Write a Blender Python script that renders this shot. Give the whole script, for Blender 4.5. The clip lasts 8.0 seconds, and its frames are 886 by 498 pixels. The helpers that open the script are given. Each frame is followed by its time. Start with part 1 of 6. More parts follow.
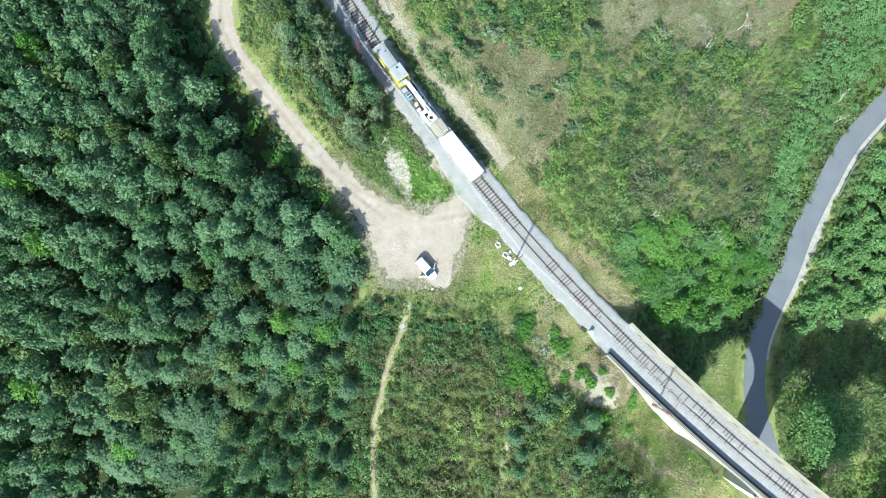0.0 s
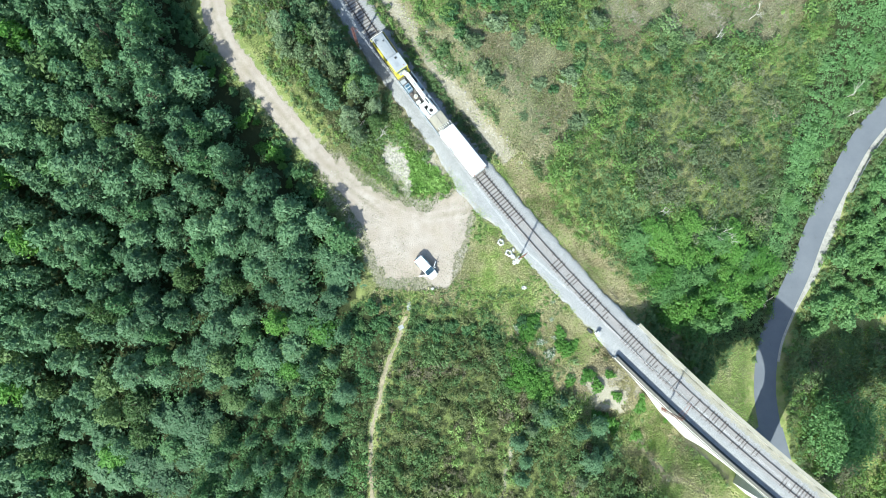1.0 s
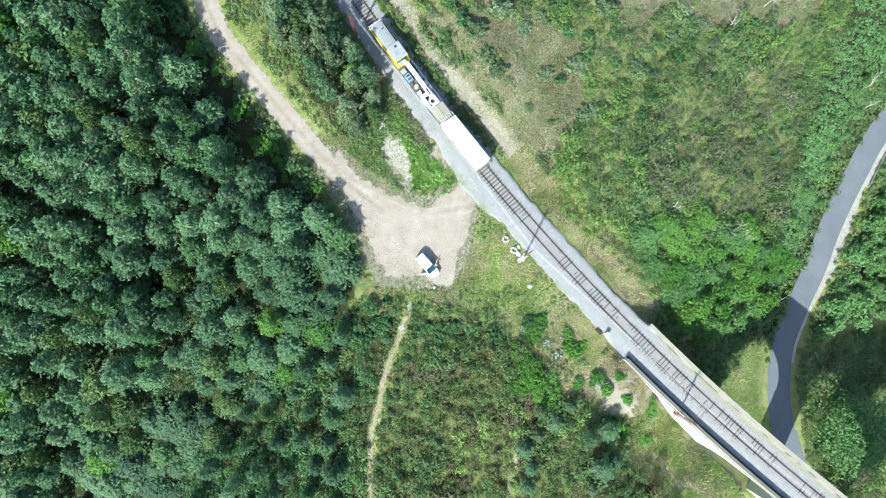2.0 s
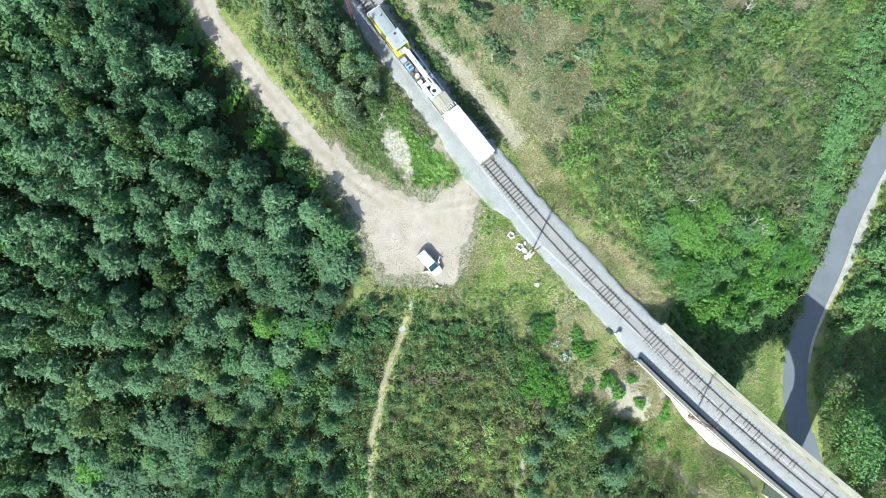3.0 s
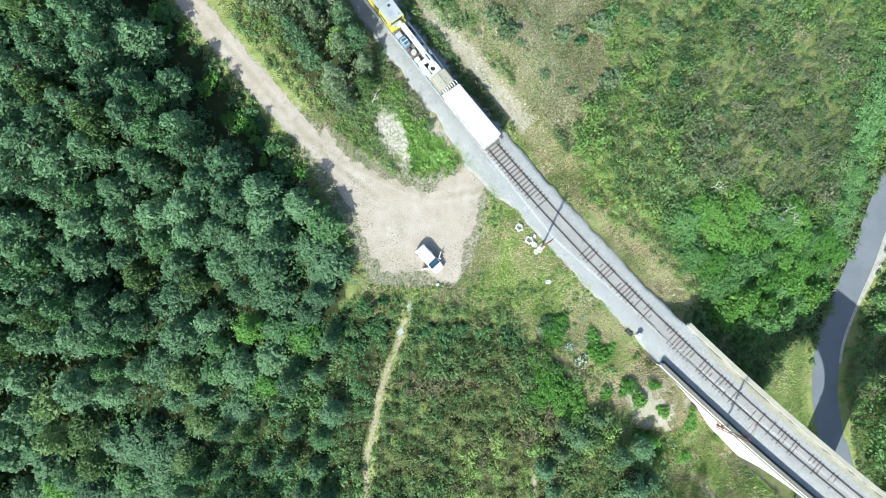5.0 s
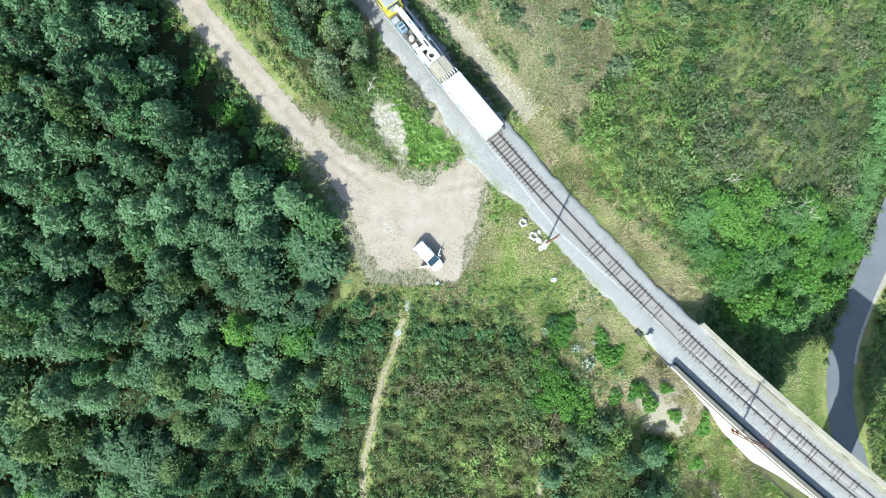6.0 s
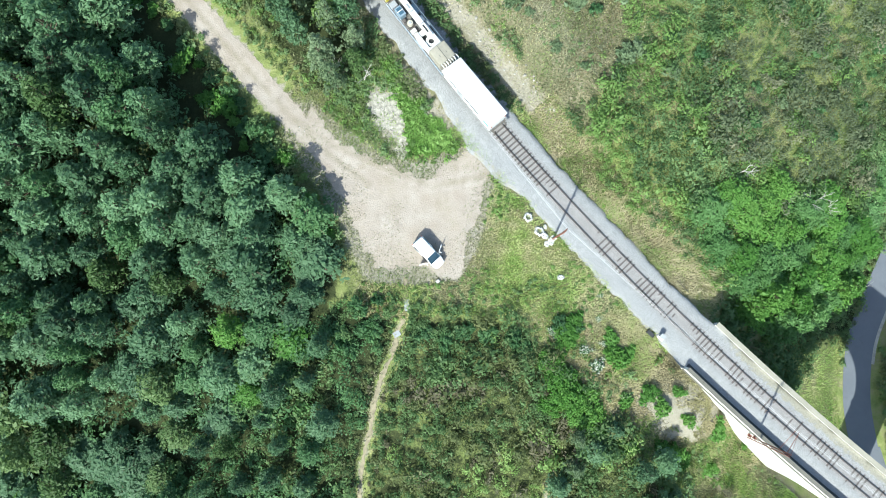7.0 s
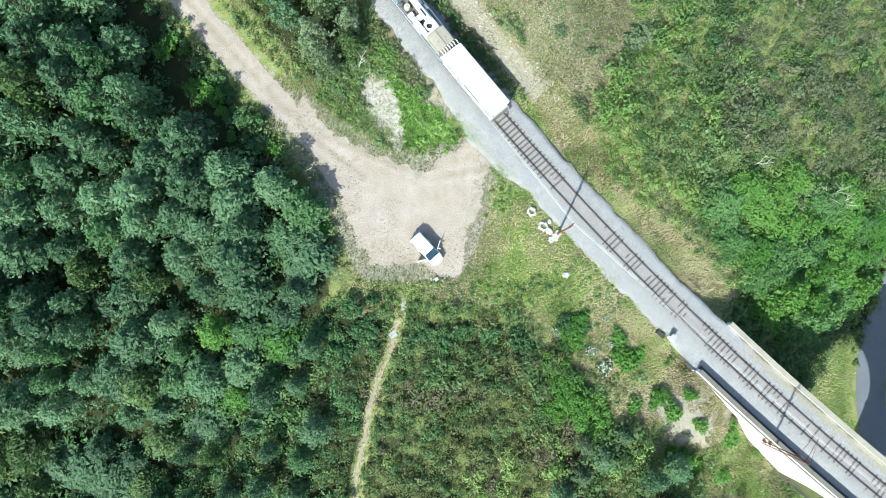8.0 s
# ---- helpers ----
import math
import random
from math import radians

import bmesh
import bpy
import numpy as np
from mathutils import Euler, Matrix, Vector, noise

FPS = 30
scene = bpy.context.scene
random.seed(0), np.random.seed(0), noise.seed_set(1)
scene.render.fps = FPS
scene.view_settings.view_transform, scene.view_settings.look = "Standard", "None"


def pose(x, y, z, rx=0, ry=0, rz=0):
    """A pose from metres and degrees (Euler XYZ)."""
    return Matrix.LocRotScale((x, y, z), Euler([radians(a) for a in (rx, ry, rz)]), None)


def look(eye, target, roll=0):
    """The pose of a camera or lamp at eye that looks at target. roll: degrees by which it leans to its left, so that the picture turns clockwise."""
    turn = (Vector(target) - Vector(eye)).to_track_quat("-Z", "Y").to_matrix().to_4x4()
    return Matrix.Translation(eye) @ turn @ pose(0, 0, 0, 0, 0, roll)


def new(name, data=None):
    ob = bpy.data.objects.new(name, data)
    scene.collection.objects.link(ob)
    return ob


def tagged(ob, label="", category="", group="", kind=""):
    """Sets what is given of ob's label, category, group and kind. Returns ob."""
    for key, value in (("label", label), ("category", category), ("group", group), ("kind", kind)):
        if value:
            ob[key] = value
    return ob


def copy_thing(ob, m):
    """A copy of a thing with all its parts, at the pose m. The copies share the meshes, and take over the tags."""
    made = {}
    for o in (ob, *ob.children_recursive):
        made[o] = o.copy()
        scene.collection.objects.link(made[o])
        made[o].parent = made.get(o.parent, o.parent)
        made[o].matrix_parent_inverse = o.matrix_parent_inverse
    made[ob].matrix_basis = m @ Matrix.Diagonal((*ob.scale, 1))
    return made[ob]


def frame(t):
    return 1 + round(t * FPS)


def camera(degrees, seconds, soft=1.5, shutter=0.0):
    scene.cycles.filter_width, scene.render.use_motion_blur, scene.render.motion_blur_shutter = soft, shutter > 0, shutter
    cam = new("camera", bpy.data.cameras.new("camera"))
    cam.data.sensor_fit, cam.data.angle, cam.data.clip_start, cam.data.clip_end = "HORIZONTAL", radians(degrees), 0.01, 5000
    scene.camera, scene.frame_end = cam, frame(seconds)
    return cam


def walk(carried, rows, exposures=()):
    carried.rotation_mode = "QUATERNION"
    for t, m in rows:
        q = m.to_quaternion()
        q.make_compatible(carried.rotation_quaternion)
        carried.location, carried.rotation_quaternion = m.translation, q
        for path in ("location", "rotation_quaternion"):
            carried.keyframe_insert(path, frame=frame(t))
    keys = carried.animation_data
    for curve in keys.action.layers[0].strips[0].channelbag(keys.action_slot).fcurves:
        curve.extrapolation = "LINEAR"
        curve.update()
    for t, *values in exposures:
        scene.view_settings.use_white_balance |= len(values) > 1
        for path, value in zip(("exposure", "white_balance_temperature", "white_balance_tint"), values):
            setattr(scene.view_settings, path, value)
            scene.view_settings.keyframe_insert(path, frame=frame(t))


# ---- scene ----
cam = camera(66.0, 8.0, 0.98)
PATH = [
    (0.0, 1.275, -1.179, 119.764, 4.634, 0.304, -0.867),
    (0.5, 1.186, -1.146, 117.404, 4.619, 0.289, -0.854),
    (1.0, 1.096, -1.113, 114.997, 4.623, 0.276, -0.894),
    (1.5, 1.007, -1.080, 112.552, 4.611, 0.340, -0.932),
    (3.0, 0.739, -0.980, 105.071, 4.457, 0.556, -1.211),
    (3.5, 0.650, -0.947, 102.559, 4.460, 0.721, -1.403),
    (4.0, 0.561, -0.914, 100.051, 4.460, 0.708, -1.501),
    (4.5, 0.472, -0.881, 97.557, 4.423, 0.632, -1.630),
    (6.0, 0.204, -0.781, 90.245, 4.289, 0.448, -1.910),
    (6.5, 0.115, -0.748, 87.893, 4.233, 0.463, -1.959),
    (7.0, 0.025, -0.715, 85.597, 4.170, 0.437, -2.070),
    (7.5, -0.064, -0.682, 83.368, 4.043, 0.314, -2.095),
    (8.0, -0.153, -0.649, 81.213, 4.021, 0.244, -2.127),
]
walk(cam, [(t, pose(x, y, z, rx, ry, rz)) for t, x, y, z, rx, ry, rz in PATH], exposures=((0.0, 0.95, 6200, -1), (8.0, 0.88, 6250, 0)))

# ---- world and sun ----
SUN_DIR = Vector((0.463, 0.886, -1.036)).normalized()  # the way the sunlight goes
SUN_ELEVATION = math.asin(-SUN_DIR.z)
SUN_AZIMUTH = math.atan2(-SUN_DIR.x, -SUN_DIR.y)  # clockwise from +y
world = bpy.data.worlds.new("sky")
scene.world = world
world.use_nodes = True
sky = world.node_tree.nodes.new("ShaderNodeTexSky")
sky.sky_type, sky.sun_disc = "NISHITA", False
sky.sun_elevation, sky.sun_rotation = SUN_ELEVATION, SUN_AZIMUTH
sky.air_density, sky.dust_density = 1.0, 1.6
background = world.node_tree.nodes["Background"]
world.node_tree.links.new(sky.outputs[0], background.inputs[0])
background.inputs[1].default_value = 0.15
sun_data = bpy.data.lights.new("sun", "SUN")
sun_data.energy, sun_data.angle, sun_data.color = 4.6, radians(0.5), (1.0, 0.97, 0.91)
sun = new("sun", sun_data)
sun.matrix_world = look((0, 0, 200), Vector((0, 0, 200)) + SUN_DIR)


# ---- small tools ----
def part(name, bm, material, parent, label=""):
    """One mesh object of its own under a thing or a part."""
    me = bpy.data.meshes.new(name)
    bm.to_mesh(me)
    bm.free()
    return link_mesh(name, me, material, parent, label)


def link_mesh(name, me, material, parent=None, label=""):
    if material and not me.materials:
        me.materials.append(material)
    ob = new(name, me)
    ob.parent = parent
    if label:
        ob["label"] = label
    return ob


def thing(name, at=None, label="", category="", group="", kind=""):
    ob = new(name)
    if at is not None:
        ob.matrix_basis = at
    return tagged(ob, label, category, group, kind)


def fast_mesh(name, verts, faces, material=None):
    """A mesh from arrays: verts (n, 3) and faces (m, 3 or 4)."""
    verts, faces = np.asarray(verts, np.float32), np.asarray(faces, np.int32)
    me = bpy.data.meshes.new(name)
    count, corners = faces.shape
    me.vertices.add(len(verts))
    me.vertices.foreach_set("co", verts.ravel())
    me.loops.add(count * corners)
    me.loops.foreach_set("vertex_index", faces.ravel())
    me.polygons.add(count)
    me.polygons.foreach_set("loop_start", np.arange(0, count * corners, corners, dtype=np.int32))
    me.update(calc_edges=True)
    if material:
        me.materials.append(material)
    return me


def point_values(me, name, values):
    layer = me.attributes.new(name, "FLOAT", "POINT")
    layer.data.foreach_set("value", np.asarray(values, np.float32))


def box(bm, size, at=(0, 0, 0), turn=None, bevel=0.0):
    """A bevelled box in a bmesh."""
    made = bmesh.ops.create_cube(bm, size=1.0)["verts"]
    m = Matrix.Translation(at) @ (turn or Matrix()) @ Matrix.Diagonal((*size, 1))
    bmesh.ops.transform(bm, matrix=m, verts=made)
    if bevel:
        edges = list({e for v in made for e in v.link_edges})
        bmesh.ops.bevel(bm, geom=edges, offset=bevel, segments=2, affect="EDGES", profile=0.6)
    return made


def rod(bm, a, b, r0, r1=None, sides=8):
    """A tapered round bar from a to b."""
    a, b = Vector(a), Vector(b)
    way = b - a
    m = Matrix.Translation((a + b) / 2) @ way.to_track_quat("Z", "Y").to_matrix().to_4x4()
    bmesh.ops.create_cone(bm, cap_ends=True, segments=sides, radius1=r0, radius2=r0 if r1 is None else r1, depth=way.length, matrix=m)


def box_bm(size, at=(0, 0, 0), turn=None, bevel=0.0):
    bm = bmesh.new()
    box(bm, size, at, turn, bevel)
    return bm


def rod_bm(a, b, r0, r1=None, sides=8):
    bm = bmesh.new()
    rod(bm, a, b, r0, r1, sides)
    return bm


def hash01(i, j, seed):
    h = (i * 374761393 + j * 668265263 + seed * 974634777) & 0xFFFFFFFF
    h = ((h ^ (h >> 13)) * 1274126177) & 0xFFFFFFFF
    return ((h ^ (h >> 16)) & 0xFFFF) / 65535.0


def value_noise(x, y, seed=0):
    x, y = np.asarray(x, float), np.asarray(y, float)
    i, j = np.floor(x).astype(np.int64), np.floor(y).astype(np.int64)
    u, v = x - i, y - j
    u, v = u * u * (3 - 2 * u), v * v * (3 - 2 * v)
    a, b = hash01(i, j, seed), hash01(i + 1, j, seed)
    c, d = hash01(i, j + 1, seed), hash01(i + 1, j + 1, seed)
    return (a * (1 - u) + b * u) * (1 - v) + (c * (1 - u) + d * u) * v


def fbm(x, y, size, seed=0, octaves=4):
    """Cloud noise about -1 to 1, with blots of that size."""
    total, amp, norm = 0.0, 1.0, 0.0
    for k in range(octaves):
        total = total + amp * (2 * value_noise(np.asarray(x) / size + 17.3 * k, np.asarray(y) / size - 9.1 * k, seed + k) - 1)
        norm, amp, size = norm + amp, amp * 0.5, size * 0.5
    return total / norm


def smooth(a, b, x):
    t = np.clip((np.asarray(x, float) - a) / (b - a), 0, 1)
    return t * t * (3 - 2 * t)


def to_line(x, y, line):
    """Distance to a polyline, signed (left of its way positive), and how far along."""
    x, y = np.asarray(x, float), np.asarray(y, float)
    best, side, along, run = np.full(x.shape, 1e9), np.ones(x.shape), np.zeros(x.shape), 0.0
    for (ax, ay), (bx, by) in zip(line, line[1:]):
        dx, dy = bx - ax, by - ay
        length = math.hypot(dx, dy)
        t = np.clip(((x - ax) * dx + (y - ay) * dy) / length ** 2, 0, 1)
        d = np.hypot(x - ax - t * dx, y - ay - t * dy)
        cross = dx * (y - ay) - dy * (x - ax)
        near = d < best
        best, side, along = np.where(near, d, best), np.where(near, np.sign(cross), side), np.where(near, run + t * length, along)
        run += length
    return best * side, along


def inside(x, y, ring):
    """Signed distance to a ring: positive inside."""
    x, y = np.asarray(x, float), np.asarray(y, float)
    hit = np.zeros(x.shape, bool)
    for (ax, ay), (bx, by) in zip(ring, ring[1:] + ring[:1]):
        cross = ((ay > y) != (by > y)) & (x < (bx - ax) * (y - ay) / ((by - ay) or 1e-9) + ax)
        hit ^= cross
    d = np.abs(to_line(x, y, ring + ring[:1])[0])
    return np.where(hit, d, -d)


# ---- plan ----
# the railway lies on a circle; s runs along it, v to its inner (north-east) side
CURVE_C, CURVE_R = (295.05, 245.39), 365.2
CURVE_A = math.atan2(13.5 - CURVE_C[1], 12.8 - CURVE_C[0])


def rail_xy(s, v):
    a = CURVE_A + np.asarray(s) / CURVE_R
    r = CURVE_R - np.asarray(v)
    return CURVE_C[0] + r * np.cos(a), CURVE_C[1] + r * np.sin(a)


def rail_sv(x, y):
    dx, dy = np.asarray(x) - CURVE_C[0], np.asarray(y) - CURVE_C[1]
    return (np.arctan2(dy, dx) - CURVE_A) * CURVE_R, CURVE_R - np.hypot(dx, dy)


def rail_pose(s, v=0.0, z=0.0):
    """A pose on the railway: +x along it (downhill of s), +y to the inner side."""
    x, y = rail_xy(s, v)
    a = CURVE_A + s / CURVE_R + math.pi / 2
    return Matrix.Translation((x, y, z)) @ Matrix.Rotation(a, 4, "Z")


ROAD = [(130, 75), (114, 57), (100.4, 42.3), (92.0, 33.2), (86.4, 24.2), (80.8, 13.9), (76.9, 5.0), (72.4, -3.7), (69.3, -11), (68.0, -20), (68.6, -28), (69.4, -36), (69, -44), (65, -54), (58, -66), (48, -80), (36, -100)]
ROAD_Z = -31.0
TRACK = [(-37, 78), (-38.8, 62), (-39.5, 53), (-38.8, 49.6), (-36.4, 44.4), (-32.4, 39.1), (-28.2, 33.8), (-23.8, 28.5), (-19.2, 23.2), (-14.5, 18.2), (-9.5, 14.2)]
LOT = [(-19.2, 20.8), (-13.9, 12.3), (-11.0, 5.8), (-9.6, 2.9), (-5.5, 2.2), (-1.0, 1.6), (1.6, 2.4), (3.4, 6.0), (4.9, 10.2), (5.6, 13.8), (7.4, 15.8), (3.2, 19.0), (1.4, 17.5), (-1.6, 15.6), (-4.8, 16.1), (-9.3, 18.2), (-14.0, 21.6), (-17.0, 24.6)]
APRON = [(66.6, -27.5), (62.5, -30.5), (62.0, -34.0), (66.5, -38.0), (71, -41.5), (73.0, -36), (71.2, -28)]
PATH_A = [(-5.6, 2.0), (-5.3, -1.2), (-6.9, -6.2), (-9.4, -12.1), (-10.5, -17.0), (-12.0, -21.9), (-12.5, -28.6), (-12.1, -34.6), (-13, -42)]
PATH_B = [(12.4, -23.0), (11.6, -26.9), (9.8, -36.0), (9.0, -45)]
PATH_C = [(33.5, -24.5), (36.6, -28.0), (40.3, -32.9), (46.3, -35.3), (51.7, -39.7)]
ABUT_S, JAMB, SPAN, PIER = 27.5, 51.9, 16.0, 4.8
V_SOUTH, V_NORTH = -3.95, 3.05


def ground_z(x, y):
    x, y = np.asarray(x, float), np.asarray(y, float)
    s, v = rail_sv(x, y)
    # the high ground: level along the line, falling to the west and south, a knoll north of the train
    top = -0.45 - 0.16 * np.maximum(0, -13 - x) * (0.2 + 0.8 * smooth(20, -4, y)) - 0.15 * np.maximum(0, -1 - y) * smooth(26, 8, x)
    top = np.maximum(top, -16 - 0.02 * np.maximum(0, -x - 60))
    top = top + 3.4 * np.exp(-((s + 18) / 26) ** 2) * smooth(4.5, 13, v) * smooth(70, 25, v)
    top = top - 0.10 * np.maximum(0, v - 24) * smooth(3, 14, v)
    near = np.abs(v + 0.5)
    top = np.where((s < 45) & (near < 9), top + (-0.42 - top) * smooth(9, 4.0, near), top)
    lot = inside(x, y, LOT)
    top = top + (-0.55 - top) * smooth(-7, 0.5, lot)
    top = top + 0.35 * fbm(x, y, 14, 3) * smooth(4, 9, near) * smooth(0, -4, lot)
    # the valley with its road
    d, _ = to_line(x, y, ROAD)
    left = -d  # west of the road
    run = np.maximum(0, left - 4.2)
    steep = smooth(-5, 9, y)  # the cutting above the road is steeper and rounds off on top
    bank = ROAD_Z - 0.06 + (1 - steep) * (0.76 + 0.10 * smooth(-14, 2, y)) * run + steep * (1.25 * np.minimum(run, 13) + 0.62 * np.maximum(0, run - 13)) + 0.5 * fbm(x, y, 7, 9) * smooth(4, 9, left)
    bank = bank + 4.6 * smooth(26, 31, s) * smooth(45, 36, s) * smooth(-1, -3.5, v) * smooth(-13, -6, v)
    k = 2.2
    h = np.clip(0.5 + 0.5 * (bank - top) / k, 0, 1)
    west = bank * (1 - h) + top * h - k * h * (1 - h)
    east = ROAD_Z - 0.06 - 0.75 * np.maximum(0, -left - 4.6)
    east = np.maximum(east, -47 + 0.6 * np.maximum(0, -left - 60)) + 0.5 * fbm(x, y, 9, 12) * smooth(4, 9, -left)
    east = np.minimum(east, 5)
    z = np.where(left > 0, west, east)
    return z + (ROAD_Z - 0.08 - z) * smooth(-3.5, 0.3, inside(x, y, APRON))


# ---- materials ----
def nodes_of(name):
    mat = bpy.data.materials.new(name)
    mat.use_nodes = True
    tree = mat.node_tree
    return mat, tree, tree.nodes["Principled BSDF"]


class Net:
    """Short hand for node trees."""

    def __init__(self, name):
        self.mat, self.tree, self.out = nodes_of(name)

    def add(self, kind, **values):
        node = self.tree.nodes.new(kind)
        for key, value in values.items():
            if key in node.inputs:
                self.put(node.inputs[key], value)
        return node

    def put(self, socket, value):
        if isinstance(value, bpy.types.NodeSocket):
            self.tree.links.new(value, socket)
        else:
            socket.default_value = value

    def place(self):
        return self.add("ShaderNodeNewGeometry").outputs["Position"]

    def local(self):
        return self.add("ShaderNodeTexCoord").outputs["Object"]

    def noise(self, scale, detail=4.0, rough=0.6, at=None):
        return self.add("ShaderNodeTexNoise", Vector=at or self.place(), Scale=scale, Detail=detail, Roughness=rough).outputs["Fac"]

    def ramp(self, fac, *stops):
        node = self.add("ShaderNodeValToRGB", Fac=fac)
        while len(node.color_ramp.elements) < len(stops):
            node.color_ramp.elements.new(0.5)
        for element, (at, colour) in zip(node.color_ramp.elements, stops):
            element.position = at
            element.color = (*colour, 1) if len(colour) == 3 else colour
        return node.outputs["Color"]

    def step(self, value, low, high, a=0.0, b=1.0):
        node = self.add("ShaderNodeMapRange", Value=value)
        for socket, number in zip(node.inputs[1:5], (low, high, a, b)):
            socket.default_value = number
        return node.outputs["Result"]

    def mix(self, fac, a, b, blend="MIX"):
        node = self.tree.nodes.new("ShaderNodeMix")
        node.data_type, node.blend_type = "RGBA", blend
        for socket, value in zip((node.inputs["Factor"], node.inputs[6], node.inputs[7]), (fac, a, b)):
            self.put(socket, (*value, 1) if isinstance(value, tuple) and len(value) == 3 else value)
        return node.outputs[2]

    def maths(self, how, a, b=0.0):
        node = self.tree.nodes.new("ShaderNodeMath")
        node.operation = how
        self.put(node.inputs[0], a)
        self.put(node.inputs[1], b)
        return node.outputs[0]

    def value(self, name):
        node = self.add("ShaderNodeAttribute")
        node.attribute_name = name
        return node.outputs["Fac"]

    def bump(self, height, depth=0.05, strength=0.6):
        node = self.add("ShaderNodeBump", Height=height, Distance=depth, Strength=strength)
        self.tree.links.new(node.outputs[0], self.out.inputs["Normal"])

    def done(self, colour, rough=0.8, metal=0.0, spec=0.5):
        self.put(self.out.inputs["Base Color"], (*colour, 1) if isinstance(colour, tuple) and len(colour) == 3 else colour)
        self.put(self.out.inputs["Roughness"], rough)
        self.out.inputs["Metallic"].default_value = metal
        self.out.inputs["Specular IOR Level"].default_value = spec
        return self.mat


def plain(name, colour, rough=0.5, metal=0.0, vary=0.12, scale=3.0, spec=0.5):
    """Paint, metal or plastic with faint dirt and wear."""
    net = Net(name)
    dirt = net.mix(net.step(net.noise(scale, 6), 0.35, 0.75), colour, tuple(c * (1 - vary * 2) for c in colour))
    fine = net.mix(net.step(net.noise(scale * 9, 3), 0.4, 0.8, 0, 0.5), dirt, tuple(c * (1 - vary) for c in colour))
    return net.done(fine, net.step(net.noise(scale * 2), 0.3, 0.7, max(0.02, rough - 0.1), min(1, rough + 0.12)), metal, spec)


def ground_material():
    net = Net("meadow")
    big, mid, fine = net.noise(0.09, 5), net.noise(0.55, 6, 0.65), net.noise(3.5, 6, 0.7)
    green = net.ramp(mid, (0.3, (0.15, 0.20, 0.065)), (0.5, (0.25, 0.295, 0.105)), (0.7, (0.36, 0.37, 0.17)))
    straw = net.ramp(fine, (0.25, (0.175, 0.165, 0.095)), (0.6, (0.27, 0.245, 0.16)), (0.85, (0.38, 0.35, 0.25)))
    soil = net.ramp(fine, (0.2, (0.27, 0.245, 0.195)), (0.6, (0.40, 0.37, 0.305)), (0.9, (0.52, 0.49, 0.425)))
    # leaf litter, near black because the shade below plants is put into its colour
    litter_shade = net.ramp(fine, (0.2, (0.016, 0.024, 0.010)), (0.7, (0.042, 0.056, 0.024)))
    wobble = net.maths("ADD", net.step(mid, 0.2, 0.8, -0.35, 0.35), net.step(fine, 0.2, 0.8, -0.25, 0.25))
    dry = net.step(net.maths("ADD", net.value("dry"), wobble), 0.3, 0.7)
    bare = net.step(net.maths("ADD", net.value("bare"), wobble), 0.35, 0.65)
    shade = net.step(net.maths("ADD", net.value("litter_shade"), wobble), 0.35, 0.65)
    colour = net.mix(dry, green, straw)
    colour = net.mix(bare, colour, soil)
    colour = net.mix(shade, colour, litter_shade)
    colour = net.mix(net.step(big, 0.3, 0.7, 0.0, 0.3), colour, (0.10, 0.11, 0.05))
    net.bump(net.maths("ADD", fine, net.noise(11, 4, 0.7)), 0.16, 0.9)
    return net.done(colour, 0.95, spec=0.1)


def dirt_material():
    net = Net("beaten_dirt")
    big, mid, fine = net.noise(0.16, 4), net.noise(0.9, 6, 0.65), net.noise(7, 6, 0.75)
    base = net.ramp(mid, (0.25, (0.255, 0.222, 0.19)), (0.5, (0.335, 0.298, 0.26)), (0.75, (0.395, 0.36, 0.32)))
    base = net.mix(net.step(big, 0.35, 0.65, 0, 0.55), base, (0.30, 0.25, 0.20))
    stones = net.add("ShaderNodeTexVoronoi", Vector=net.place(), Scale=5.5).outputs["Distance"]
    base = net.mix(net.step(stones, 0.02, 0.16, 0.5, 0.0), base, (0.46, 0.44, 0.40))
    base = net.mix(net.step(net.maths("ADD", fine, net.step(big, 0.3, 0.7, -0.1, 0.1)), 0.56, 0.72, 0, 0.75), base, (0.20, 0.20, 0.11))
    patch = net.noise(0.45, 5, 0.7)
    base = net.mix(net.step(patch, 0.5, 0.68, 0, 0.6), base, (0.245, 0.20, 0.165))
    base = net.mix(net.maths("MULTIPLY", net.value("rut"), net.step(mid, 0.35, 0.65, 0.05, 0.5)), base, (0.385, 0.345, 0.305))
    base = net.mix(net.maths("MULTIPLY", net.value("crest"), net.step(mid, 0.35, 0.65, 0.7, 0.1)), base, (0.235, 0.21, 0.155))
    net.bump(net.maths("ADD", fine, net.maths("MULTIPLY", stones, 0.6)), 0.06, 0.7)
    return net.done(base, 0.93, spec=0.15)


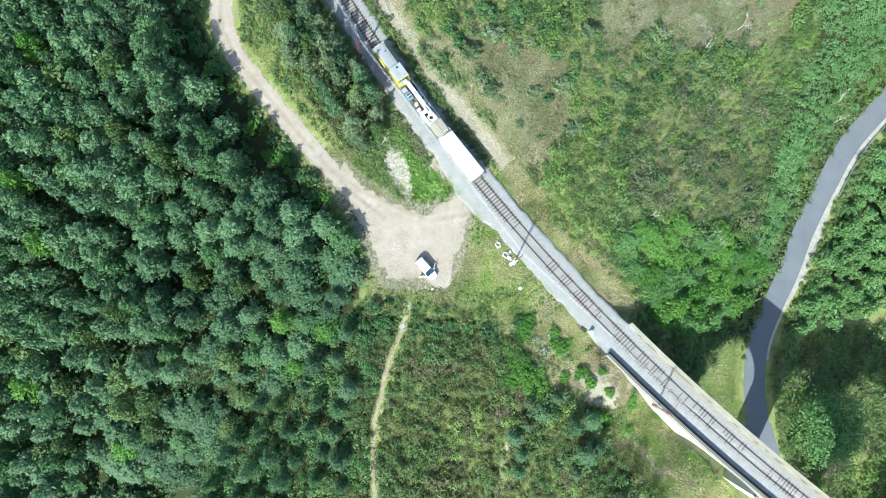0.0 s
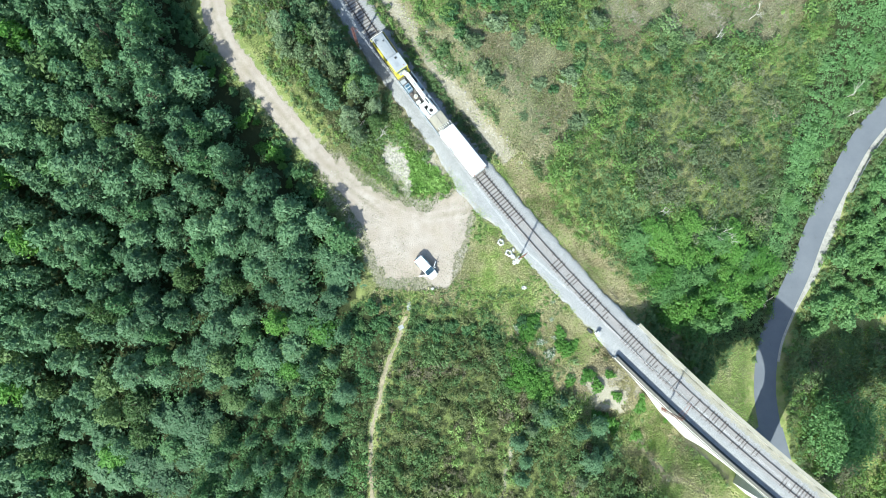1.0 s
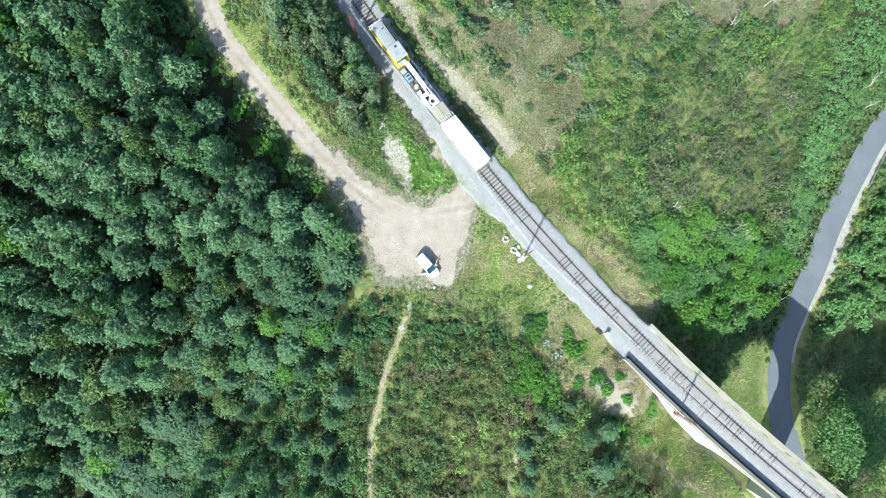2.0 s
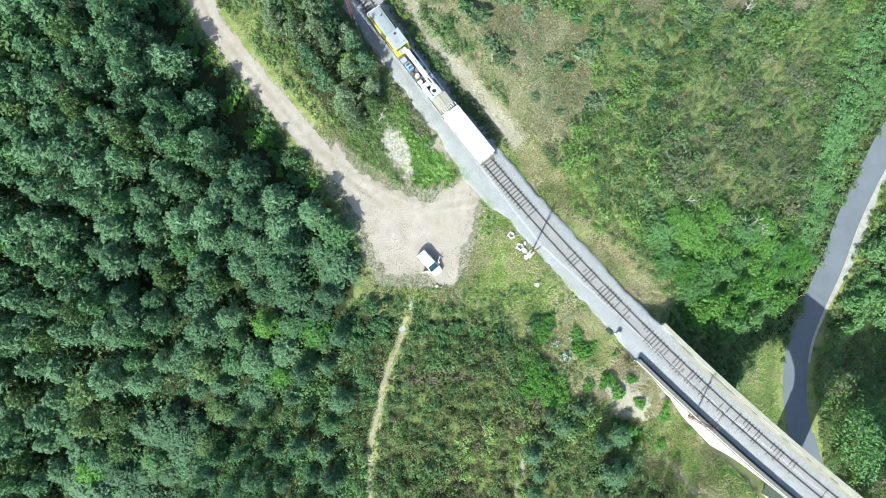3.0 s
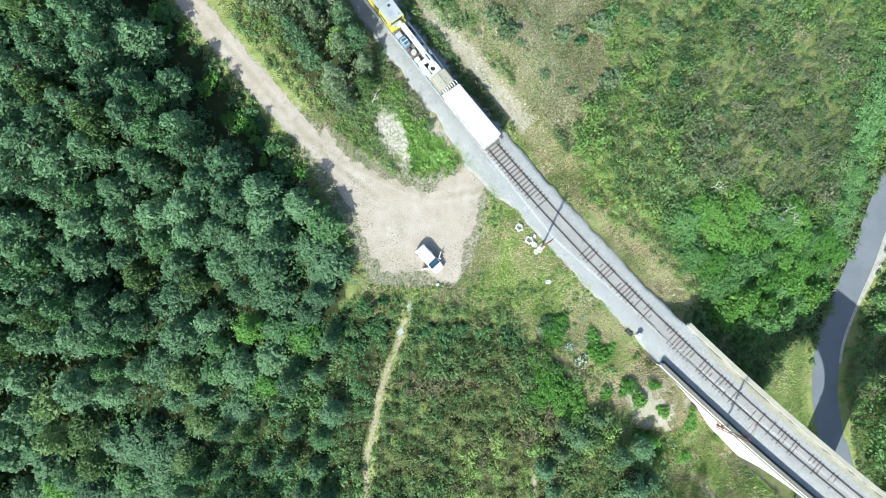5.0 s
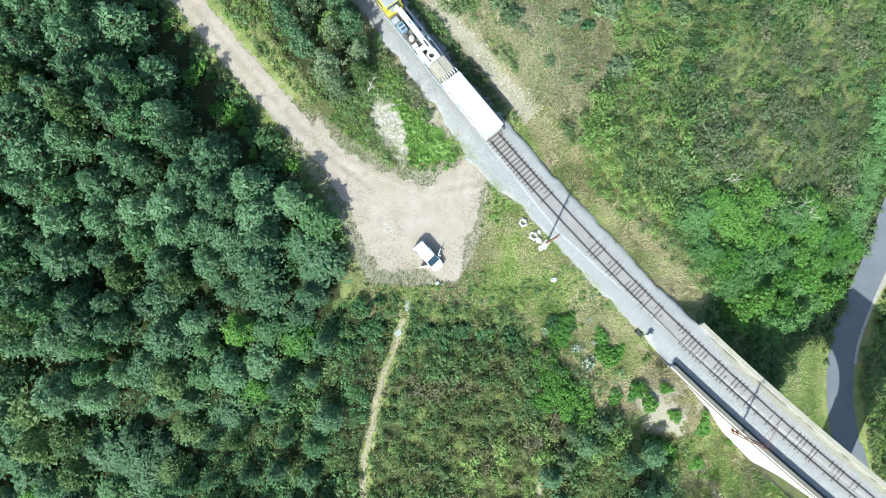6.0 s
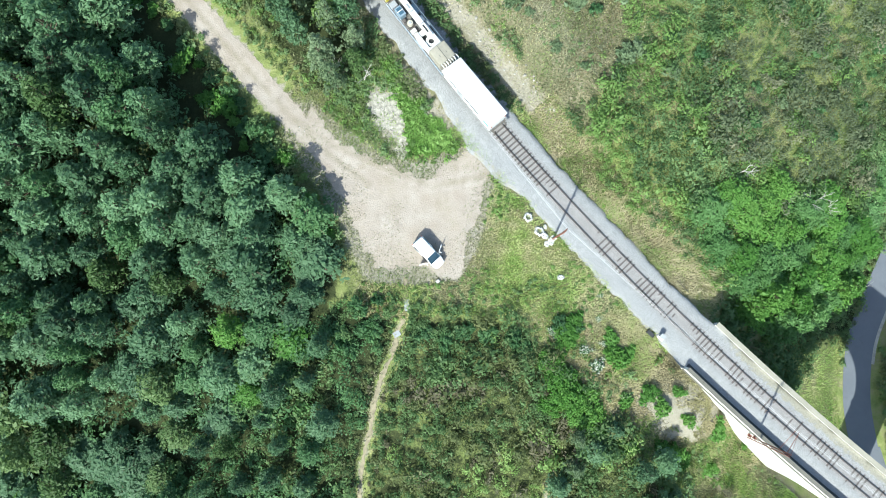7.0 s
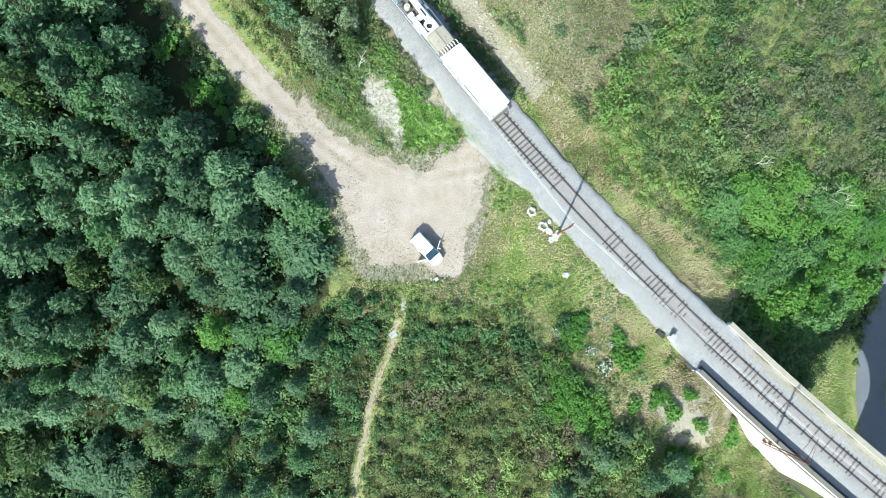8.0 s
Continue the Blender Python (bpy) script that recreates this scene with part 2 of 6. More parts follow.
def ballast_material():
    net = Net("ballast")
    cells = net.add("ShaderNodeTexVoronoi", Vector=net.place(), Scale=13.0)
    tone = net.ramp(net.noise(0.7, 5), (0.3, (0.262, 0.270, 0.274)), (0.7, (0.358, 0.366, 0.368)))
    stone = net.mix(0.42, tone, net.ramp(cells.outputs["Color"], (0.1, (0.12, 0.125, 0.135)), (0.5, (0.30, 0.31, 0.32)), (0.95, (0.52, 0.52, 0.52))))
    stone = net.mix(net.step(cells.outputs["Distance"], 0.35, 0.8, 0, 0.6), stone, (0.11, 0.105, 0.10))
    rust = net.step(net.maths("ABSOLUTE", net.value("across")), 1.6, 0.7)
    stone = net.mix(net.maths("MULTIPLY", rust, 0.4), stone, (0.235, 0.205, 0.19))
    weeds = net.step(net.maths("ADD", net.value("weed"), net.step(net.noise(1.6, 5, 0.7), 0.3, 0.7, -0.4, 0.4)), 0.45, 0.75)
    stone = net.mix(weeds, stone, net.ramp(net.noise(6, 4), (0.3, (0.19, 0.182, 0.14)), (0.7, (0.33, 0.315, 0.265))))
    net.bump(cells.outputs["Distance"], 0.05, 0.8)
    return net.done(stone, 0.9, spec=0.2)


def masonry_material(name, colour, stain):
    net = Net(name)
    a = net.mix(net.step(net.noise(0.5, 6), 0.35, 0.7), colour, tuple(c * 0.86 for c in colour))
    streak = net.add("ShaderNodeMapping", Vector=net.place())
    streak.inputs["Scale"].default_value = (1.3, 1.3, 0.07)
    a = net.mix(net.step(net.noise(1.0, 6, 0.7, streak.outputs[0]), 0.52, 0.75, 0, 0.55), a, stain)
    a = net.mix(net.step(net.noise(4, 5, 0.7), 0.6, 0.75, 0, 0.6), a, stain)
    net.bump(net.noise(9, 5, 0.7), 0.03, 0.4)
    return net.done(a, 0.88, spec=0.2)


def asphalt_material():
    net = Net("asphalt")
    base = net.ramp(net.noise(0.25, 5), (0.3, (0.125, 0.14, 0.165)), (0.7, (0.155, 0.17, 0.195)))
    base = net.mix(net.step(net.noise(40, 3, 0.8), 0.4, 0.7, 0, 0.35), base, (0.10, 0.105, 0.115))
    base = net.mix(net.step(net.noise(1.2, 6, 0.7), 0.58, 0.72, 0, 0.35), base, (0.09, 0.095, 0.10))
    net.bump(net.noise(60, 3), 0.01, 0.4)
    return net.done(base, 0.9, spec=0.1)


def leaf_material(name, dark, mid, light, object_share=0.66):
    """Leaves: colour by leaf and by plant, some light let through."""
    net = Net(name)
    leaf = net.add("ShaderNodeNewGeometry").outputs["Random Per Island"]
    plant = net.maths("ADD", net.add("ShaderNodeObjectInfo").outputs["Random"], net.value("tint"))
    fac = net.maths("ADD", net.maths("MULTIPLY", leaf, 1 - object_share), net.maths("MULTIPLY", plant, object_share))
    colour = net.ramp(fac, (0.1, dark), (0.5, mid), (0.92, light))
    colour = net.mix(net.step(net.noise(0.07, 3), 0.35, 0.65, 0.0, 0.35), colour, tuple(0.5 * (a + b) for a, b in zip(dark, light)))
    net.done(colour, 0.55, spec=0.3)
    glow = net.add("ShaderNodeBsdfTranslucent", Color=colour)
    blend = net.add("ShaderNodeMixShader", Fac=0.46)
    net.tree.links.new(net.out.outputs[0], blend.inputs[1])
    net.tree.links.new(glow.outputs[0], blend.inputs[2])
    net.tree.links.new(blend.outputs[0], net.tree.nodes["Material Output"].inputs["Surface"])
    return net.mat


def bark_material(name, a, b):
    net = Net(name)
    return net.done(net.mix(net.noise(6, 5, 0.7), a, b), 0.9, spec=0.1)


M_GROUND, M_DIRT, M_BALLAST, M_ASPHALT = ground_material(), dirt_material(), ballast_material(), asphalt_material()
M_WALL = masonry_material("viaduct_stone", (0.72, 0.71, 0.67), (0.52, 0.49, 0.43))
M_COPING = masonry_material("coping_stone", (0.145, 0.14, 0.122), (0.085, 0.08, 0.066))
M_PALE_COPING = masonry_material("pale_coping_stone", (0.30, 0.285, 0.235), (0.19, 0.18, 0.135))
M_RAIL = plain("rusty_rail", (0.10, 0.085, 0.08), 0.5, 0.5)
M_SLEEPER = plain("old_sleeper", (0.125, 0.112, 0.106), 0.9, 0, 0.25, 6)
M_LINE = plain("road_line", (0.8, 0.8, 0.77), 0.7)
M_BARK = bark_material("bark", (0.10, 0.08, 0.06), (0.20, 0.17, 0.13))
M_PALE = bark_material("dead_wood", (0.42, 0.40, 0.36), (0.62, 0.60, 0.56))
M_LEAF_A = leaf_material("leaf_blue_green", (0.051, 0.114, 0.058), (0.096, 0.192, 0.095), (0.155, 0.272, 0.143))
M_LEAF_B = leaf_material("leaf_mid_green", (0.047, 0.120, 0.048), (0.092, 0.202, 0.080), (0.153, 0.285, 0.115))
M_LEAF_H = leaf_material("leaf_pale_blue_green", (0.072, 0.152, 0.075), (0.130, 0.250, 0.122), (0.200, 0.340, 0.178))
M_LEAF_C = leaf_material("leaf_bright_green", (0.055, 0.155, 0.026), (0.105, 0.26, 0.048), (0.18, 0.345, 0.08))
M_LEAF_D = leaf_material("leaf_olive", (0.050, 0.105, 0.032), (0.098, 0.178, 0.058), (0.165, 0.255, 0.098))
M_LEAF_E = leaf_material("leaf_grey_brown", (0.085, 0.095, 0.052), (0.16, 0.17, 0.10), (0.26, 0.265, 0.18))
M_LEAF_F = leaf_material("leaf_fresh_green", (0.070, 0.165, 0.050), (0.122, 0.255, 0.080), (0.185, 0.335, 0.125))
M_LEAF_G = leaf_material("leaf_grey_green", (0.105, 0.165, 0.082), (0.175, 0.250, 0.132), (0.25, 0.335, 0.195))
M_SCRUB_A = leaf_material("scrub_green", (0.097, 0.172, 0.066), (0.158, 0.255, 0.102), (0.225, 0.335, 0.145), 0.7)
M_SCRUB_B = leaf_material("scrub_olive", (0.110, 0.150, 0.062), (0.165, 0.215, 0.092), (0.24, 0.285, 0.135), 0.7)
M_SCRUB_C = leaf_material("scrub_grey", (0.130, 0.145, 0.082), (0.190, 0.205, 0.120), (0.26, 0.275, 0.175), 0.7)
M_SCRUB_D = leaf_material("scrub_lime", (0.115, 0.21, 0.055), (0.185, 0.310, 0.088), (0.265, 0.39, 0.13), 0.7)
M_SOUTH = leaf_material("scrub_deep_green", (0.074, 0.136, 0.051), (0.125, 0.215, 0.080), (0.188, 0.30, 0.118), 0.65)
M_HEATH = leaf_material("heath_olive", (0.065, 0.092, 0.034), (0.112, 0.148, 0.056), (0.18, 0.215, 0.09), 0.65)
M_HEATH_GREY = leaf_material("heath_grey", (0.075, 0.106, 0.053), (0.128, 0.166, 0.090), (0.195, 0.238, 0.138), 0.65)
M_BANK = leaf_material("bank_green", (0.090, 0.205, 0.066), (0.150, 0.30, 0.108), (0.215, 0.38, 0.16), 0.7)
M_HEATH_BROWN = leaf_material("heath_brown", (0.092, 0.092, 0.052), (0.145, 0.142, 0.085), (0.215, 0.205, 0.13), 0.65)
M_HERB = leaf_material("herb_blade", (0.125, 0.25, 0.055), (0.21, 0.39, 0.09), (0.32, 0.49, 0.155), 0.7)
M_GRASS = leaf_material("grass_blade", (0.23, 0.385, 0.09), (0.40, 0.505, 0.175), (0.57, 0.535, 0.33), 0.8)
M_STRAW = leaf_material("straw_blade", (0.32, 0.315, 0.165), (0.47, 0.425, 0.26), (0.62, 0.555, 0.385), 0.7)
M_VERGE = leaf_material("verge_blade", (0.125, 0.205, 0.065), (0.205, 0.275, 0.105), (0.31, 0.315, 0.18), 0.7)
M_TAN = leaf_material("tan_blade", (0.20, 0.235, 0.118), (0.29, 0.305, 0.18), (0.395, 0.39, 0.27), 0.7)
M_RUSSET = leaf_material("russet_blade", (0.21, 0.19, 0.095), (0.305, 0.26, 0.15), (0.40, 0.34, 0.215), 0.7)
M_DRY = leaf_material("dry_grass_blade", (0.23, 0.26, 0.145), (0.33, 0.33, 0.21), (0.44, 0.42, 0.30), 0.7)

# ---- ground ----
def axis_steps(low, high, step, far):
    inner = np.arange(low, high + 0.01, step)
    grow = step * 1.6 ** np.arange(1, 40)
    out = np.cumsum(grow)
    out = out[out < far]
    return np.concatenate((low - out[::-1], inner, high + out))


def in_forest(x, y):
    return inside(x, y, FOREST)


FOREST = [(-48.5, 75), (-46, 55), (-38.8, 41.5), (-31.0, 31.5), (-23.6, 21.5), (-16.4, 11.5), (-13.2, 5.2), (-15.5, -1.5), (-18.5, -6), (-21.5, -12), (-30, -16), (-35, -21), (-39, -34), (-46, -60), (-110, -60), (-110, 75)]
STRIP = [(-33.5, 58), (-28.6, 47.5), (-22.8, 37), (-17.2, 29.2), (-12.6, 25.2), (-10.8, 26.0), (-9.4, 31), (-13, 39), (-17, 45.5), (-23, 58)]
HERBS = [(-7.6, 31), (-4.6, 31.2), (-1.6, 27.3), (1.1, 23.2), (2.7, 19.6), (1.2, 17.2), (-2.4, 16.5), (-4.8, 17.6), (-5.0, 22), (-6.4, 26)]
RUBBLE = [(-9.2, 27.0), (-6.0, 26.0), (-5.6, 20.0), (-5.0, 17.0), (-7.0, 17.8), (-9.6, 22.5)]
SCRUB = [(-4.4, -2.6), (0, -1.9), (6, -2.6), (10.4, -4.6), (12.6, -7.2), (16.8, -10.2), (18.4, -15.0), (24.0, -20.0), (29.5, -25.2), (37, -33.5), (48, -45), (54, -62), (-12, -62), (-11.4, -36), (-11.7, -28), (-11.2, -22), (-9.8, -17), (-8.6, -12), (-6.1, -6)]
THICKET = [(-14, 0), (-6.7, -2), (-7.1, -6.5), (-9.5, -12.5), (-12.0, -22), (-12.6, -29), (-12.7, -45), (-47, -45), (-41, -26), (-33, -15), (-25, -10.5)]

SLOPE = [(13, -1.5), (22, -3.4), (26, -5.8), (29, -9.5), (40, -20), (52, -31), (57, -40), (50, -47), (36.5, -34.5), (28.5, -25.6), (23.2, -20.4), (17.8, -15.2), (16.2, -10.6), (13, -6.8), (11.2, -3.0)]
GREY_SOIL = [(24.0, -12.5), (29.0, -12.6), (32.6, -14.4), (35.4, -19.2), (29.3, -20.2), (24.4, -19.2), (22.7, -16.4)]
MEADOW = [(-1.6, 45.9), (1.8, 40.3), (6.0, 34.0), (10.5, 25.2), (15.0, 19.8), (18.3, 16.2), (17.1, 19.6), (17.5, 22.8), (21.7, 25.5), (25.2, 26.8), (27.0, 31.0), (23.6, 32.7), (21.1, 36.1), (22.1, 40.4), (18.9, 44.0)]
TAN_TOP = [(27.4, 60), (26.5, 46.3), (30.9, 41.5), (32.9, 40.2), (38.7, 45.5), (48.3, 43.2), (59.4, 43.5), (67.0, 47.2), (70.9, 56.4), (70, 64)]


def tan_at(x, y):
    """How far inside the dry open meadows of the hill a place lies."""
    return np.maximum(inside(x, y, MEADOW), inside(x, y, TAN_TOP) - 1.0) + 3.0 * fbm(x, y, 4.5, 161) + 1.6 * fbm(x, y, 1.4, 175)


gx, gy = axis_steps(-90, 122, 0.95, 2400), axis_steps(-62, 84, 0.95, 2400)
GX, GY = np.meshgrid(gx, gy)
GZ = ground_z(GX, GY)
nx, ny = len(gx), len(gy)
index = np.arange(nx * ny).reshape(ny, nx)
quads = np.stack((index[:-1, :-1], index[:-1, 1:], index[1:, 1:], index[1:, :-1]), -1).reshape(-1, 4)
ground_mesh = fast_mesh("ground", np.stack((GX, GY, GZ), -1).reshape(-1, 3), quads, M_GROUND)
gs, gv = rail_sv(GX, GY)
d_lot, (d_track, _) = inside(GX, GY, LOT), to_line(GX, GY, TRACK)
d_road = -to_line(GX, GY, ROAD)[0]
verge = smooth(9, 3.5, np.abs(gv - 1)) * (gs < 40)
top_bare = smooth(-4, 6, inside(GX, GY, [(20, 60), (26, 44), (40, 41), (56, 44), (64, 52), (66, 62)]))
near_paths = np.minimum(np.minimum(np.abs(to_line(GX, GY, PATH_A)[0]), np.abs(to_line(GX, GY, PATH_B)[0])), np.abs(to_line(GX, GY, PATH_C)[0]))
south_slope = smooth(-1, 2, inside(GX, GY, SLOPE))
knoll = smooth(3.0, 6, gv) * smooth(34, 14, gv) * smooth(6, -8, gs)
point_values(ground_mesh, "dry", (np.clip(0.25 + 0.45 * verge + 0.55 * south_slope + 0.35 * knoll + 0.5 * smooth(-1, 1.5, tan_at(GX, GY)) + 0.35 * fbm(GX, GY, 11, 21) + 0.35 * fbm(GX, GY, 4, 23), 0, 1)).ravel())
bare = np.maximum.reduce((smooth(-2.6, 0.6, d_lot), smooth(2.1, 1.6, np.abs(d_track)), 1.1 * smooth(-1.0, 0.6, inside(GX, GY, RUBBLE)), smooth(0.7, 0.2, near_paths) * 0.6,
                          0.85 * knoll * smooth(8.5, 5.5, gv), 0.85 * smooth(-2.5, 2.0, inside(GX, GY, GREY_SOIL)), 0.45 * top_bare, 0.55 * south_slope * smooth(-0.05, 0.3, fbm(GX, GY, 5, 223)), 0.35 * smooth(0, 2.5, tan_at(GX, GY)), 0.95 * smooth(-6.2, -5.4, gv) * smooth(-3.4, -4.0, gv) * smooth(-26, -22, gs) * smooth(1, -3, gs)))
point_values(ground_mesh, "bare", bare.ravel())
# where the floor is coloured dark for the shade below trees and scrub
litter_shade = np.maximum.reduce((0.26 * smooth(-10, -4, GY) * smooth(6.5, 8.5, gv) * smooth(10, 22, GX) * smooth(0.8, -1.0, tan_at(GX, GY)) * (d_road > 0) * (gs > -40), smooth(-2.5, 1.5, inside(GX, GY, FOREST)), smooth(-2, 1.0, inside(GX, GY, STRIP)), 1.0 * smooth(-1.0, 1.5, inside(GX, GY, THICKET)), 0.6 * smooth(-0.5, 1.5, inside(GX, GY, SCRUB)),
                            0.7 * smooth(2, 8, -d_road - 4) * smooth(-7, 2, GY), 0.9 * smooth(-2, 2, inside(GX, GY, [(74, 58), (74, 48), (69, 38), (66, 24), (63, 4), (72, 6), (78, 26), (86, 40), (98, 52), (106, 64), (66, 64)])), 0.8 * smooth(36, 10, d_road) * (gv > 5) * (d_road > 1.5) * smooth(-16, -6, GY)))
point_values(ground_mesh, "litter_shade", (litter_shade * (1 - 0.95 * np.clip(bare * 1.2, 0, 1))).ravel())
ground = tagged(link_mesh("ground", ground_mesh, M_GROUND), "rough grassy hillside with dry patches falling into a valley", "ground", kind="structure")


def draped(name, mask, step, lift, material, area):
    """A sheet over the ground wherever mask(x, y) > 0, with an uneven edge."""
    x0, y0, x1, y1 = area
    xs, ys = np.arange(x0, x1, step), np.arange(y0, y1, step)
    X, Y = np.meshgrid(xs, ys)
    keep = mask(X, Y) > 0
    full = keep[:-1, :-1] & keep[:-1, 1:] & keep[1:, 1:] & keep[1:, :-1]
    ids = np.arange(X.size).reshape(X.shape)
    faces = np.stack((ids[:-1, :-1], ids[:-1, 1:], ids[1:, 1:], ids[1:, :-1]), -1)[full]
    used, faces = np.unique(faces, return_inverse=True)
    verts = np.stack((X, Y, ground_z(X, Y) + lift), -1).reshape(-1, 3)[used]
    return fast_mesh(name, verts, faces.reshape(-1, 4), material)


def dirt_mask(x, y):
    lane = 1.75 + 0.5 * smooth(44, 52, y) - np.abs(to_line(x, y, TRACK)[0]) + 0.3 * fbm(x, y, 3.2, 31) + 0.35 * fbm(x, y, 0.8, 35, 3)
    return np.maximum(lane, inside(x, y, LOT) - 0.4 + (0.6 + 1.6 * smooth(9, 4, y)) * fbm(x, y, 4.5, 33) + 1.1 * fbm(x, y, 3.2, 31) + 0.8 * fbm(x, y, 0.9, 35, 3))


dirt_mesh = draped("dirt_road", dirt_mask, 0.17, 0.035, M_DIRT, (-52, -2, 12, 76))
co = np.zeros(len(dirt_mesh.vertices) * 3)
dirt_mesh.vertices.foreach_get("co", co)
TURN = [(-23.8, 28.5), (-19.2, 23.2), (-14.0, 19.4), (-8.0, 16.6), (-1.5, 13.6), (4.5, 14.6), (7.5, 16.0)]
lanes = np.minimum(np.abs(to_line(co[0::3], co[1::3], TRACK)[0]), np.abs(to_line(co[0::3], co[1::3], TURN)[0]))
point_values(dirt_mesh, "rut", np.exp(-((lanes - 0.78) / 0.22) ** 2))
point_values(dirt_mesh, "crest", np.exp(-(lanes / 0.3) ** 2))
dirt_road = tagged(link_mesh("dirt_road", dirt_mesh, M_DIRT), "pale beaten dirt track widening into a parking area", "dirt road", kind="structure")


def path_mask(line, half):
    def mask(x, y):
        return half - np.abs(to_line(x + 0.5 * fbm(x, y, 2.5, 41), y, line)[0]) + 0.28 * fbm(x, y, 1.1, 43)
    return mask


M_RUBBLE_SOIL = plain("pale_rubble_soil", (0.44, 0.42, 0.355), 0.95, 0, 0.4, 2.5, 0.15)
tagged(link_mesh("rubble_patch", draped("rubble_patch", lambda x, y: inside(x, y, RUBBLE) + 0.2 + 3.0 * fbm(x, y, 2.4, 45) + 1.8 * fbm(x, y, 0.6, 47), 0.14, 0.045, M_RUBBLE_SOIL, (-12, 14, -2, 30)), M_RUBBLE_SOIL), "patch of pale stony soil beside the dirt road", "bare soil", kind="structure")
M_PATH = plain("trodden_straw", (0.30, 0.265, 0.185), 0.95, 0, 0.25, 2.0, 0.1)
for line, half, area in ((PATH_A, 0.33, (-17, -42, -2, 4)), (PATH_B, 0.12, (6, -44, 16, -22)), (PATH_C, 0.5, (31, -42, 55, -22))):
    tagged(link_mesh("footpath", draped("footpath", path_mask(line, half), 0.13, 0.05, M_PATH, area), M_PATH), "narrow trodden footpath of pale earth through scrub", "footpath", kind="structure")


# ---- valley road ----
def spline(points, step):
    """Evenly spaced points on a smooth line through points."""
    pts = [Vector(p) for p in points]
    pts = [2 * pts[0] - pts[1]] + pts + [2 * pts[-1] - pts[-2]]
    fine = []
    for a, b, c, d in zip(pts, pts[1:], pts[2:], pts[3:]):
        for k in range(24):
            t = k / 24
            fine.append(0.5 * (2 * b + (c - a) * t + (2 * a - 5 * b + 4 * c - d) * t * t + (3 * b - a - 3 * c + d) * t ** 3))
    fine.append(pts[-2])
    out, need = [fine[0]], step
    for a, b in zip(fine, fine[1:]):
        length = (b - a).length
        while length >= need:
            a = a + (b - a) * (need / length)
            length = (b - a).length
            out.append(a)
            need = step
        need -= length
    return out


def ribbon(name, points, left, right, z, material, thick=0.0):
    """A flat strip along a plan line, from offset left to offset right of it."""
    verts, faces = [], []
    for i, p in enumerate(points):
        way = (points[min(i + 1, len(points) - 1)] - points[max(i - 1, 0)]).normalized()
        side = Vector((-way.y, way.x))
        for off in (left, right):
            verts.append((*(p + side * off), z))
    for i in range(len(points) - 1):
        faces.append((2 * i, 2 * i + 1, 2 * i + 3, 2 * i + 2))
    return fast_mesh(name, verts, faces, material)


M_CONCRETE_KERB = plain("pale_kerb", (0.36, 0.35, 0.32), 0.85, 0, 0.2, 1.5)
road_line = spline(ROAD, 1.2)
road = tagged(link_mesh("road", ribbon("road", road_line, 2.25, -2.35, ROAD_Z, M_ASPHALT), M_ASPHALT), "smooth grey asphalt valley road passing below the viaduct", "road", kind="structure")
apron_mesh = bpy.data.meshes.new("road_apron")
apron_mesh.from_pydata([(x, y, ROAD_Z - 0.012) for x, y in APRON], [], [tuple(range(len(APRON)))])
part_apron = link_mesh("apron", apron_mesh, M_ASPHALT, road)
def kerb_width(p):
    """The pale verge strip is broadest half way along and runs out at both ends."""
    return 0.45 + 1.15 * float(smooth(-4, 9, p.y) * smooth(24, 15, p.y))


kerb = [p for p in road_line if -14 < p.y < 24]
verts, faces = [], []
for i, p in enumerate(kerb):
    way = (kerb[min(i + 1, len(kerb) - 1)] - kerb[max(i - 1, 0)]).normalized()
    side = Vector((-way.y, way.x))
    verts += [(*(p + side * 2.2), ROAD_Z + 0.02), (*(p + side * (2.25 + kerb_width(p))), ROAD_Z + 0.05)]
faces = [(2 * i, 2 * i + 1, 2 * i + 3, 2 * i + 2) for i in range(len(kerb) - 1)]
link_mesh("kerb_strip", fast_mesh("kerb_strip", verts, faces, M_CONCRETE_KERB), None, road, "pale concrete strip along the asphalt")
link_mesh("kerb_strip", ribbon("kerb_strip", [p for p in road_line if p.y > 22.5], 2.25, 3.5, ROAD_Z + 0.03, M_CONCRETE_KERB), None, road, "pale concrete strip below the guard rail")


# ---- ballast, sleepers, rails ----
def swept(name, s_list, profile, material):
    """A closed or open profile [(v, z), ...] carried along the railway. profile may be a function of s."""
    verts, faces, n = [], [], None
    for s in s_list:
        row = profile(s) if callable(profile) else profile
        n = len(row)
        for v, z in row:
            x, y = rail_xy(s, v)
            verts.append((x, y, z))
    for i in range(len(s_list) - 1):
        for j in range(n - 1):
            a = i * n + j
            faces.append((a, a + n, a + n + 1, a + 1))
    return fast_mesh(name, verts, faces, material)


# dark gravel colour that stands in for the south parapet's shadow
M_PARAPET_SHADE = plain("shade_gravel", (0.085, 0.09, 0.088), 0.9, 0, 0.35, 9.0, 0.2)


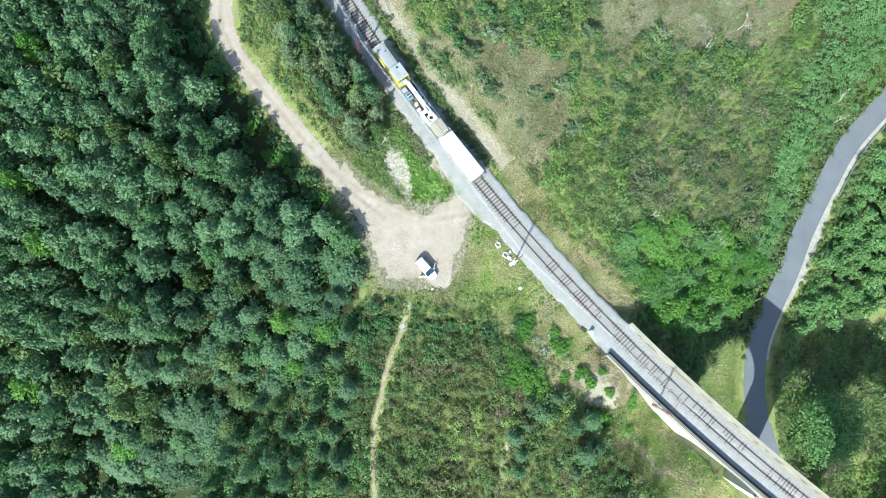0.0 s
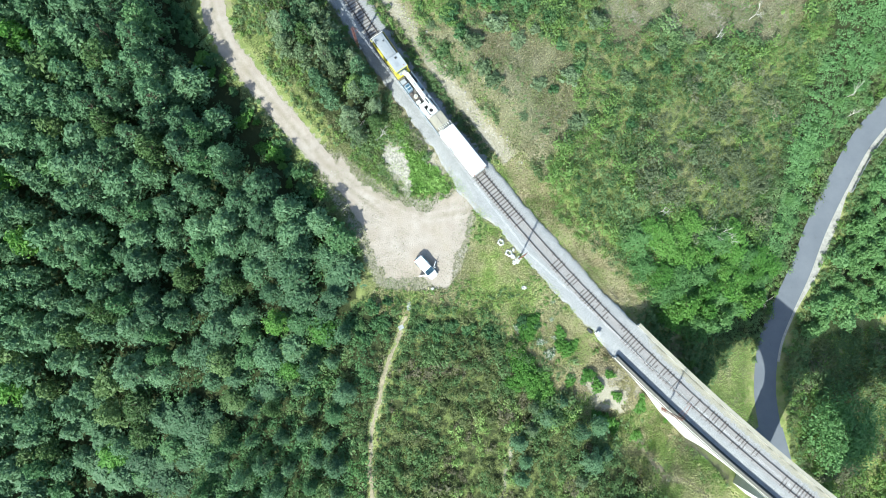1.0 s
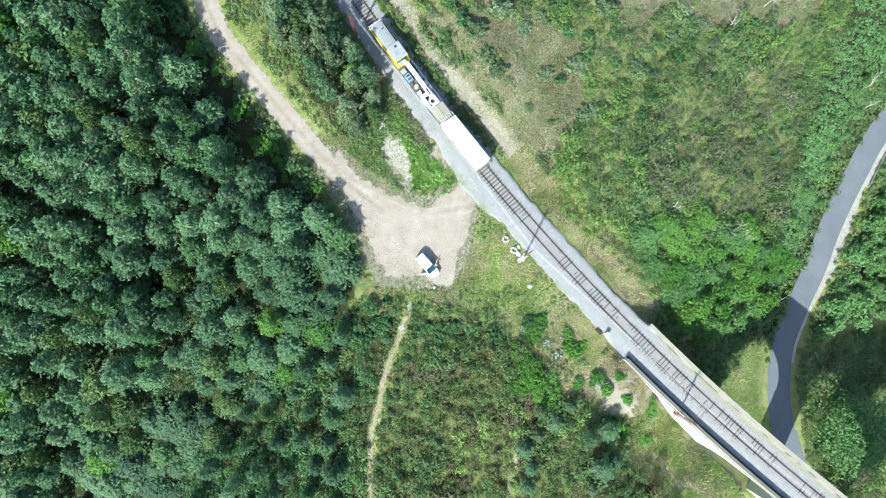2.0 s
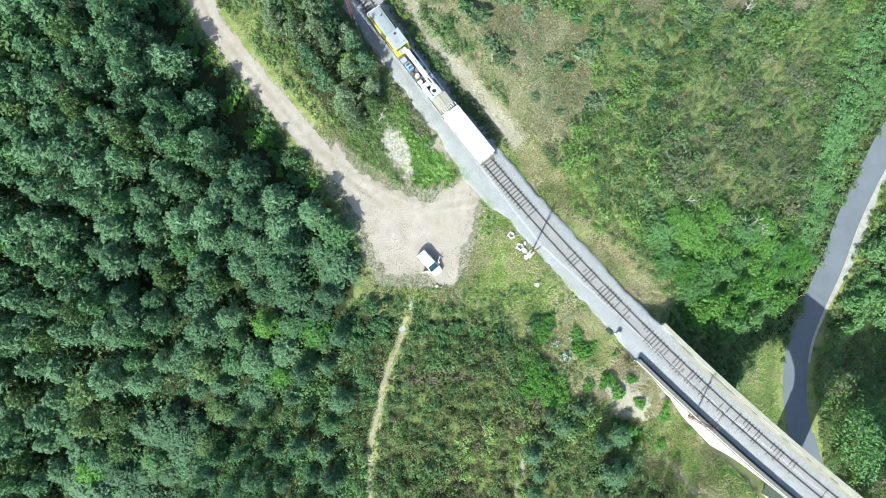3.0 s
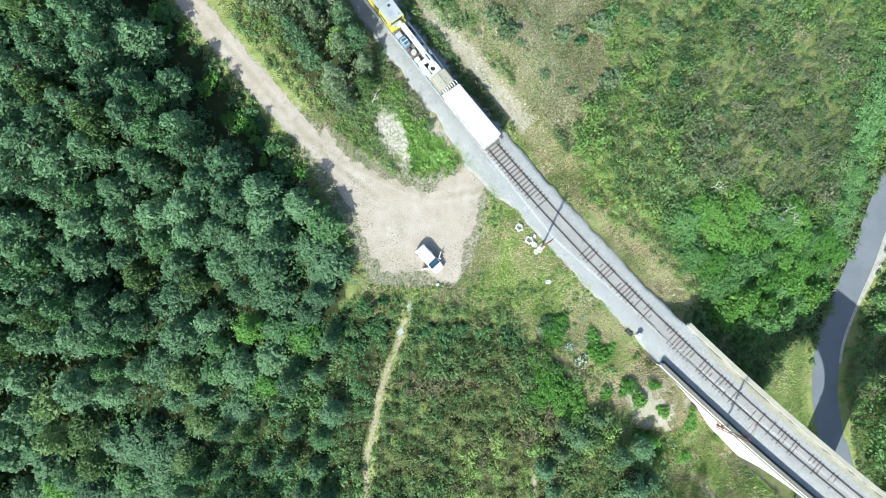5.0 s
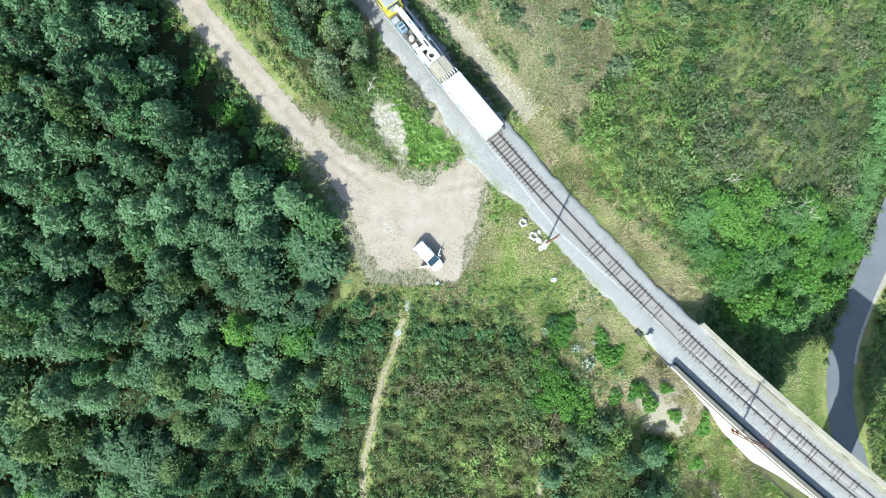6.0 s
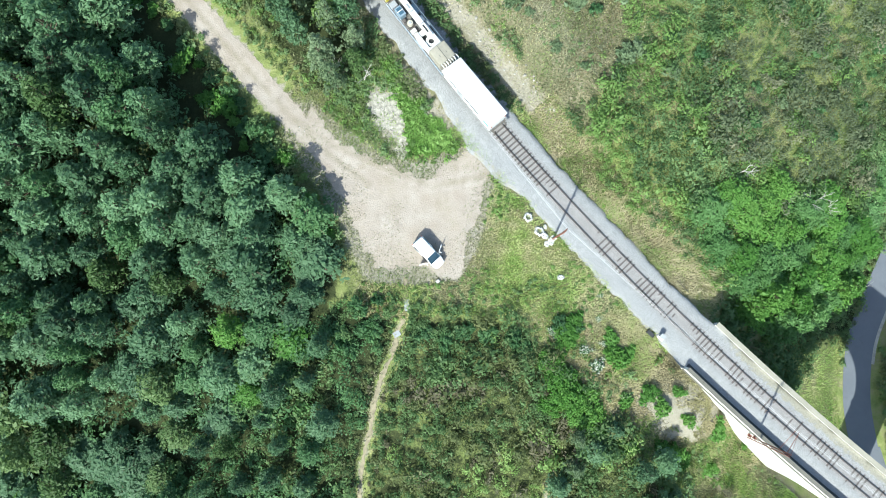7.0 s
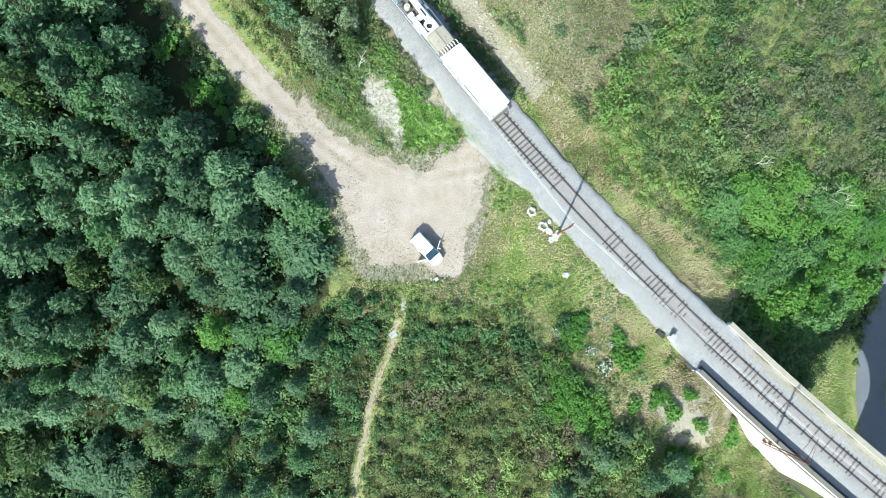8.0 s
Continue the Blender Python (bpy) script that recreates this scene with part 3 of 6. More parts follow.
def ballast_row(s):
    on_bridge = float(smooth(24, 28, s))
    wide = float(smooth(-18, -8, s) * smooth(0, -5, s))
    rn = lambda k, size: float(fbm(s, k * 37.0, size, 51 + k))
    south = (-3.3 - 1.1 * wide + 0.35 * rn(1, 3) + 0.45 * rn(3, 1.2)) * (1 - on_bridge) + (V_SOUTH + 0.42) * on_bridge
    north = (2.8 - 0.35 * float(smooth(10, 22, s)) + 0.3 * rn(2, 4) + 0.4 * rn(4, 1.1)) * (1 - on_bridge) + (V_NORTH - 0.42) * on_bridge
    south -= 0.5 * float(smooth(ABUT_S + 1.4, ABUT_S + 0.8, s)) * on_bridge
    low = -0.62 * (1 - on_bridge) - 0.02 * on_bridge
    row = [(south - 0.25 * (1 - on_bridge), low)]
    for k, f in enumerate(np.linspace(0, 1, 15)):
        v = south + (north - south) * f
        flat = 0.045 * float(fbm(s, v, 0.9, 77, 3))
        edge_drop = -0.14 * max(0.0, abs(v) - 2.0) * (1 - on_bridge) - 0.26 * float(smooth(-1.6, -2.9, v)) * on_bridge
        row.append((v, edge_drop + flat - 0.02))
    row.append((north + 0.25 * (1 - on_bridge), low))
    return row


s_steps = np.arange(-110, 150, 0.5)
ballast_mesh = swept("ballast_bed", s_steps, ballast_row, M_BALLAST)
co = np.zeros(len(ballast_mesh.vertices) * 3)
ballast_mesh.vertices.foreach_get("co", co)
bs, bv = rail_sv(co[0::3], co[1::3])
point_values(ballast_mesh, "across", bv)
point_values(ballast_mesh, "weed", np.clip(0.9 * smooth(1.1, 2.1, bv) * smooth(26, 34, bs) + 0.45 * smooth(2.2, 3.6, np.abs(bv)), 0, 1))
railway = tagged(link_mesh("railway_track", ballast_mesh, M_BALLAST), "single railway track on pale grey stone ballast", "railway track", kind="structure")
# added sheet: deepens the parapet's shadow on the ballast by its dark colour
link_mesh("drain_strip", swept("drain_strip", np.arange(ABUT_S + 1, 150, 1.0), [(V_SOUTH + 0.36, -0.21), (V_SOUTH + 0.75, -0.22), (V_SOUTH + 0.95, -0.255)], M_PARAPET_SHADE), None, railway, "added strip coloured dark to deepen the parapet's shadow on the ballast")
RAIL_PROFILE = [(-0.07, 0.02), (-0.07, 0.035), (-0.012, 0.06), (-0.012, 0.135), (-0.036, 0.145), (-0.036, 0.175), (0.036, 0.175), (0.036, 0.145), (0.012, 0.135), (0.012, 0.06), (0.07, 0.035), (0.07, 0.02)]
for side in (-0.7525, 0.7525):
    link_mesh("rail", swept("rail", np.arange(-110, 150.1, 1.5), [(v + side, z) for v, z in RAIL_PROFILE], M_RAIL), None, railway)
sleeper_bm = box_bm((0.22, 2.3, 0.16), bevel=0.012)
sleeper_mesh = bpy.data.meshes.new("sleeper")
sleeper_bm.to_mesh(sleeper_mesh)
sleeper_bm.free()
sleeper_mesh.materials.append(M_SLEEPER)

# ---- viaduct ----
viaduct = thing("viaduct", label="tall pale stone railway viaduct with round arches across the valley", category="viaduct", kind="structure")


def slab(name, s_list, v0, v1, bottom, top, material, parent, label=""):
    """A solid along the railway between v0 and v1, bottom and top as functions of s."""
    verts, faces = [], []
    for s in s_list:
        for v, z in ((v0, top(s)), (v1, top(s)), (v1, bottom(s)), (v0, bottom(s))):
            x, y = rail_xy(s, v)
            verts.append((x, y, z))
    for i in range(len(s_list) - 1):
        for j in range(4):
            a, b = i * 4 + j, i * 4 + (j + 1) % 4
            faces.append((a, b, b + 4, a + 4))
    faces += [(3, 2, 1, 0), tuple(len(verts) - 4 + k for k in range(4))]
    me = fast_mesh(name, verts, faces, material)
    me.shade_flat()
    return link_mesh(name, me, material, parent, label)


def ground_under(s):
    x, y = rail_xy(s, np.array([V_SOUTH, 0, V_NORTH]))
    return float(np.min(ground_z(x, y)))


DECK = -0.3
CROWN = -2.6
slab("abutment", np.linspace(ABUT_S + 0.95, JAMB, 16), V_SOUTH, V_NORTH, lambda s: min(-2.0, ground_under(s) - 1.5), lambda s: DECK, M_WALL, viaduct)
start = JAMB
bays = 4
for k in range(bays):
    mid, r = start + SPAN / 2, SPAN / 2
    ring = [mid - r * math.cos(math.pi * i / 28) for i in range(29)]
    slab("arch", ring, V_SOUTH, V_NORTH, lambda s: CROWN - r + math.sqrt(max(0.0, r * r - (s - mid) ** 2)), lambda s: DECK, M_WALL, viaduct)
    end = start + SPAN
    length = PIER if k < bays - 1 else 60
    slab("pier", np.linspace(end, end + length, 2 if k < bays - 1 else 30), V_SOUTH - 0.05, V_NORTH + 0.05, lambda s: ground_under(s) - 2, lambda s: CROWN - r, M_WALL, viaduct)
    slab("spandrel", np.linspace(end, end + length, 3 if k < bays - 1 else 30), V_SOUTH, V_NORTH, lambda s: CROWN - r, lambda s: DECK, M_WALL, viaduct)
    # the springing course stands a little proud
    slab("springing_course", np.linspace(end - 0.12, end + length + 0.12, 3), V_SOUTH - 0.15, V_NORTH + 0.15, lambda s: CROWN - r - 0.35, lambda s: CROWN - r + 0.12, M_COPING, viaduct)
    start = end + PIER
bridge_end = 150.0
for v0, v1, c0, c1, top in ((V_SOUTH, V_SOUTH + 0.38, V_SOUTH - 0.05, V_SOUTH + 0.45, 1.06), (V_NORTH - 0.38, V_NORTH, V_NORTH - 0.42, V_NORTH + 0.16, 0.5)):
    begin, stone = (ABUT_S + 1.0, M_COPING) if v0 < 0 else (ABUT_S, M_PALE_COPING)
    parapet = slab("parapet", np.arange(begin, bridge_end, 1.5), v0, v1, lambda s: DECK - 0.4, lambda s: top - 0.14, M_WALL, viaduct)
    slab("string_course", np.arange(begin, bridge_end, 1.5), *((v0 - 0.14, v0 - 0.002) if v0 < 0 else (v1 + 0.002, v1 + 0.14)), lambda s: DECK - 0.32, lambda s: DECK, M_COPING, viaduct)
    for s in np.arange(begin, 90, 2.4):
        slab("coping_stone", (s + 0.008, s + 1.2, s + 2.392), c0, c1, lambda q: top - 0.135, lambda q: top + 0.012 * hash01(int(s * 10), 3, 5), stone, parapet)

# ---- plants ----
rng = np.random.default_rng(7)


def unit(v):
    return v / np.maximum(1e-9, np.linalg.norm(v, axis=-1, keepdims=True))


def leaf_cloud(blobs, count, size, rng, flat=0.8, low=-0.35, toss=0.7, rise=0.45):
    """Many small leaves over a set of lobes (x, y, z, r): corners (4n, 3) and faces."""
    blobs = np.asarray(blobs, float)
    pick = rng.choice(len(blobs), count, p=blobs[:, 3] ** 2 / (blobs[:, 3] ** 2).sum())
    way = unit(rng.normal(size=(count, 3)))
    way[:, 2] = np.where(way[:, 2] < low, -way[:, 2], way[:, 2])
    reach = blobs[pick, 3] * (0.5 + 0.55 * rng.random(count) + 0.6 * rng.random(count) ** 4)
    at = blobs[pick, :3] + way * reach[:, None] * np.array((1, 1, flat))
    face = unit(way + toss * rng.normal(size=(count, 3)) + np.array((0, 0, rise)))
    t1 = unit(np.cross(face, rng.normal(size=(count, 3))))
    t2 = np.cross(face, t1)
    long = (size * (0.6 + 0.8 * rng.random(count)))[:, None]
    wide = long * (0.34 + 0.22 * rng.random(count))[:, None]
    bend = face * long * 0.18
    verts = np.stack((at - t1 * long - bend, at - t2 * wide, at + t1 * long - bend, at + t2 * wide), 1).reshape(-1, 3)
    return verts, np.arange(count * 4).reshape(-1, 4)


def crown_blobs(height, radius, lobes, rng, base=0.35, point=1.0, tuft=1.0):
    """Many small lobes over an uneven dome, with side shoots that break its outline."""
    out, low = [], height * base
    p = rng.uniform(0, 6.28, 4)
    for i in range(lobes):
        u = (i + 0.5) / lobes  # from the top down
        a = i * 2.399963 + rng.uniform(-0.6, 0.6)
        uneven = 1 + 0.17 * math.sin(2 * a + p[0]) + 0.13 * math.sin(3 * a + p[1]) + 0.10 * math.sin(5 * a + p[2] + 4 * u)
        d = (0.08 + 0.92 * u ** (0.62 * point)) * uneven * rng.uniform(0.72, 1.08)
        z = height - (height - low) * (0.04 + 0.96 * u ** 1.15) + rng.uniform(-0.05, 0.06) * height
        r = radius * rng.uniform(0.10, 0.22) * tuft
        out.append((radius * 0.88 * d * math.cos(a), radius * 0.88 * d * math.sin(a), z - r * 0.5, r))
    for i in range(lobes // 4):
        a, d, u = rng.uniform(0, 6.28), rng.uniform(0.7, 1.3), rng.uniform(0.2, 1.0)
        out.append((radius * d * u * math.cos(a), radius * d * u * math.sin(a), height * (1.02 - 0.5 * u * d), radius * rng.uniform(0.08, 0.14) * tuft))
    for i in range(lobes // 4):
        a, d = rng.uniform(0, 6.28), rng.uniform(0.1, 0.7)
        out.append((radius * d * math.cos(a), radius * d * math.sin(a), low + (height - low) * rng.uniform(0.1, 0.55), radius * 0.33))
    return out


HEIGHT = {}


def build_tree(height, radius, lobes, leaves, size, leaf_mat, rng, base=0.35, point=1.0, bark=None, tuft=1.0):
    tree = new("tree")
    HEIGHT[tree.name] = height
    blobs = crown_blobs(height, radius, lobes, rng, base, point, tuft)
    bm = bmesh.new()
    lean = Vector((rng.uniform(-0.3, 0.3), rng.uniform(-0.3, 0.3), 0))
    knee = Vector((0, 0, height * 0.42)) + lean
    rod(bm, (0, 0, -0.8), knee, 0.018 * height, 0.012 * height, 7)
    rod(bm, knee, Vector((0, 0, height * 0.85)) + lean * 1.6, 0.012 * height, 0.003 * height, 6)
    for x, y, z, r in blobs[::4]:
        fork = Vector((0, 0, min(z * 0.78, height * 0.7))) + lean
        rod(bm, fork, (x, y, z), 0.005 * height, 0.0014 * height, 4)
    part("trunk", bm, bark or M_BARK, tree)
    verts, faces = leaf_cloud(blobs, leaves, size, rng, 0.7, -0.3, 0.62, 0.3)
    crown = link_mesh("crown", fast_mesh("crown", verts, faces, leaf_mat), leaf_mat, tree)
    return tree


def scatter(ring, gap, rng, tries=30, edge=0.0, keep=None):
    """Points inside a ring, no two nearer than gap."""
    xs, ys = [p[0] for p in ring], [p[1] for p in ring]
    area = (max(xs) - min(xs)) * (max(ys) - min(ys))
    n = int(area / gap ** 2 * tries / 6)
    px, py = rng.uniform(min(xs), max(xs), n), rng.uniform(min(ys), max(ys), n)
    ok = inside(px, py, ring) > edge
    if keep is not None:
        ok &= keep(px, py)
    cells, out = {}, []
    for x, y in zip(px[ok], py[ok]):
        c = (int(x // gap), int(y // gap))
        if all((x - a) ** 2 + (y - b) ** 2 > gap * gap for i in (-1, 0, 1) for j in (-1, 0, 1) for a, b in cells.get((c[0] + i, c[1] + j), ())):
            cells.setdefault(c, []).append((x, y))
            out.append((x, y))
    return out


def plant(kinds, spots, rng, label, group, low=0.8, high=1.2, shares=None, tops=None):
    """Stands copies of the kinds at the spots; the first use of a kind is the original. tops: the height of the canopy at a place."""
    fresh = [kind for kind in kinds if "used" not in kind]
    for x, y in spots:
        tree = fresh.pop() if fresh else kinds[rng.choice(len(kinds), p=shares(x, y) if callable(shares) else shares)]
        foot = float(ground_z(x, y))
        tall_by = (tops(x, y) - foot) / HEIGHT[tree.name] * (1 + (0.1 + 0.12 * float(smooth(10, -10, y))) * rng.uniform(-1, 1)) if tops else rng.uniform(low, high)
        m = Matrix.Translation((x, y, foot)) @ Matrix.Rotation(rng.uniform(0, 6.28), 4, "Z") @ Matrix.Diagonal((*(rng.uniform(low, high),) * 2, tall_by, 1))
        if "used" not in tree:
            tree["used"] = 1
            tree.matrix_basis = m
        else:
            tree = copy_thing(tree, m @ Matrix.Diagonal(Vector((*(1 / c for c in tree.scale), 1))))
        tagged(tree, label, "tree", group)


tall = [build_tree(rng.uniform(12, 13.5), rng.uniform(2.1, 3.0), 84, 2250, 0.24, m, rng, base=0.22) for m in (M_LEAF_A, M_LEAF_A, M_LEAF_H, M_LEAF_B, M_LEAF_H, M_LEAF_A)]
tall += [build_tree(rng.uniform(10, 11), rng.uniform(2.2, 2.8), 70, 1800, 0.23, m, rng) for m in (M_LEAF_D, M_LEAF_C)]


def canopy(x, y):
    """How high the crowns of the wood reach: highest in the north, sinking with the ground to the south."""
    return float(np.interp(y, (-44, -25, -10, 2, 9, 20, 32), (-9, -5, 1.5, 4.5, 7.0, 10.5, 12.0)) + (2.6 + 1.4 * smooth(10, -10, y)) * fbm(x, y, 8, 193) - (1.5 + 3.2 * smooth(10, 20, y)) * smooth(8.5, 4.0, in_forest(x, y)))


share = np.array((0.21, 0.20, 0.06, 0.20, 0.06, 0.18, 0.06, 0.03))


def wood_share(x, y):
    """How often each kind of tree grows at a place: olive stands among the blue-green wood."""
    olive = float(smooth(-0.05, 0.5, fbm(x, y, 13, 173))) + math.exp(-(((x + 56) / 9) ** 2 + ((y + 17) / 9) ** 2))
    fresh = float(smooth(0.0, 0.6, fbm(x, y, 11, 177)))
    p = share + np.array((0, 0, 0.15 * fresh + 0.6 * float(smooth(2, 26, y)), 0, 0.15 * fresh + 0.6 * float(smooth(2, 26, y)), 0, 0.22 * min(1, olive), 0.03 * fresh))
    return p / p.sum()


spots = scatter(FOREST, 3.1, rng, edge=0.5, keep=lambda x, y: (hash01((x * 9).astype(np.int64), (y * 9).astype(np.int64), 4) < 0.58 + 0.12 * smooth(-10, 2, y)) & (in_forest(x, y) > 0.5 + 4.6 * smooth(11, 22, y)) & (x > -92) & (y > -44) & (y < 60))


def woods(name, kinds, spots, rng, label, low=0.8, high=1.2, shares=None, thin=1.0, tops=None):
    """Far trees joined by leaf colour: crowns in one mesh, trunks in another."""
    crowns, trunks = {}, []
    for x, y in spots:
        tree = kinds[rng.choice(len(kinds), p=shares(x, y) if callable(shares) else shares)]
        a, k = rng.uniform(0, 6.28), rng.uniform(low, high)
        up = (tops(x, y) - float(ground_z(x, y))) / HEIGHT[tree.name] * (1 + (0.1 + 0.12 * float(smooth(10, -10, y))) * rng.uniform(-1, 1)) if tops else k * rng.uniform(0.9, 1.1)
        turn = np.array(((k * math.cos(a), -k * math.sin(a), 0), (k * math.sin(a), k * math.cos(a), 0), (0, 0, up)))
        for ob in tree.children:
            co = np.zeros(len(ob.data.vertices) * 3)
            ob.data.vertices.foreach_get("co", co)
            if thin < 1 and ob.name.startswith("crown"):
                leaves = co.reshape(-1, 4, 3)
                leaves = leaves[:int(len(leaves) * thin)]
                middle = leaves.mean(1, keepdims=True)
                co = (middle + (leaves - middle) * thin ** -0.5).ravel()
            co = co.reshape(-1, 3) @ turn.T + (x, y, float(ground_z(x, y)))
            if ob.name.startswith("crown"):
                crowns.setdefault(ob.data.materials[0].name, []).append((co, rng.random()))
    for mat_name, rows in crowns.items():
        verts = np.concatenate([co for co, _ in rows])
        me = fast_mesh(name, verts, np.arange(len(verts)).reshape(-1, 4), bpy.data.materials[mat_name])
        point_values(me, "tint", np.concatenate([np.full(len(co), t) for co, t in rows]))
        tagged(link_mesh(name, me, None), label, "woods", kind="stuff")


UNDERWOOD = [(-46, 58), (-38, 45), (-30, 34), (-22.5, 22), (-15.8, 11), (-13, 5), (-16, -2), (-22, -10), (-34, -18), (-40, -36), (-78, -36), (-84, 58)]
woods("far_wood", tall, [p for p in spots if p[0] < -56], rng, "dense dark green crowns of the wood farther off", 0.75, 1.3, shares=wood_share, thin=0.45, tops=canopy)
spots = [p for p in spots if p[0] >= -56]
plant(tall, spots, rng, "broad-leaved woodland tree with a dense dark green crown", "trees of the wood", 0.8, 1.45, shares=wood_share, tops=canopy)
strip_trees = [build_tree(rng.uniform(8.0, 9.5), rng.uniform(1.7, 2.3), 40, 1700, 0.2, m, rng, base=0.15, point=1.25) for m in (M_LEAF_G, M_LEAF_G, M_LEAF_A, M_LEAF_D)]
plant(strip_trees, scatter(STRIP, 2.4, rng, edge=0.3), rng, "slender grey-green tree between dirt track and railway", "trees of the strip", 0.7, 1.15, shares=(0.37, 0.36, 0.19, 0.08), tops=lambda x, y: 6.5 + 4.5 * float(smooth(0, 4, inside(x, y, STRIP))) + 2.0 * float(fbm(x, y, 5, 195)))

plant([build_tree(8.5, 2.3, 60, 1800, 0.2, M_SCRUB_D, rng, base=0.15)], [(-13.4, 35.4)], rng, "pale yellow-green feathery tree beside the railway", "trees of the strip", 0.95, 1.05)
TALL_STRIP = [tuple(map(float, rail_xy(s, v))) for s, v in ((-27, -6.0), (-60, -6.0), (-60, -9.5), (-40, -9.5), (-27, -8.5))]
plant(tall[:5], scatter(TALL_STRIP, 3.2, rng), rng, "tall dark green tree beside the railway", "trees of the strip", 0.6, 0.85, tops=lambda x, y: 8.0 + 2.0 * float(fbm(x, y, 6, 197)))
BIG = [(33.6, 12.0), (30.0, 8.4), (35.8, 0.2), (40.5, -3.6), (47.5, -6.4), (56, -4.6), (63, -1), (66, 6), (58.5, 8.5), (47.2, 14.0), (40, 13)]
wide_trees = [build_tree(rng.uniform(7.5, 9.0), rng.uniform(2.6, 3.3), 80, 2100, 0.23, m, rng, base=0.25, point=0.9) for m in (M_LEAF_C, M_LEAF_F, M_LEAF_C)]
plant(wide_trees, scatter(BIG, 2.6, rng, edge=0.3), rng, "broad bright green tree on the valley edge", "trees beside the viaduct", 0.9, 1.2, tops=lambda x, y: max(float(ground_z(x, y)) + 3.0, float(np.interp(x, (30, 38, 44, 51, 58, 65), (-3.0, -2.2, -3.2, -8.5, -14.5, -20))) + 0.15 * (y - 2)))

EAST = [(118, 80), (107, 58), (97.5, 38), (88.2, 22), (82.0, 8), (77.2, -3.5), (76.2, -9), (84, -8), (118, -5)]
WEST_BANK = [(98, 45), (88.5, 35.0), (82.0, 25), (75.8, 13), (71.2, 3), (67, -6), (60, -4), (62, 10), (68, 26), (76, 42), (86, 56), (104, 60)]
east_trees = [build_tree(rng.uniform(4.5, 6.5), rng.uniform(2.0, 2.8), 60, 1250, 0.27, m, rng, base=0.3) for m in (M_LEAF_F, M_BANK, M_LEAF_F)]
woods("valley_wood", east_trees, scatter(EAST, 2.9, rng, edge=0.8, keep=lambda x, y: (x < 112) & ((y < -4) | (inside(x, y, EAST) > 1.6 + 2.0 * smooth(8, 20, y)))), rng, "leafy green trees covering the valley side below the road", 0.7, 1.2, thin=0.75)
SOUTH_TREES = [(16.4, -17.6), (20.5, -16.4), (24.4, -19.8), (28.8, -24.4), (30, -32), (36, -42), (14, -42), (12.6, -25), (13.4, -19.6)]
plant(strip_trees[1:3] + tall[:3], scatter(SOUTH_TREES, 2.5, rng, keep=lambda x, y: fbm(x, y, 6, 217) > 0.0), rng, "blue-green young tree at the foot of the dry slope", "trees below the slope", 0.55, 0.85, tops=lambda x, y: float(ground_z(x, y)) + 4.6 + 1.5 * float(fbm(x, y, 4, 219)))
giant = [build_tree(9.5, 8.2, 260, 9000, 0.28, M_BANK, rng, base=0.4, point=0.9, tuft=0.62)]
plant(giant, [(84.0, -29.0)], rng, "great spreading green tree beside the road below the viaduct", "trees below the road", 1.16, 1.18)
plant(east_trees, scatter(WEST_BANK, 3.6, rng, edge=1.6), rng, "leafy green tree on the bank above the road", "trees above the road", 0.42, 0.66)


def thicket(name, ring, gap, size, leaves, leaf, pick, rng, label, keep=None, height=1.0, mats=None, swing=0.45):
    """Low growth that nobody could count: shrubs of many small leaves in one mesh a colour."""
    spots = np.array(scatter(ring, gap, rng, keep=keep))
    kinds = []
    for k in range(5):
        blobs = [(rng.uniform(-0.6, 0.6), rng.uniform(-0.6, 0.6), rng.uniform(0.25, 0.95) * height, rng.uniform(0.3, 0.55)) for _ in range(6)]
        kinds.append(leaf_cloud(blobs, leaves, leaf / size, rng, 0.9, -0.35, 0.5, 0.7))
    choice = pick(spots[:, 0], spots[:, 1])
    ground_at = ground_z(spots[:, 0], spots[:, 1])
    drift = 0.45 * fbm(spots[:, 0], spots[:, 1], 3.5, 131)
    swell = 1 + swing * fbm(spots[:, 0], spots[:, 1], 5.0, 103)
    for colour, mat in enumerate(mats or (M_SCRUB_A, M_SCRUB_B, M_SCRUB_C, M_SCRUB_D)):
        mine = np.where(choice == colour)[0]
        if not len(mine):
            continue
        vs, tints = [], []
        for i in mine:
            verts, _ = kinds[rng.integers(5)]
            a, k = rng.uniform(0, 6.28), size * rng.uniform(0.65, 1.35) * float(swell[i])
            turn = np.array(((math.cos(a), -math.sin(a), 0), (math.sin(a), math.cos(a), 0), (0, 0, rng.uniform(0.8, 1.3))))
            vs.append(verts @ turn.T * k + (spots[i, 0], spots[i, 1], ground_at[i] - 0.05))
            tints.append(np.full(len(verts), rng.uniform(-0.15, 0.2) + drift[i]))
        verts = np.concatenate(vs)
        me = fast_mesh(name, verts, np.arange(len(verts)).reshape(-1, 4), mat)
        point_values(me, "tint", np.concatenate(tints))
        tagged(link_mesh(name, me, mat), label, "scrub", kind="stuff")


def mixed(weights, seed, size=6.0):
    def pick(x, y):
        n = 0.5 + 0.5 * fbm(x, y, size, seed) + 0.35 * (hash01((x * 7).astype(np.int64), (y * 7).astype(np.int64), seed) - 0.5)
        return np.searchsorted(np.cumsum(weights)[:-1], np.clip((n - 0.2) / 0.6, 0, 0.999))
    return pick


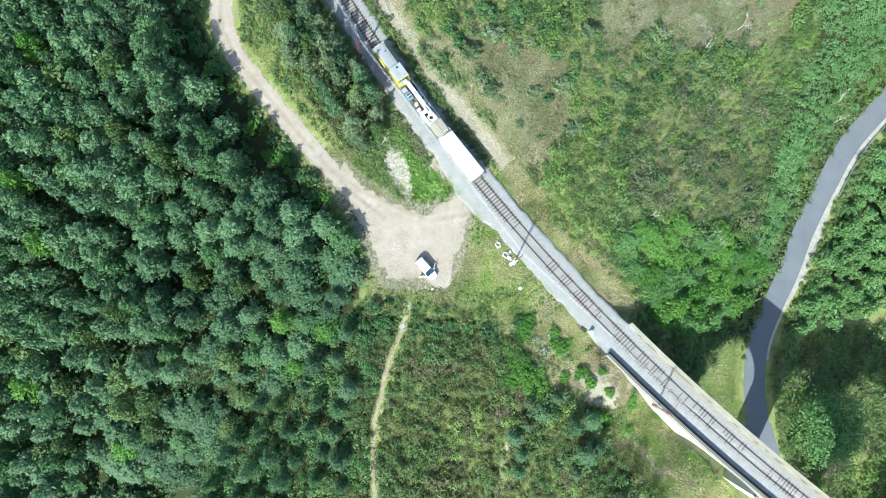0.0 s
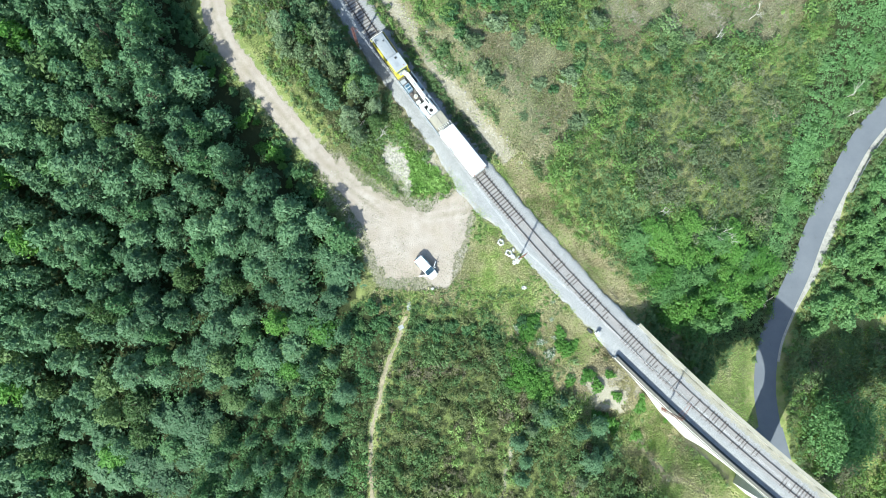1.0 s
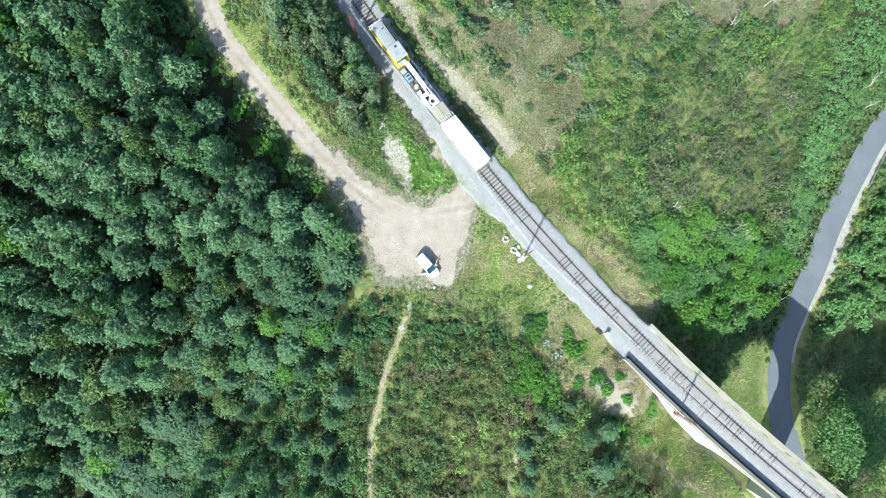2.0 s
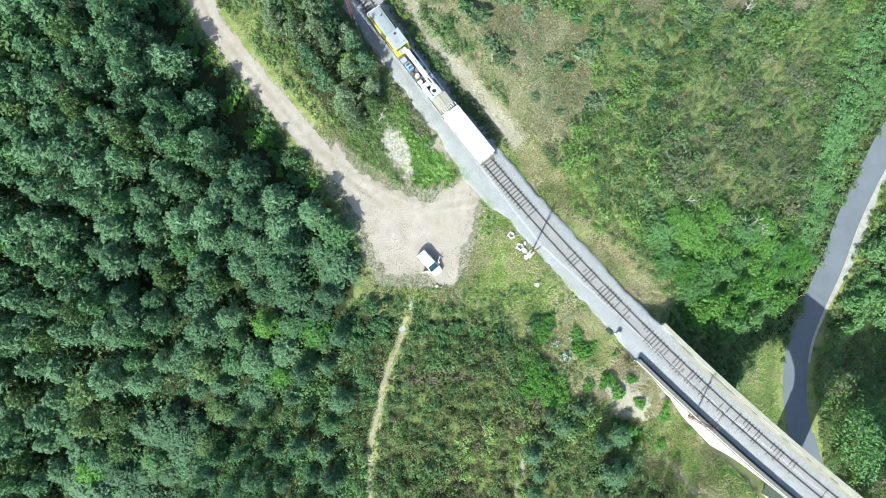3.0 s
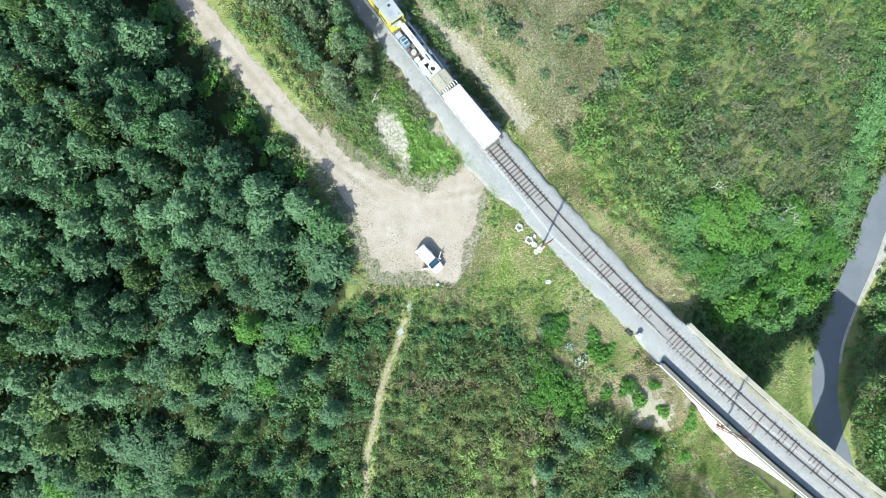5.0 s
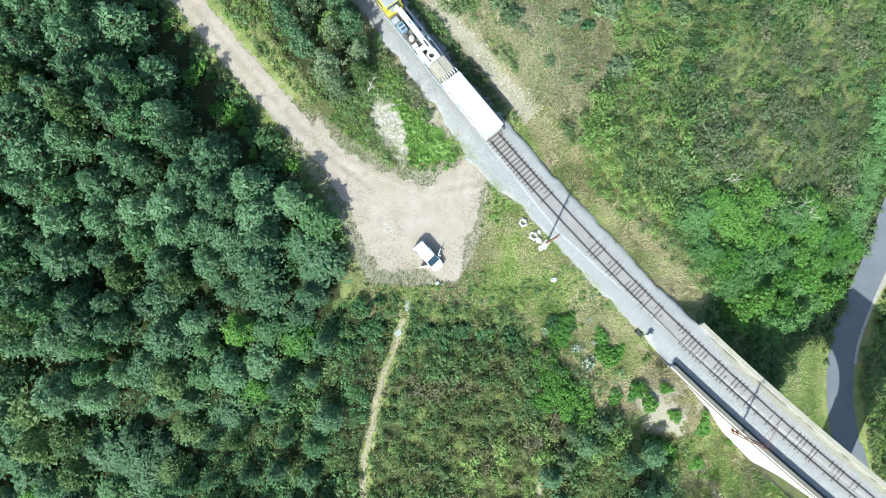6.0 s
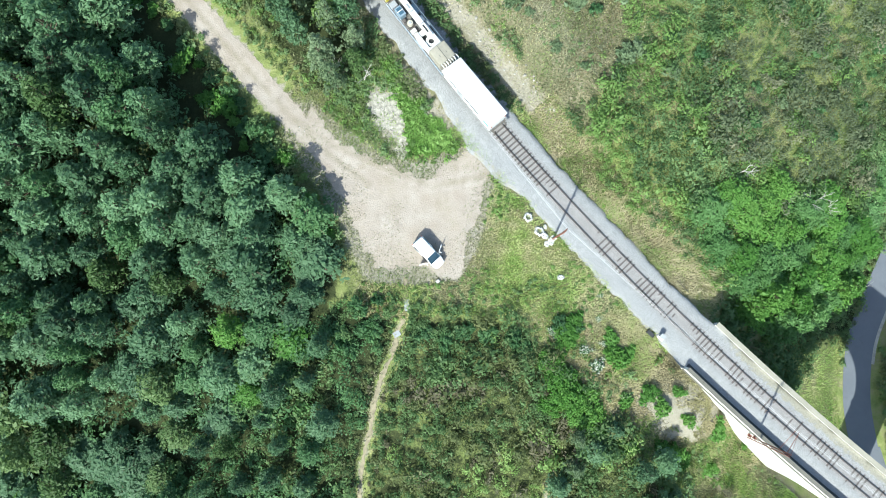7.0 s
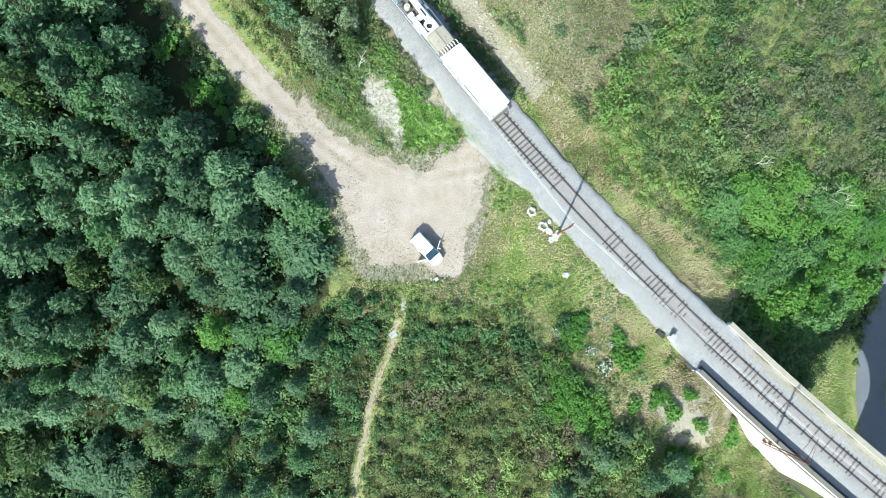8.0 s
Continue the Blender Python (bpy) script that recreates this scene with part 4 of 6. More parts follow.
HILL = [(-8, 60), (-2, 43), (5, 35), (10, 29.5), (15.5, 22.5), *[tuple(map(float, rail_xy(s, v))) for s, v in ((0.5, 7.5), (4, 5.4), (10, 5.8), (18, 6.3), (25, 6.8))], (36, 1), (45, 2), (58, 0), (67, 2), (73, 14), (78, 27), (86, 40), (98, 52), (104, 62)]
HILL_OPEN = lambda x, y: (fbm(x, y, 7, 61) > -0.62 + 1.3 * smooth(-0.4, 0.8, tan_at(x, y)) + 0.5 * smooth(9, 6, rail_sv(x, y)[1]) * smooth(8, -8, rail_sv(x, y)[0]))
HILL_HEATH = [(32, 23), (35, 30), (40, 36), (52, 39), (64, 40), (68, 28), (62, 14), (50, 11), (38, 16)]
GREEN_BANK = [(74, 58), (74, 48), (69, 38), (66, 24), (63, 4), (72, 6), (78, 26), (86, 40), (98, 52), (106, 64), (66, 64)]
heather, leafy = mixed((0.12, 0.26, 0.06, 0.06, 0.50), 71, 4.0), mixed((0.34, 0.28, 0.0, 0.38), 72, 5.0)


def hill_pick(x, y):
    kind = np.where(inside(x, y, HILL_HEATH) + 5 * fbm(x, y, 9, 133) + 3 * fbm(x, y, 2.5, 135) > 0.0, heather(x, y), leafy(x, y))
    return np.where(inside(x, y, GREEN_BANK) + 3 * fbm(x, y, 5, 137) > 0, 5, kind)


thicket("hill_scrub", HILL, 1.0, 1.2, 96, 0.15, hill_pick, rng, "dense mixed green and olive scrub on the hill", HILL_OPEN, mats=(M_SCRUB_A, M_SOUTH, M_SCRUB_C, M_SCRUB_D, M_HEATH_GREY, M_BANK), swing=0.85, height=0.95)
HEATH = [(-6, -12), (4, -9), (14, -14), (18, -26), (20, -62), (-11, -62), (-10, -26)]
heath_pick, green_pick = mixed((0.36, 0.34, 0.18, 0.12), 73, 4.0), mixed((0.66, 0.20, 0.04, 0.10), 74, 5.0)
thicket("south_scrub", SCRUB, 1.1, 1.3, 125, 0.17, lambda x, y: np.where(inside(x, y, HEATH) + 3 * fbm(x, y, 6, 105) > 0, heath_pick(x, y), green_pick(x, y)), rng, "dense olive and dark green scrub beside the footpath", lambda x, y: (fbm(x, y, 3, 65) > -0.42) & (np.abs(to_line(x, y, PATH_A)[0]) > 1.2), mats=(M_SOUTH, M_HEATH, M_HEATH_BROWN, M_SCRUB_D), swing=0.75)
thicket("wood_edge_scrub", THICKET, 1.4, 1.6, 150, 0.18, mixed((0.45, 0.30, 0.10, 0.15), 75), rng, "leafy saplings and bushes along the wood's edge", lambda x, y: np.abs(to_line(x, y, PATH_A)[0]) > 1.6, mats=(M_LEAF_B, M_SOUTH, M_HEATH, M_LEAF_F), swing=0.6)
plant(tall, scatter(THICKET, 3.4, rng, edge=1.2, keep=lambda x, y: (x < -14.5 + 0.1 * y) & (fbm(x, y, 7, 153) > -0.3)), rng, "young broad-leaved tree at the edge of the wood", "trees of the wood", 0.5, 0.85, shares=share / share.sum(), tops=lambda x, y: float(ground_z(x, y)) + 5.5 + 2.5 * float(smooth(-16, -34, x)))
thicket("undergrowth", UNDERWOOD, 2.0, 1.7, 75, 0.23, mixed((0.5, 0.3, 0.2), 201), rng, "dark leafy undergrowth below the trees of the wood", lambda x, y: in_forest(x, y) > 1.5 + 2.0 * smooth(12, 22, y), mats=(M_LEAF_B, M_LEAF_A, M_LEAF_D), height=1.3)
LOW_EAST = [(75.5, -40), (78.5, -14), (84, -9.5), (116, -7), (116, -58), (74, -58)]
thicket("valley_scrub", LOW_EAST, 1.2, 1.5, 80, 0.24, mixed((0.35, 0.20, 0.15, 0.30), 79), rng, "patchy green scrub on the valley side", lambda x, y: (fbm(x, y, 9, 83) > -0.35) & (np.hypot(x - 84, y + 29) > 7))
NORTH_FOOT = [tuple(map(float, rail_xy(s, v))) for s, v in ((27.5, 4.2), (36, 3.9), (44, 3.9), (50, 3.9), (52, 12), (52, 24), (44, 22), (30, 12))]
thicket("shaded_scrub", NORTH_FOOT, 1.1, 1.2, 90, 0.22, mixed((0.7, 0.2, 0.05, 0.05), 85), rng, "shaded green scrub at the foot of the viaduct")
ROAD_EDGE = lambda x, y: ((to_line(x, y, ROAD)[0] < -2.6) | (to_line(x, y, ROAD)[0] > 3.6)) & (np.abs(to_line(x, y, ROAD)[0]) < 9.5) & (rail_sv(x, y)[1] > 5)
thicket("verge_scrub", [(60, -20), (64, -34), (66, -46), (84, -46), (112, 40), (112, 62), (96, 62), (66, 0)], 0.9, 1.0, 70, 0.18, mixed((0.5, 0.2, 0.0, 0.3), 86), rng, "green scrub along the edges of the valley road", lambda x, y: ROAD_EDGE(x, y) & ((y > -10) | (x > 66)) & (inside(x, y, APRON) < -0.6))

thicket("tall_herbs", HERBS, 0.8, 0.6, 60, 0.13, mixed((0.25, 0.35, 0.0, 0.4), 117, 3.0), rng, "bright green patch of tall weeds", lambda x, y: rail_sv(x, y)[1] < -5.5, height=0.7, mats=(M_SCRUB_D, M_HERB, M_HERB, M_HERB))

# ---- bushes, dead wood, stones, grass ----
def build_bush(radius, height, leaves, size, mat, rng, flowers=0):
    bush = new("bush")
    blobs = [(radius * rng.uniform(0.6, 1.05) * math.sqrt((i + 0.5) / 13) * math.cos(2.4 * i), radius * rng.uniform(0.6, 1.05) * math.sqrt((i + 0.5) / 13) * math.sin(2.4 * i), height * rng.uniform(0.45, 0.8) * (1 - 0.45 * i / 13), radius * rng.uniform(0.18, 0.38)) for i in range(13)]
    bm = bmesh.new()
    for x, y, z, r in blobs[::2]:
        rod(bm, (0.05 * x, 0.05 * y, -0.3), (x, y, z), 0.035, 0.012, 5)
    part("stem", bm, M_BARK, bush)
    verts, faces = leaf_cloud(blobs, leaves, size, rng, 0.9)
    link_mesh("foliage", fast_mesh("foliage", verts, faces, mat), mat, bush)
    if flowers:
        verts, faces = leaf_cloud([(x, y, z + 0.12, r * 1.02) for x, y, z, r in blobs], flowers, 0.10, rng, 0.9, 0.1)
        link_mesh("blossom", fast_mesh("blossom", verts, faces, M_BLOSSOM), M_BLOSSOM, bush, "creamy white flower heads")
    return bush


M_BLOSSOM = plain("blossom", (0.72, 0.74, 0.62), 0.8)
bush_green = build_bush(1.0, 1.3, 560, 0.18, M_LEAF_C, rng)
bush_broad = build_bush(2.4, 2.9, 2600, 0.2, M_LEAF_C, rng)
bush_mid = build_bush(1.0, 1.5, 620, 0.16, M_LEAF_B, rng)
bush_blue = build_bush(1.0, 1.5, 560, 0.17, M_LEAF_G, rng)
bush_white = build_bush(1.0, 1.3, 520, 0.14, M_LEAF_B, rng, 200)


def set_bushes(kind, rows, label, group):
    for x, y, k in rows:
        m = Matrix.Translation((x, y, float(ground_z(x, y)) - 0.05)) @ Matrix.Rotation(rng.uniform(0, 6.28), 4, "Z") @ Matrix.Diagonal((k * rng.uniform(0.75, 1.2), k * rng.uniform(0.75, 1.2), k * rng.uniform(0.7, 1.1), 1))
        if "used" not in kind:
            kind["used"] = 1
            kind.matrix_basis = m
            bush = kind
        else:
            bush = copy_thing(kind, m @ Matrix.Diagonal(Vector((*(1 / c for c in kind.scale), 1))))
        tagged(bush, label, "bush", group)


set_bushes(bush_green, ((24.4, -13.4, 1.1), (26.1, -15.1, 1.05), (28.2, -13.3, 0.9), (29.5, -16.9, 1.15), (34.0, -18.8, 1.3), (21.6, -14.1, 0.9), (21.2, -9.0, 1.3), (19.9, -8.3, 1.1), (22.3, -8.2, 0.8), (20.2, -6.3, 1.0), (41.1, -23.2, 0.7), (33.7, -24.5, 1.0), (15.0, -4.8, 1.3), (15.9, -3.9, 0.9)), "small bright green bush on the dry slope", "bushes on the slope")
set_bushes(bush_green, ((27.8, -21.3, 1.7), (26.2, -20.6, 1.3), (29.4, -22.4, 1.2)), "spreading green bush at the foot of the dry slope", "bushes on the slope")
set_bushes(bush_mid, ((-11.3, -1.4, 1.3), (-8.8, -0.6, 0.8), (-10.6, -4.2, 1.4), (-12.9, -6.2, 1.5), (16.0, -5.0, 0.9), (13.9, -4.4, 1.1)), "leafy green bush at the edge of the scrub", "bushes at the clearing")
set_bushes(bush_broad, ((12.6, -9.0, 0.75), (13.8, -11.6, 0.95), (15.0, -13.6, 1.0), (16.6, -15.4, 0.95), (18.4, -18.7, 0.85), (14.6, -6.0, 0.6), (12.4, -14.4, 0.7), (21.5, -19.8, 0.6)), "broad vivid green bush standing above the scrub", "vivid bushes")
set_bushes(bush_white, ((17.0, -7.7, 0.75), (18.4, -9.6, 0.95), (12.9, -5.4, 0.6), (18.8, -3.9, 0.45), (19.2, -7.0, 0.45), (19.1, -0.9, 0.4)), "bush with creamy white flower heads", "flowering bushes")
set_bushes(bush_blue, ((9.7, 36.1, 1.9), (7.8, 38.3, 1.8), (17.2, 35.3, 1.2), (23.1, 28.7, 1.5), (24.6, 29.4, 1.2), (14.5, 30.0, 0.8), (11.5, 34.5, 0.7), (18.0, 27.5, 0.6), (28.9, 26.6, 1.3), (22.4, 36.4, 1.9), (32.2, 36.5, 1.5), (27.0, 46.0, 1.9), (6.0, 42.8, 2.0), (10.5, 46.0, 2.0), (13.8, 43.0, 1.7), (38.6, 41.5, 1.4), (46.0, 41.0, 1.3)), "grey-green bush on the dry hillside", "bushes on the hill")
set_bushes(bush_mid, ((4.2, 44.6, 1.7), (2.5, 48.2, 1.8), (8.6, 50.5, 1.9), (14.5, 49.5, 1.9), (19.5, 47.0, 1.6), (21.0, 42.0, 1.3), (0.6, 41.6, 1.0)), "rounded green bush on the dry hillside", "bushes on the hill")


EDGE_ROW = [(-44.5, 56), (-41.5, 46), (-34, 36.5), (-26, 26), (-19.5, 17), (-14.5, 8), (-17.5, 8), (-23, 16.5), (-30, 26), (-38, 37), (-45, 47), (-47.5, 56)]
edge_spots = scatter(EDGE_ROW, 1.9, rng, keep=lambda x, y: (dirt_mask(x, y) < -1.2) & (fbm(x, y, 5, 199) > -0.25))
set_bushes(bush_mid, [(x, y, rng.uniform(0.7, 1.7)) for x, y in edge_spots[::2]], "leafy green bush under the edge of the wood", "bushes under the wood")
set_bushes(bush_green, [(x, y, rng.uniform(0.7, 1.6)) for x, y in edge_spots[1::2]], "bright green bush under the edge of the wood", "bushes under the wood")


hill_spots = scatter(HILL, 3.4, rng, edge=1.0, keep=lambda x, y: (y > 14 + 0.1 * x) & (x < 68) & (fbm(x, y, 8, 167) > -0.05) & (tan_at(x, y) < 0.5 + 3 * fbm(x, y, 3, 203)))
for k, (x, y) in enumerate(hill_spots):
    kind, look_of, tone = ((bush_blue, "grey-green bush standing out of the hill scrub", 0), (bush_mid, "rounded green bush standing out of the hill scrub", 1), (bush_mid, "rounded green bush standing out of the hill scrub", 2))[(k * 7 + k // 3) % 3]
    set_bushes(kind, ((x, y, 0.65 + 0.6 * float(hash01(k, 5, 9))),), look_of, "bushes on the hill")


set_bushes(bush_mid, ((-3.2, -4.9, 1.2), (-0.6, -5.8, 1.4), (1.9, -4.9, 1.3), (4.8, -5.4, 1.4), (8.0, -5.9, 1.2), (9.6, -7.6, 1.2), (-9.4, -4.6, 1.3), (-13.9, -4.4, 1.5)), "rounded green bush at the upper edge of the scrub", "bushes at the clearing")


def build_dead(rng, reach):
    bm = bmesh.new()

    def grow(a, way, length, r, depth):
        b = a + way * length
        rod(bm, a, b, r, r * 0.6, 5)
        if depth:
            for _ in range(3):
                turn = Vector((rng.uniform(-0.9, 0.9), rng.uniform(-0.9, 0.9), rng.uniform(-0.2, 0.5)))
                grow(a + (b - a) * rng.uniform(0.45, 1.0), (way + turn).normalized(), length * 0.62, r * 0.55, depth - 1)
    grow(Vector((0, 0, -0.3)), Vector((0.25, 0.1, 1)).normalized(), reach, 0.075, 3)
    return bm


for x, y, reach in ((37.6, 13.9, 2.3), (49.4, 10.2, 3.0), (51.5, 9.6, 2.4), (48.6, 44.3, 2.0), (55.8, 48.6, 2.2), (84.0, 40.0, 3.0), (85.8, 36.8, 2.6), (-9.9, 27.6, 2.4), (-13.5, 29.5, 2.0), (63.5, -1.5, 3.6)):
    dead = thing("dead_tree", Matrix.Translation((x, y, float(ground_z(x, y)))), "bare grey-white dead branches standing in the scrub", "dead tree", "dead trees")
    part("dead_wood", build_dead(rng, reach), M_PALE, dead)


def stone_bm(rng, r):
    bm = bmesh.new()
    bmesh.ops.create_icosphere(bm, subdivisions=1, radius=r)
    for v in bm.verts:
        v.co *= rng.uniform(0.7, 1.25)
        v.co.z *= 0.65
    return bm


def stone_field(name, spots, low, high, mat, label, category):
    """Loose stones in one mesh."""
    shapes = []
    for _ in range(6):
        bm = stone_bm(rng, 1.0)
        bm.verts.ensure_lookup_table()
        shapes.append((np.array([v.co[:] for v in bm.verts]), np.array([[v.index for v in f.verts] for f in bm.faces])))
        bm.free()
    verts, faces, n = [], [], 0
    for x, y in spots:
        v, f = shapes[rng.integers(6)]
        k, a = low + (high - low) * rng.random() ** 3, rng.uniform(0, 6.28)
        turn = np.array(((math.cos(a), -math.sin(a), 0), (math.sin(a), math.cos(a), 0), (0, 0, 1)))
        verts.append(v @ turn.T * k + (x, y, float(ground_z(x, y)) + k * 0.25 + 0.03))
        faces.append(f + n)
        n += len(v)
    me = fast_mesh(name, np.concatenate(verts), np.concatenate(faces), mat)
    me.shade_flat()
    return tagged(link_mesh(name, me, mat), label, category, kind="stuff")


def stone_material():
    net = Net("pale_stone")
    each = net.add("ShaderNodeNewGeometry").outputs["Random Per Island"]
    base = net.ramp(each, (0.1, (0.24, 0.23, 0.20)), (0.5, (0.33, 0.32, 0.285)), (0.95, (0.44, 0.43, 0.395)))
    base = net.mix(net.step(net.noise(5, 5), 0.5, 0.75, 0, 0.5), base, (0.30, 0.28, 0.22))
    net.bump(net.noise(14, 4), 0.03, 0.5)
    return net.done(base, 0.9, spec=0.2)


M_STONE = stone_material()
stone_field("rubble", scatter(RUBBLE, 0.2, rng, edge=-0.3, keep=lambda x, y: fbm(x, y, 1.5, 87) > 0.0), 0.03, 0.14, M_STONE, "heap of pale rubble stones beside the dirt road", "rubble")
BANK = [(-9.5, 55), (-6.5, 47.5), (2.5, 35.5), (9.0, 27.0), (13.2, 21.5), (15.4, 22.8), (9.5, 31.0), (3.0, 40.0), (-2.0, 48.5), (-4.0, 55)]
stone_field("bank_stones", scatter(BANK, 0.6, rng, keep=lambda x, y: fbm(x, y, 3, 91) > 0.05), 0.03, 0.17, M_STONE, "pale stones lying in the earth bank beside the track", "stones")
BANK_TOP = [tuple(map(float, rail_xy(s, v))) for s, v in ((-46, 5.4), (-30, 5.2), (-12, 5.6), (-2, 6.2), (-2, 7.6), (-14, 7.4), (-30, 7.6), (-46, 8.4))]
stone_field("bank_rocks", scatter(BANK_TOP, 0.5, rng, keep=lambda x, y: fbm(x, y, 2.2, 171) > -0.1), 0.06, 0.26, M_STONE, "rough pale rocks crumbling out of the bank", "rocks")
LOT_RIM = lambda x, y: np.abs(inside(x, y, LOT)) < 1.1
stone_field("lot_stones", scatter([(-20, 1), (8, 1), (8, 22), (-20, 22)], 0.45, rng, keep=lambda x, y: LOT_RIM(x, y) & (fbm(x, y, 2, 95) > 0.05)), 0.03, 0.13, M_STONE, "small pale stones round the dirt parking area", "stones")


def grass(name, ring, gap, tall, rng, label, keep=None, tint=(-0.2, 0.4), blades=5, mat=None, broad=1.0):
    """Tufts of grass blades in one mesh."""
    spots = np.array(scatter(ring, gap, rng, tries=16, keep=keep))
    n = len(spots) * blades
    base = np.repeat(spots, blades, 0) + rng.normal(scale=0.10, size=(n, 2))
    z = np.repeat(ground_z(spots[:, 0], spots[:, 1]), blades)
    a = 3.5 * np.repeat(fbm(spots[:, 0], spots[:, 1], 5.0, 139), blades) + rng.normal(scale=1.25, size=n) - 0.9
    lean = rng.uniform(0.3, 1.2, n)
    h = tall * rng.uniform(0.5, 1.25, n)
    wide = (0.035 + 0.03 * rng.random(n)) * broad
    way = np.stack((np.cos(a), np.sin(a)), 1)
    side = np.stack((-way[:, 1], way[:, 0]), 1) * wide[:, None]
    tip = base + way * (h * lean)[:, None]
    verts = np.stack((np.c_[base - side, z], np.c_[base + side, z], np.c_[tip, z + h]), 1).reshape(-1, 3)
    me = fast_mesh(name, verts, np.arange(n * 3).reshape(-1, 3), mat or M_GRASS)
    point_values(me, "tint", np.repeat(np.repeat(0.5 * (tint[0] + tint[1]) + 0.2 * (tint[1] - tint[0]) * rng.uniform(-1, 1, len(spots)) + 1.25 * fbm(spots[:, 0], spots[:, 1], 4.5, 99) + 0.7 * fbm(spots[:, 0], spots[:, 1], 1.4, 141), blades), 3))
    tagged(link_mesh(name, me, mat or M_GRASS), label, "grass", kind="stuff")


CLEARING = [(-11, 1.6), (-5, 1.2), (1.6, 1.4), (4.4, 6.5), (6.4, 13.8), (9.0, 12.2), (13.0, 6.2), (17.6, 2.0), (22.5, -3.0), (26.2, -6.4), (24, -9), (18.6, -9.5), (16.0, -10), (12.6, -7.2), (10.4, -4.8), (6, -3.2), (0, -2.6), (-5, -3.0), (-12, -2.6)]
BARE_SLOPE = [(21, -9.5), (28.5, -11.5), (37, -20), (41, -27), (31, -23.5), (24, -15)]
grass("clearing_grass", CLEARING, 0.18, 0.34, rng, "long mixed green and straw-coloured grass", tint=(-0.15, 0.35), broad=1.15)
grass("clearing_russet", CLEARING, 0.3, 0.32, rng, "rusty brown withered stalks in the clearing", lambda x, y: fbm(x, y, 3.2, 213) > 0.14, tint=(-0.3, 0.4), mat=M_RUSSET)
grass("slope_grass", SLOPE, 0.16, 0.3, rng, "dry straw-coloured grass on the slope below the viaduct wall", lambda x, y: (inside(x, y, GREY_SOIL) + 3.6 * fbm(x, y, 2.0, 119) < 1.0) & (fbm(x, y, 5, 223) + 0.8 * fbm(x, y, 0.9, 225) < 0.3) & (rail_sv(x, y)[1] < -4.3) & (y > -25 + 6 * fbm(x, y, 4, 179)), tint=(-0.2, 0.6), mat=M_STRAW, broad=1.1)
grass("low_slope_grass", SLOPE, 0.2, 0.34, rng, "yellow-green grass on the lower slope", lambda x, y: (rail_sv(x, y)[1] < -4.3) & (y < -19 + 4 * fbm(x, y, 4, 179)) & (np.abs(to_line(x, y, PATH_C)[0]) > 0.75), tint=(0.2, 0.9), mat=M_VERGE, broad=1.1)
grass("slope_green", SLOPE, 0.2, 0.34, rng, "greener grass among the dry slope", lambda x, y: (fbm(x, y, 4, 155) + 0.1 * smooth(-22, -30, y) + 0.25 * smooth(-11, -7, y) > -0.02) & (inside(x, y, GREY_SOIL) < -0.5) & (rail_sv(x, y)[1] < -4.3), tint=(0.0, 0.5))
grass("low_slope_light", SLOPE, 0.19, 0.32, rng, "pale yellow-green grass on the lower slope", lambda x, y: (rail_sv(x, y)[1] < -4.3) & (y < -17 + 4 * fbm(x, y, 4, 179)) & (np.abs(to_line(x, y, PATH_C)[0]) > 0.75) & (fbm(x, y, 3, 215) > -0.2), tint=(0.0, 0.7))
grass("soil_tufts", GREY_SOIL, 0.28, 0.28, rng, "sparse dry grass tufts on bare grey soil", lambda x, y: fbm(x, y, 1.8, 185) > -0.1, tint=(-0.3, 0.5), mat=M_STRAW)
grass("herb_edge_straw", [tuple(map(float, rail_xy(s, v))) for s, v in ((-25, -6.0), (-1, -5.6), (-1, -4.3), (-25, -4.0))], 0.35, 0.22, rng, "straw tufts on the sandy edge of the ballast", lambda x, y: fbm(x, y, 1.8, 187) > 0.0, tint=(-0.3, 0.5), mat=M_STRAW)
thicket("slope_weeds", SLOPE, 1.0, 0.6, 50, 0.13, mixed((0.4, 0.1, 0.0, 0.5), 143, 3.0), rng, "low green weeds scattered over the dry slope", lambda x, y: (fbm(x, y, 4, 145) > 0.12) & (inside(x, y, GREY_SOIL) < -0.5) & (rail_sv(x, y)[1] < -5), height=0.6)
EDGES = lambda x, y: (((rail_sv(x, y)[1] < -3.15) & (rail_sv(x, y)[1] > -4.9)) | ((rail_sv(x, y)[1] > 2.75) & (rail_sv(x, y)[1] < 4.2))) & (dirt_mask(x, y) < 0)
for s0, s1 in ((-13, 9), (9, 26)):
    ring = [tuple(map(float, rail_xy(s, v))) for s, v in ((s0, -5), (s1, -5), (s1, 4.3), (s0, 4.3))]
    grass("ballast_edge_grass", ring, 0.2, 0.5, rng, "grass and weeds creeping onto the ballast edge", lambda x, y: EDGES(x, y) & (fbm(x, y, 1.6, 147) > -0.25), tint=(0.0, 0.5))
RIM = lambda x, y: (dirt_mask(x, y) < 0.1) & (inside(x, y, LOT) > -3.5) & (rail_sv(x, y)[1] < -4.2) & ((y < 15) | (x > -4))
grass("lot_rim_grass", [(-22, -1.5), (9, -1.5), (9, 27), (-22, 27)], 0.27, 0.3, rng, "grass round the rim of the dirt parking area", RIM, tint=(-0.2, 0.6), mat=M_VERGE)
grass("track_rim_grass", [(-22, 14), (-4, 14), (-4, 27), (-22, 27)], 0.21, 0.34, rng, "green grass between dirt road and weeds", lambda x, y: (dirt_mask(x, y) < 0.15) & (dirt_mask(x, y) > -3.5), tint=(-0.2, 0.5), mat=M_VERGE)
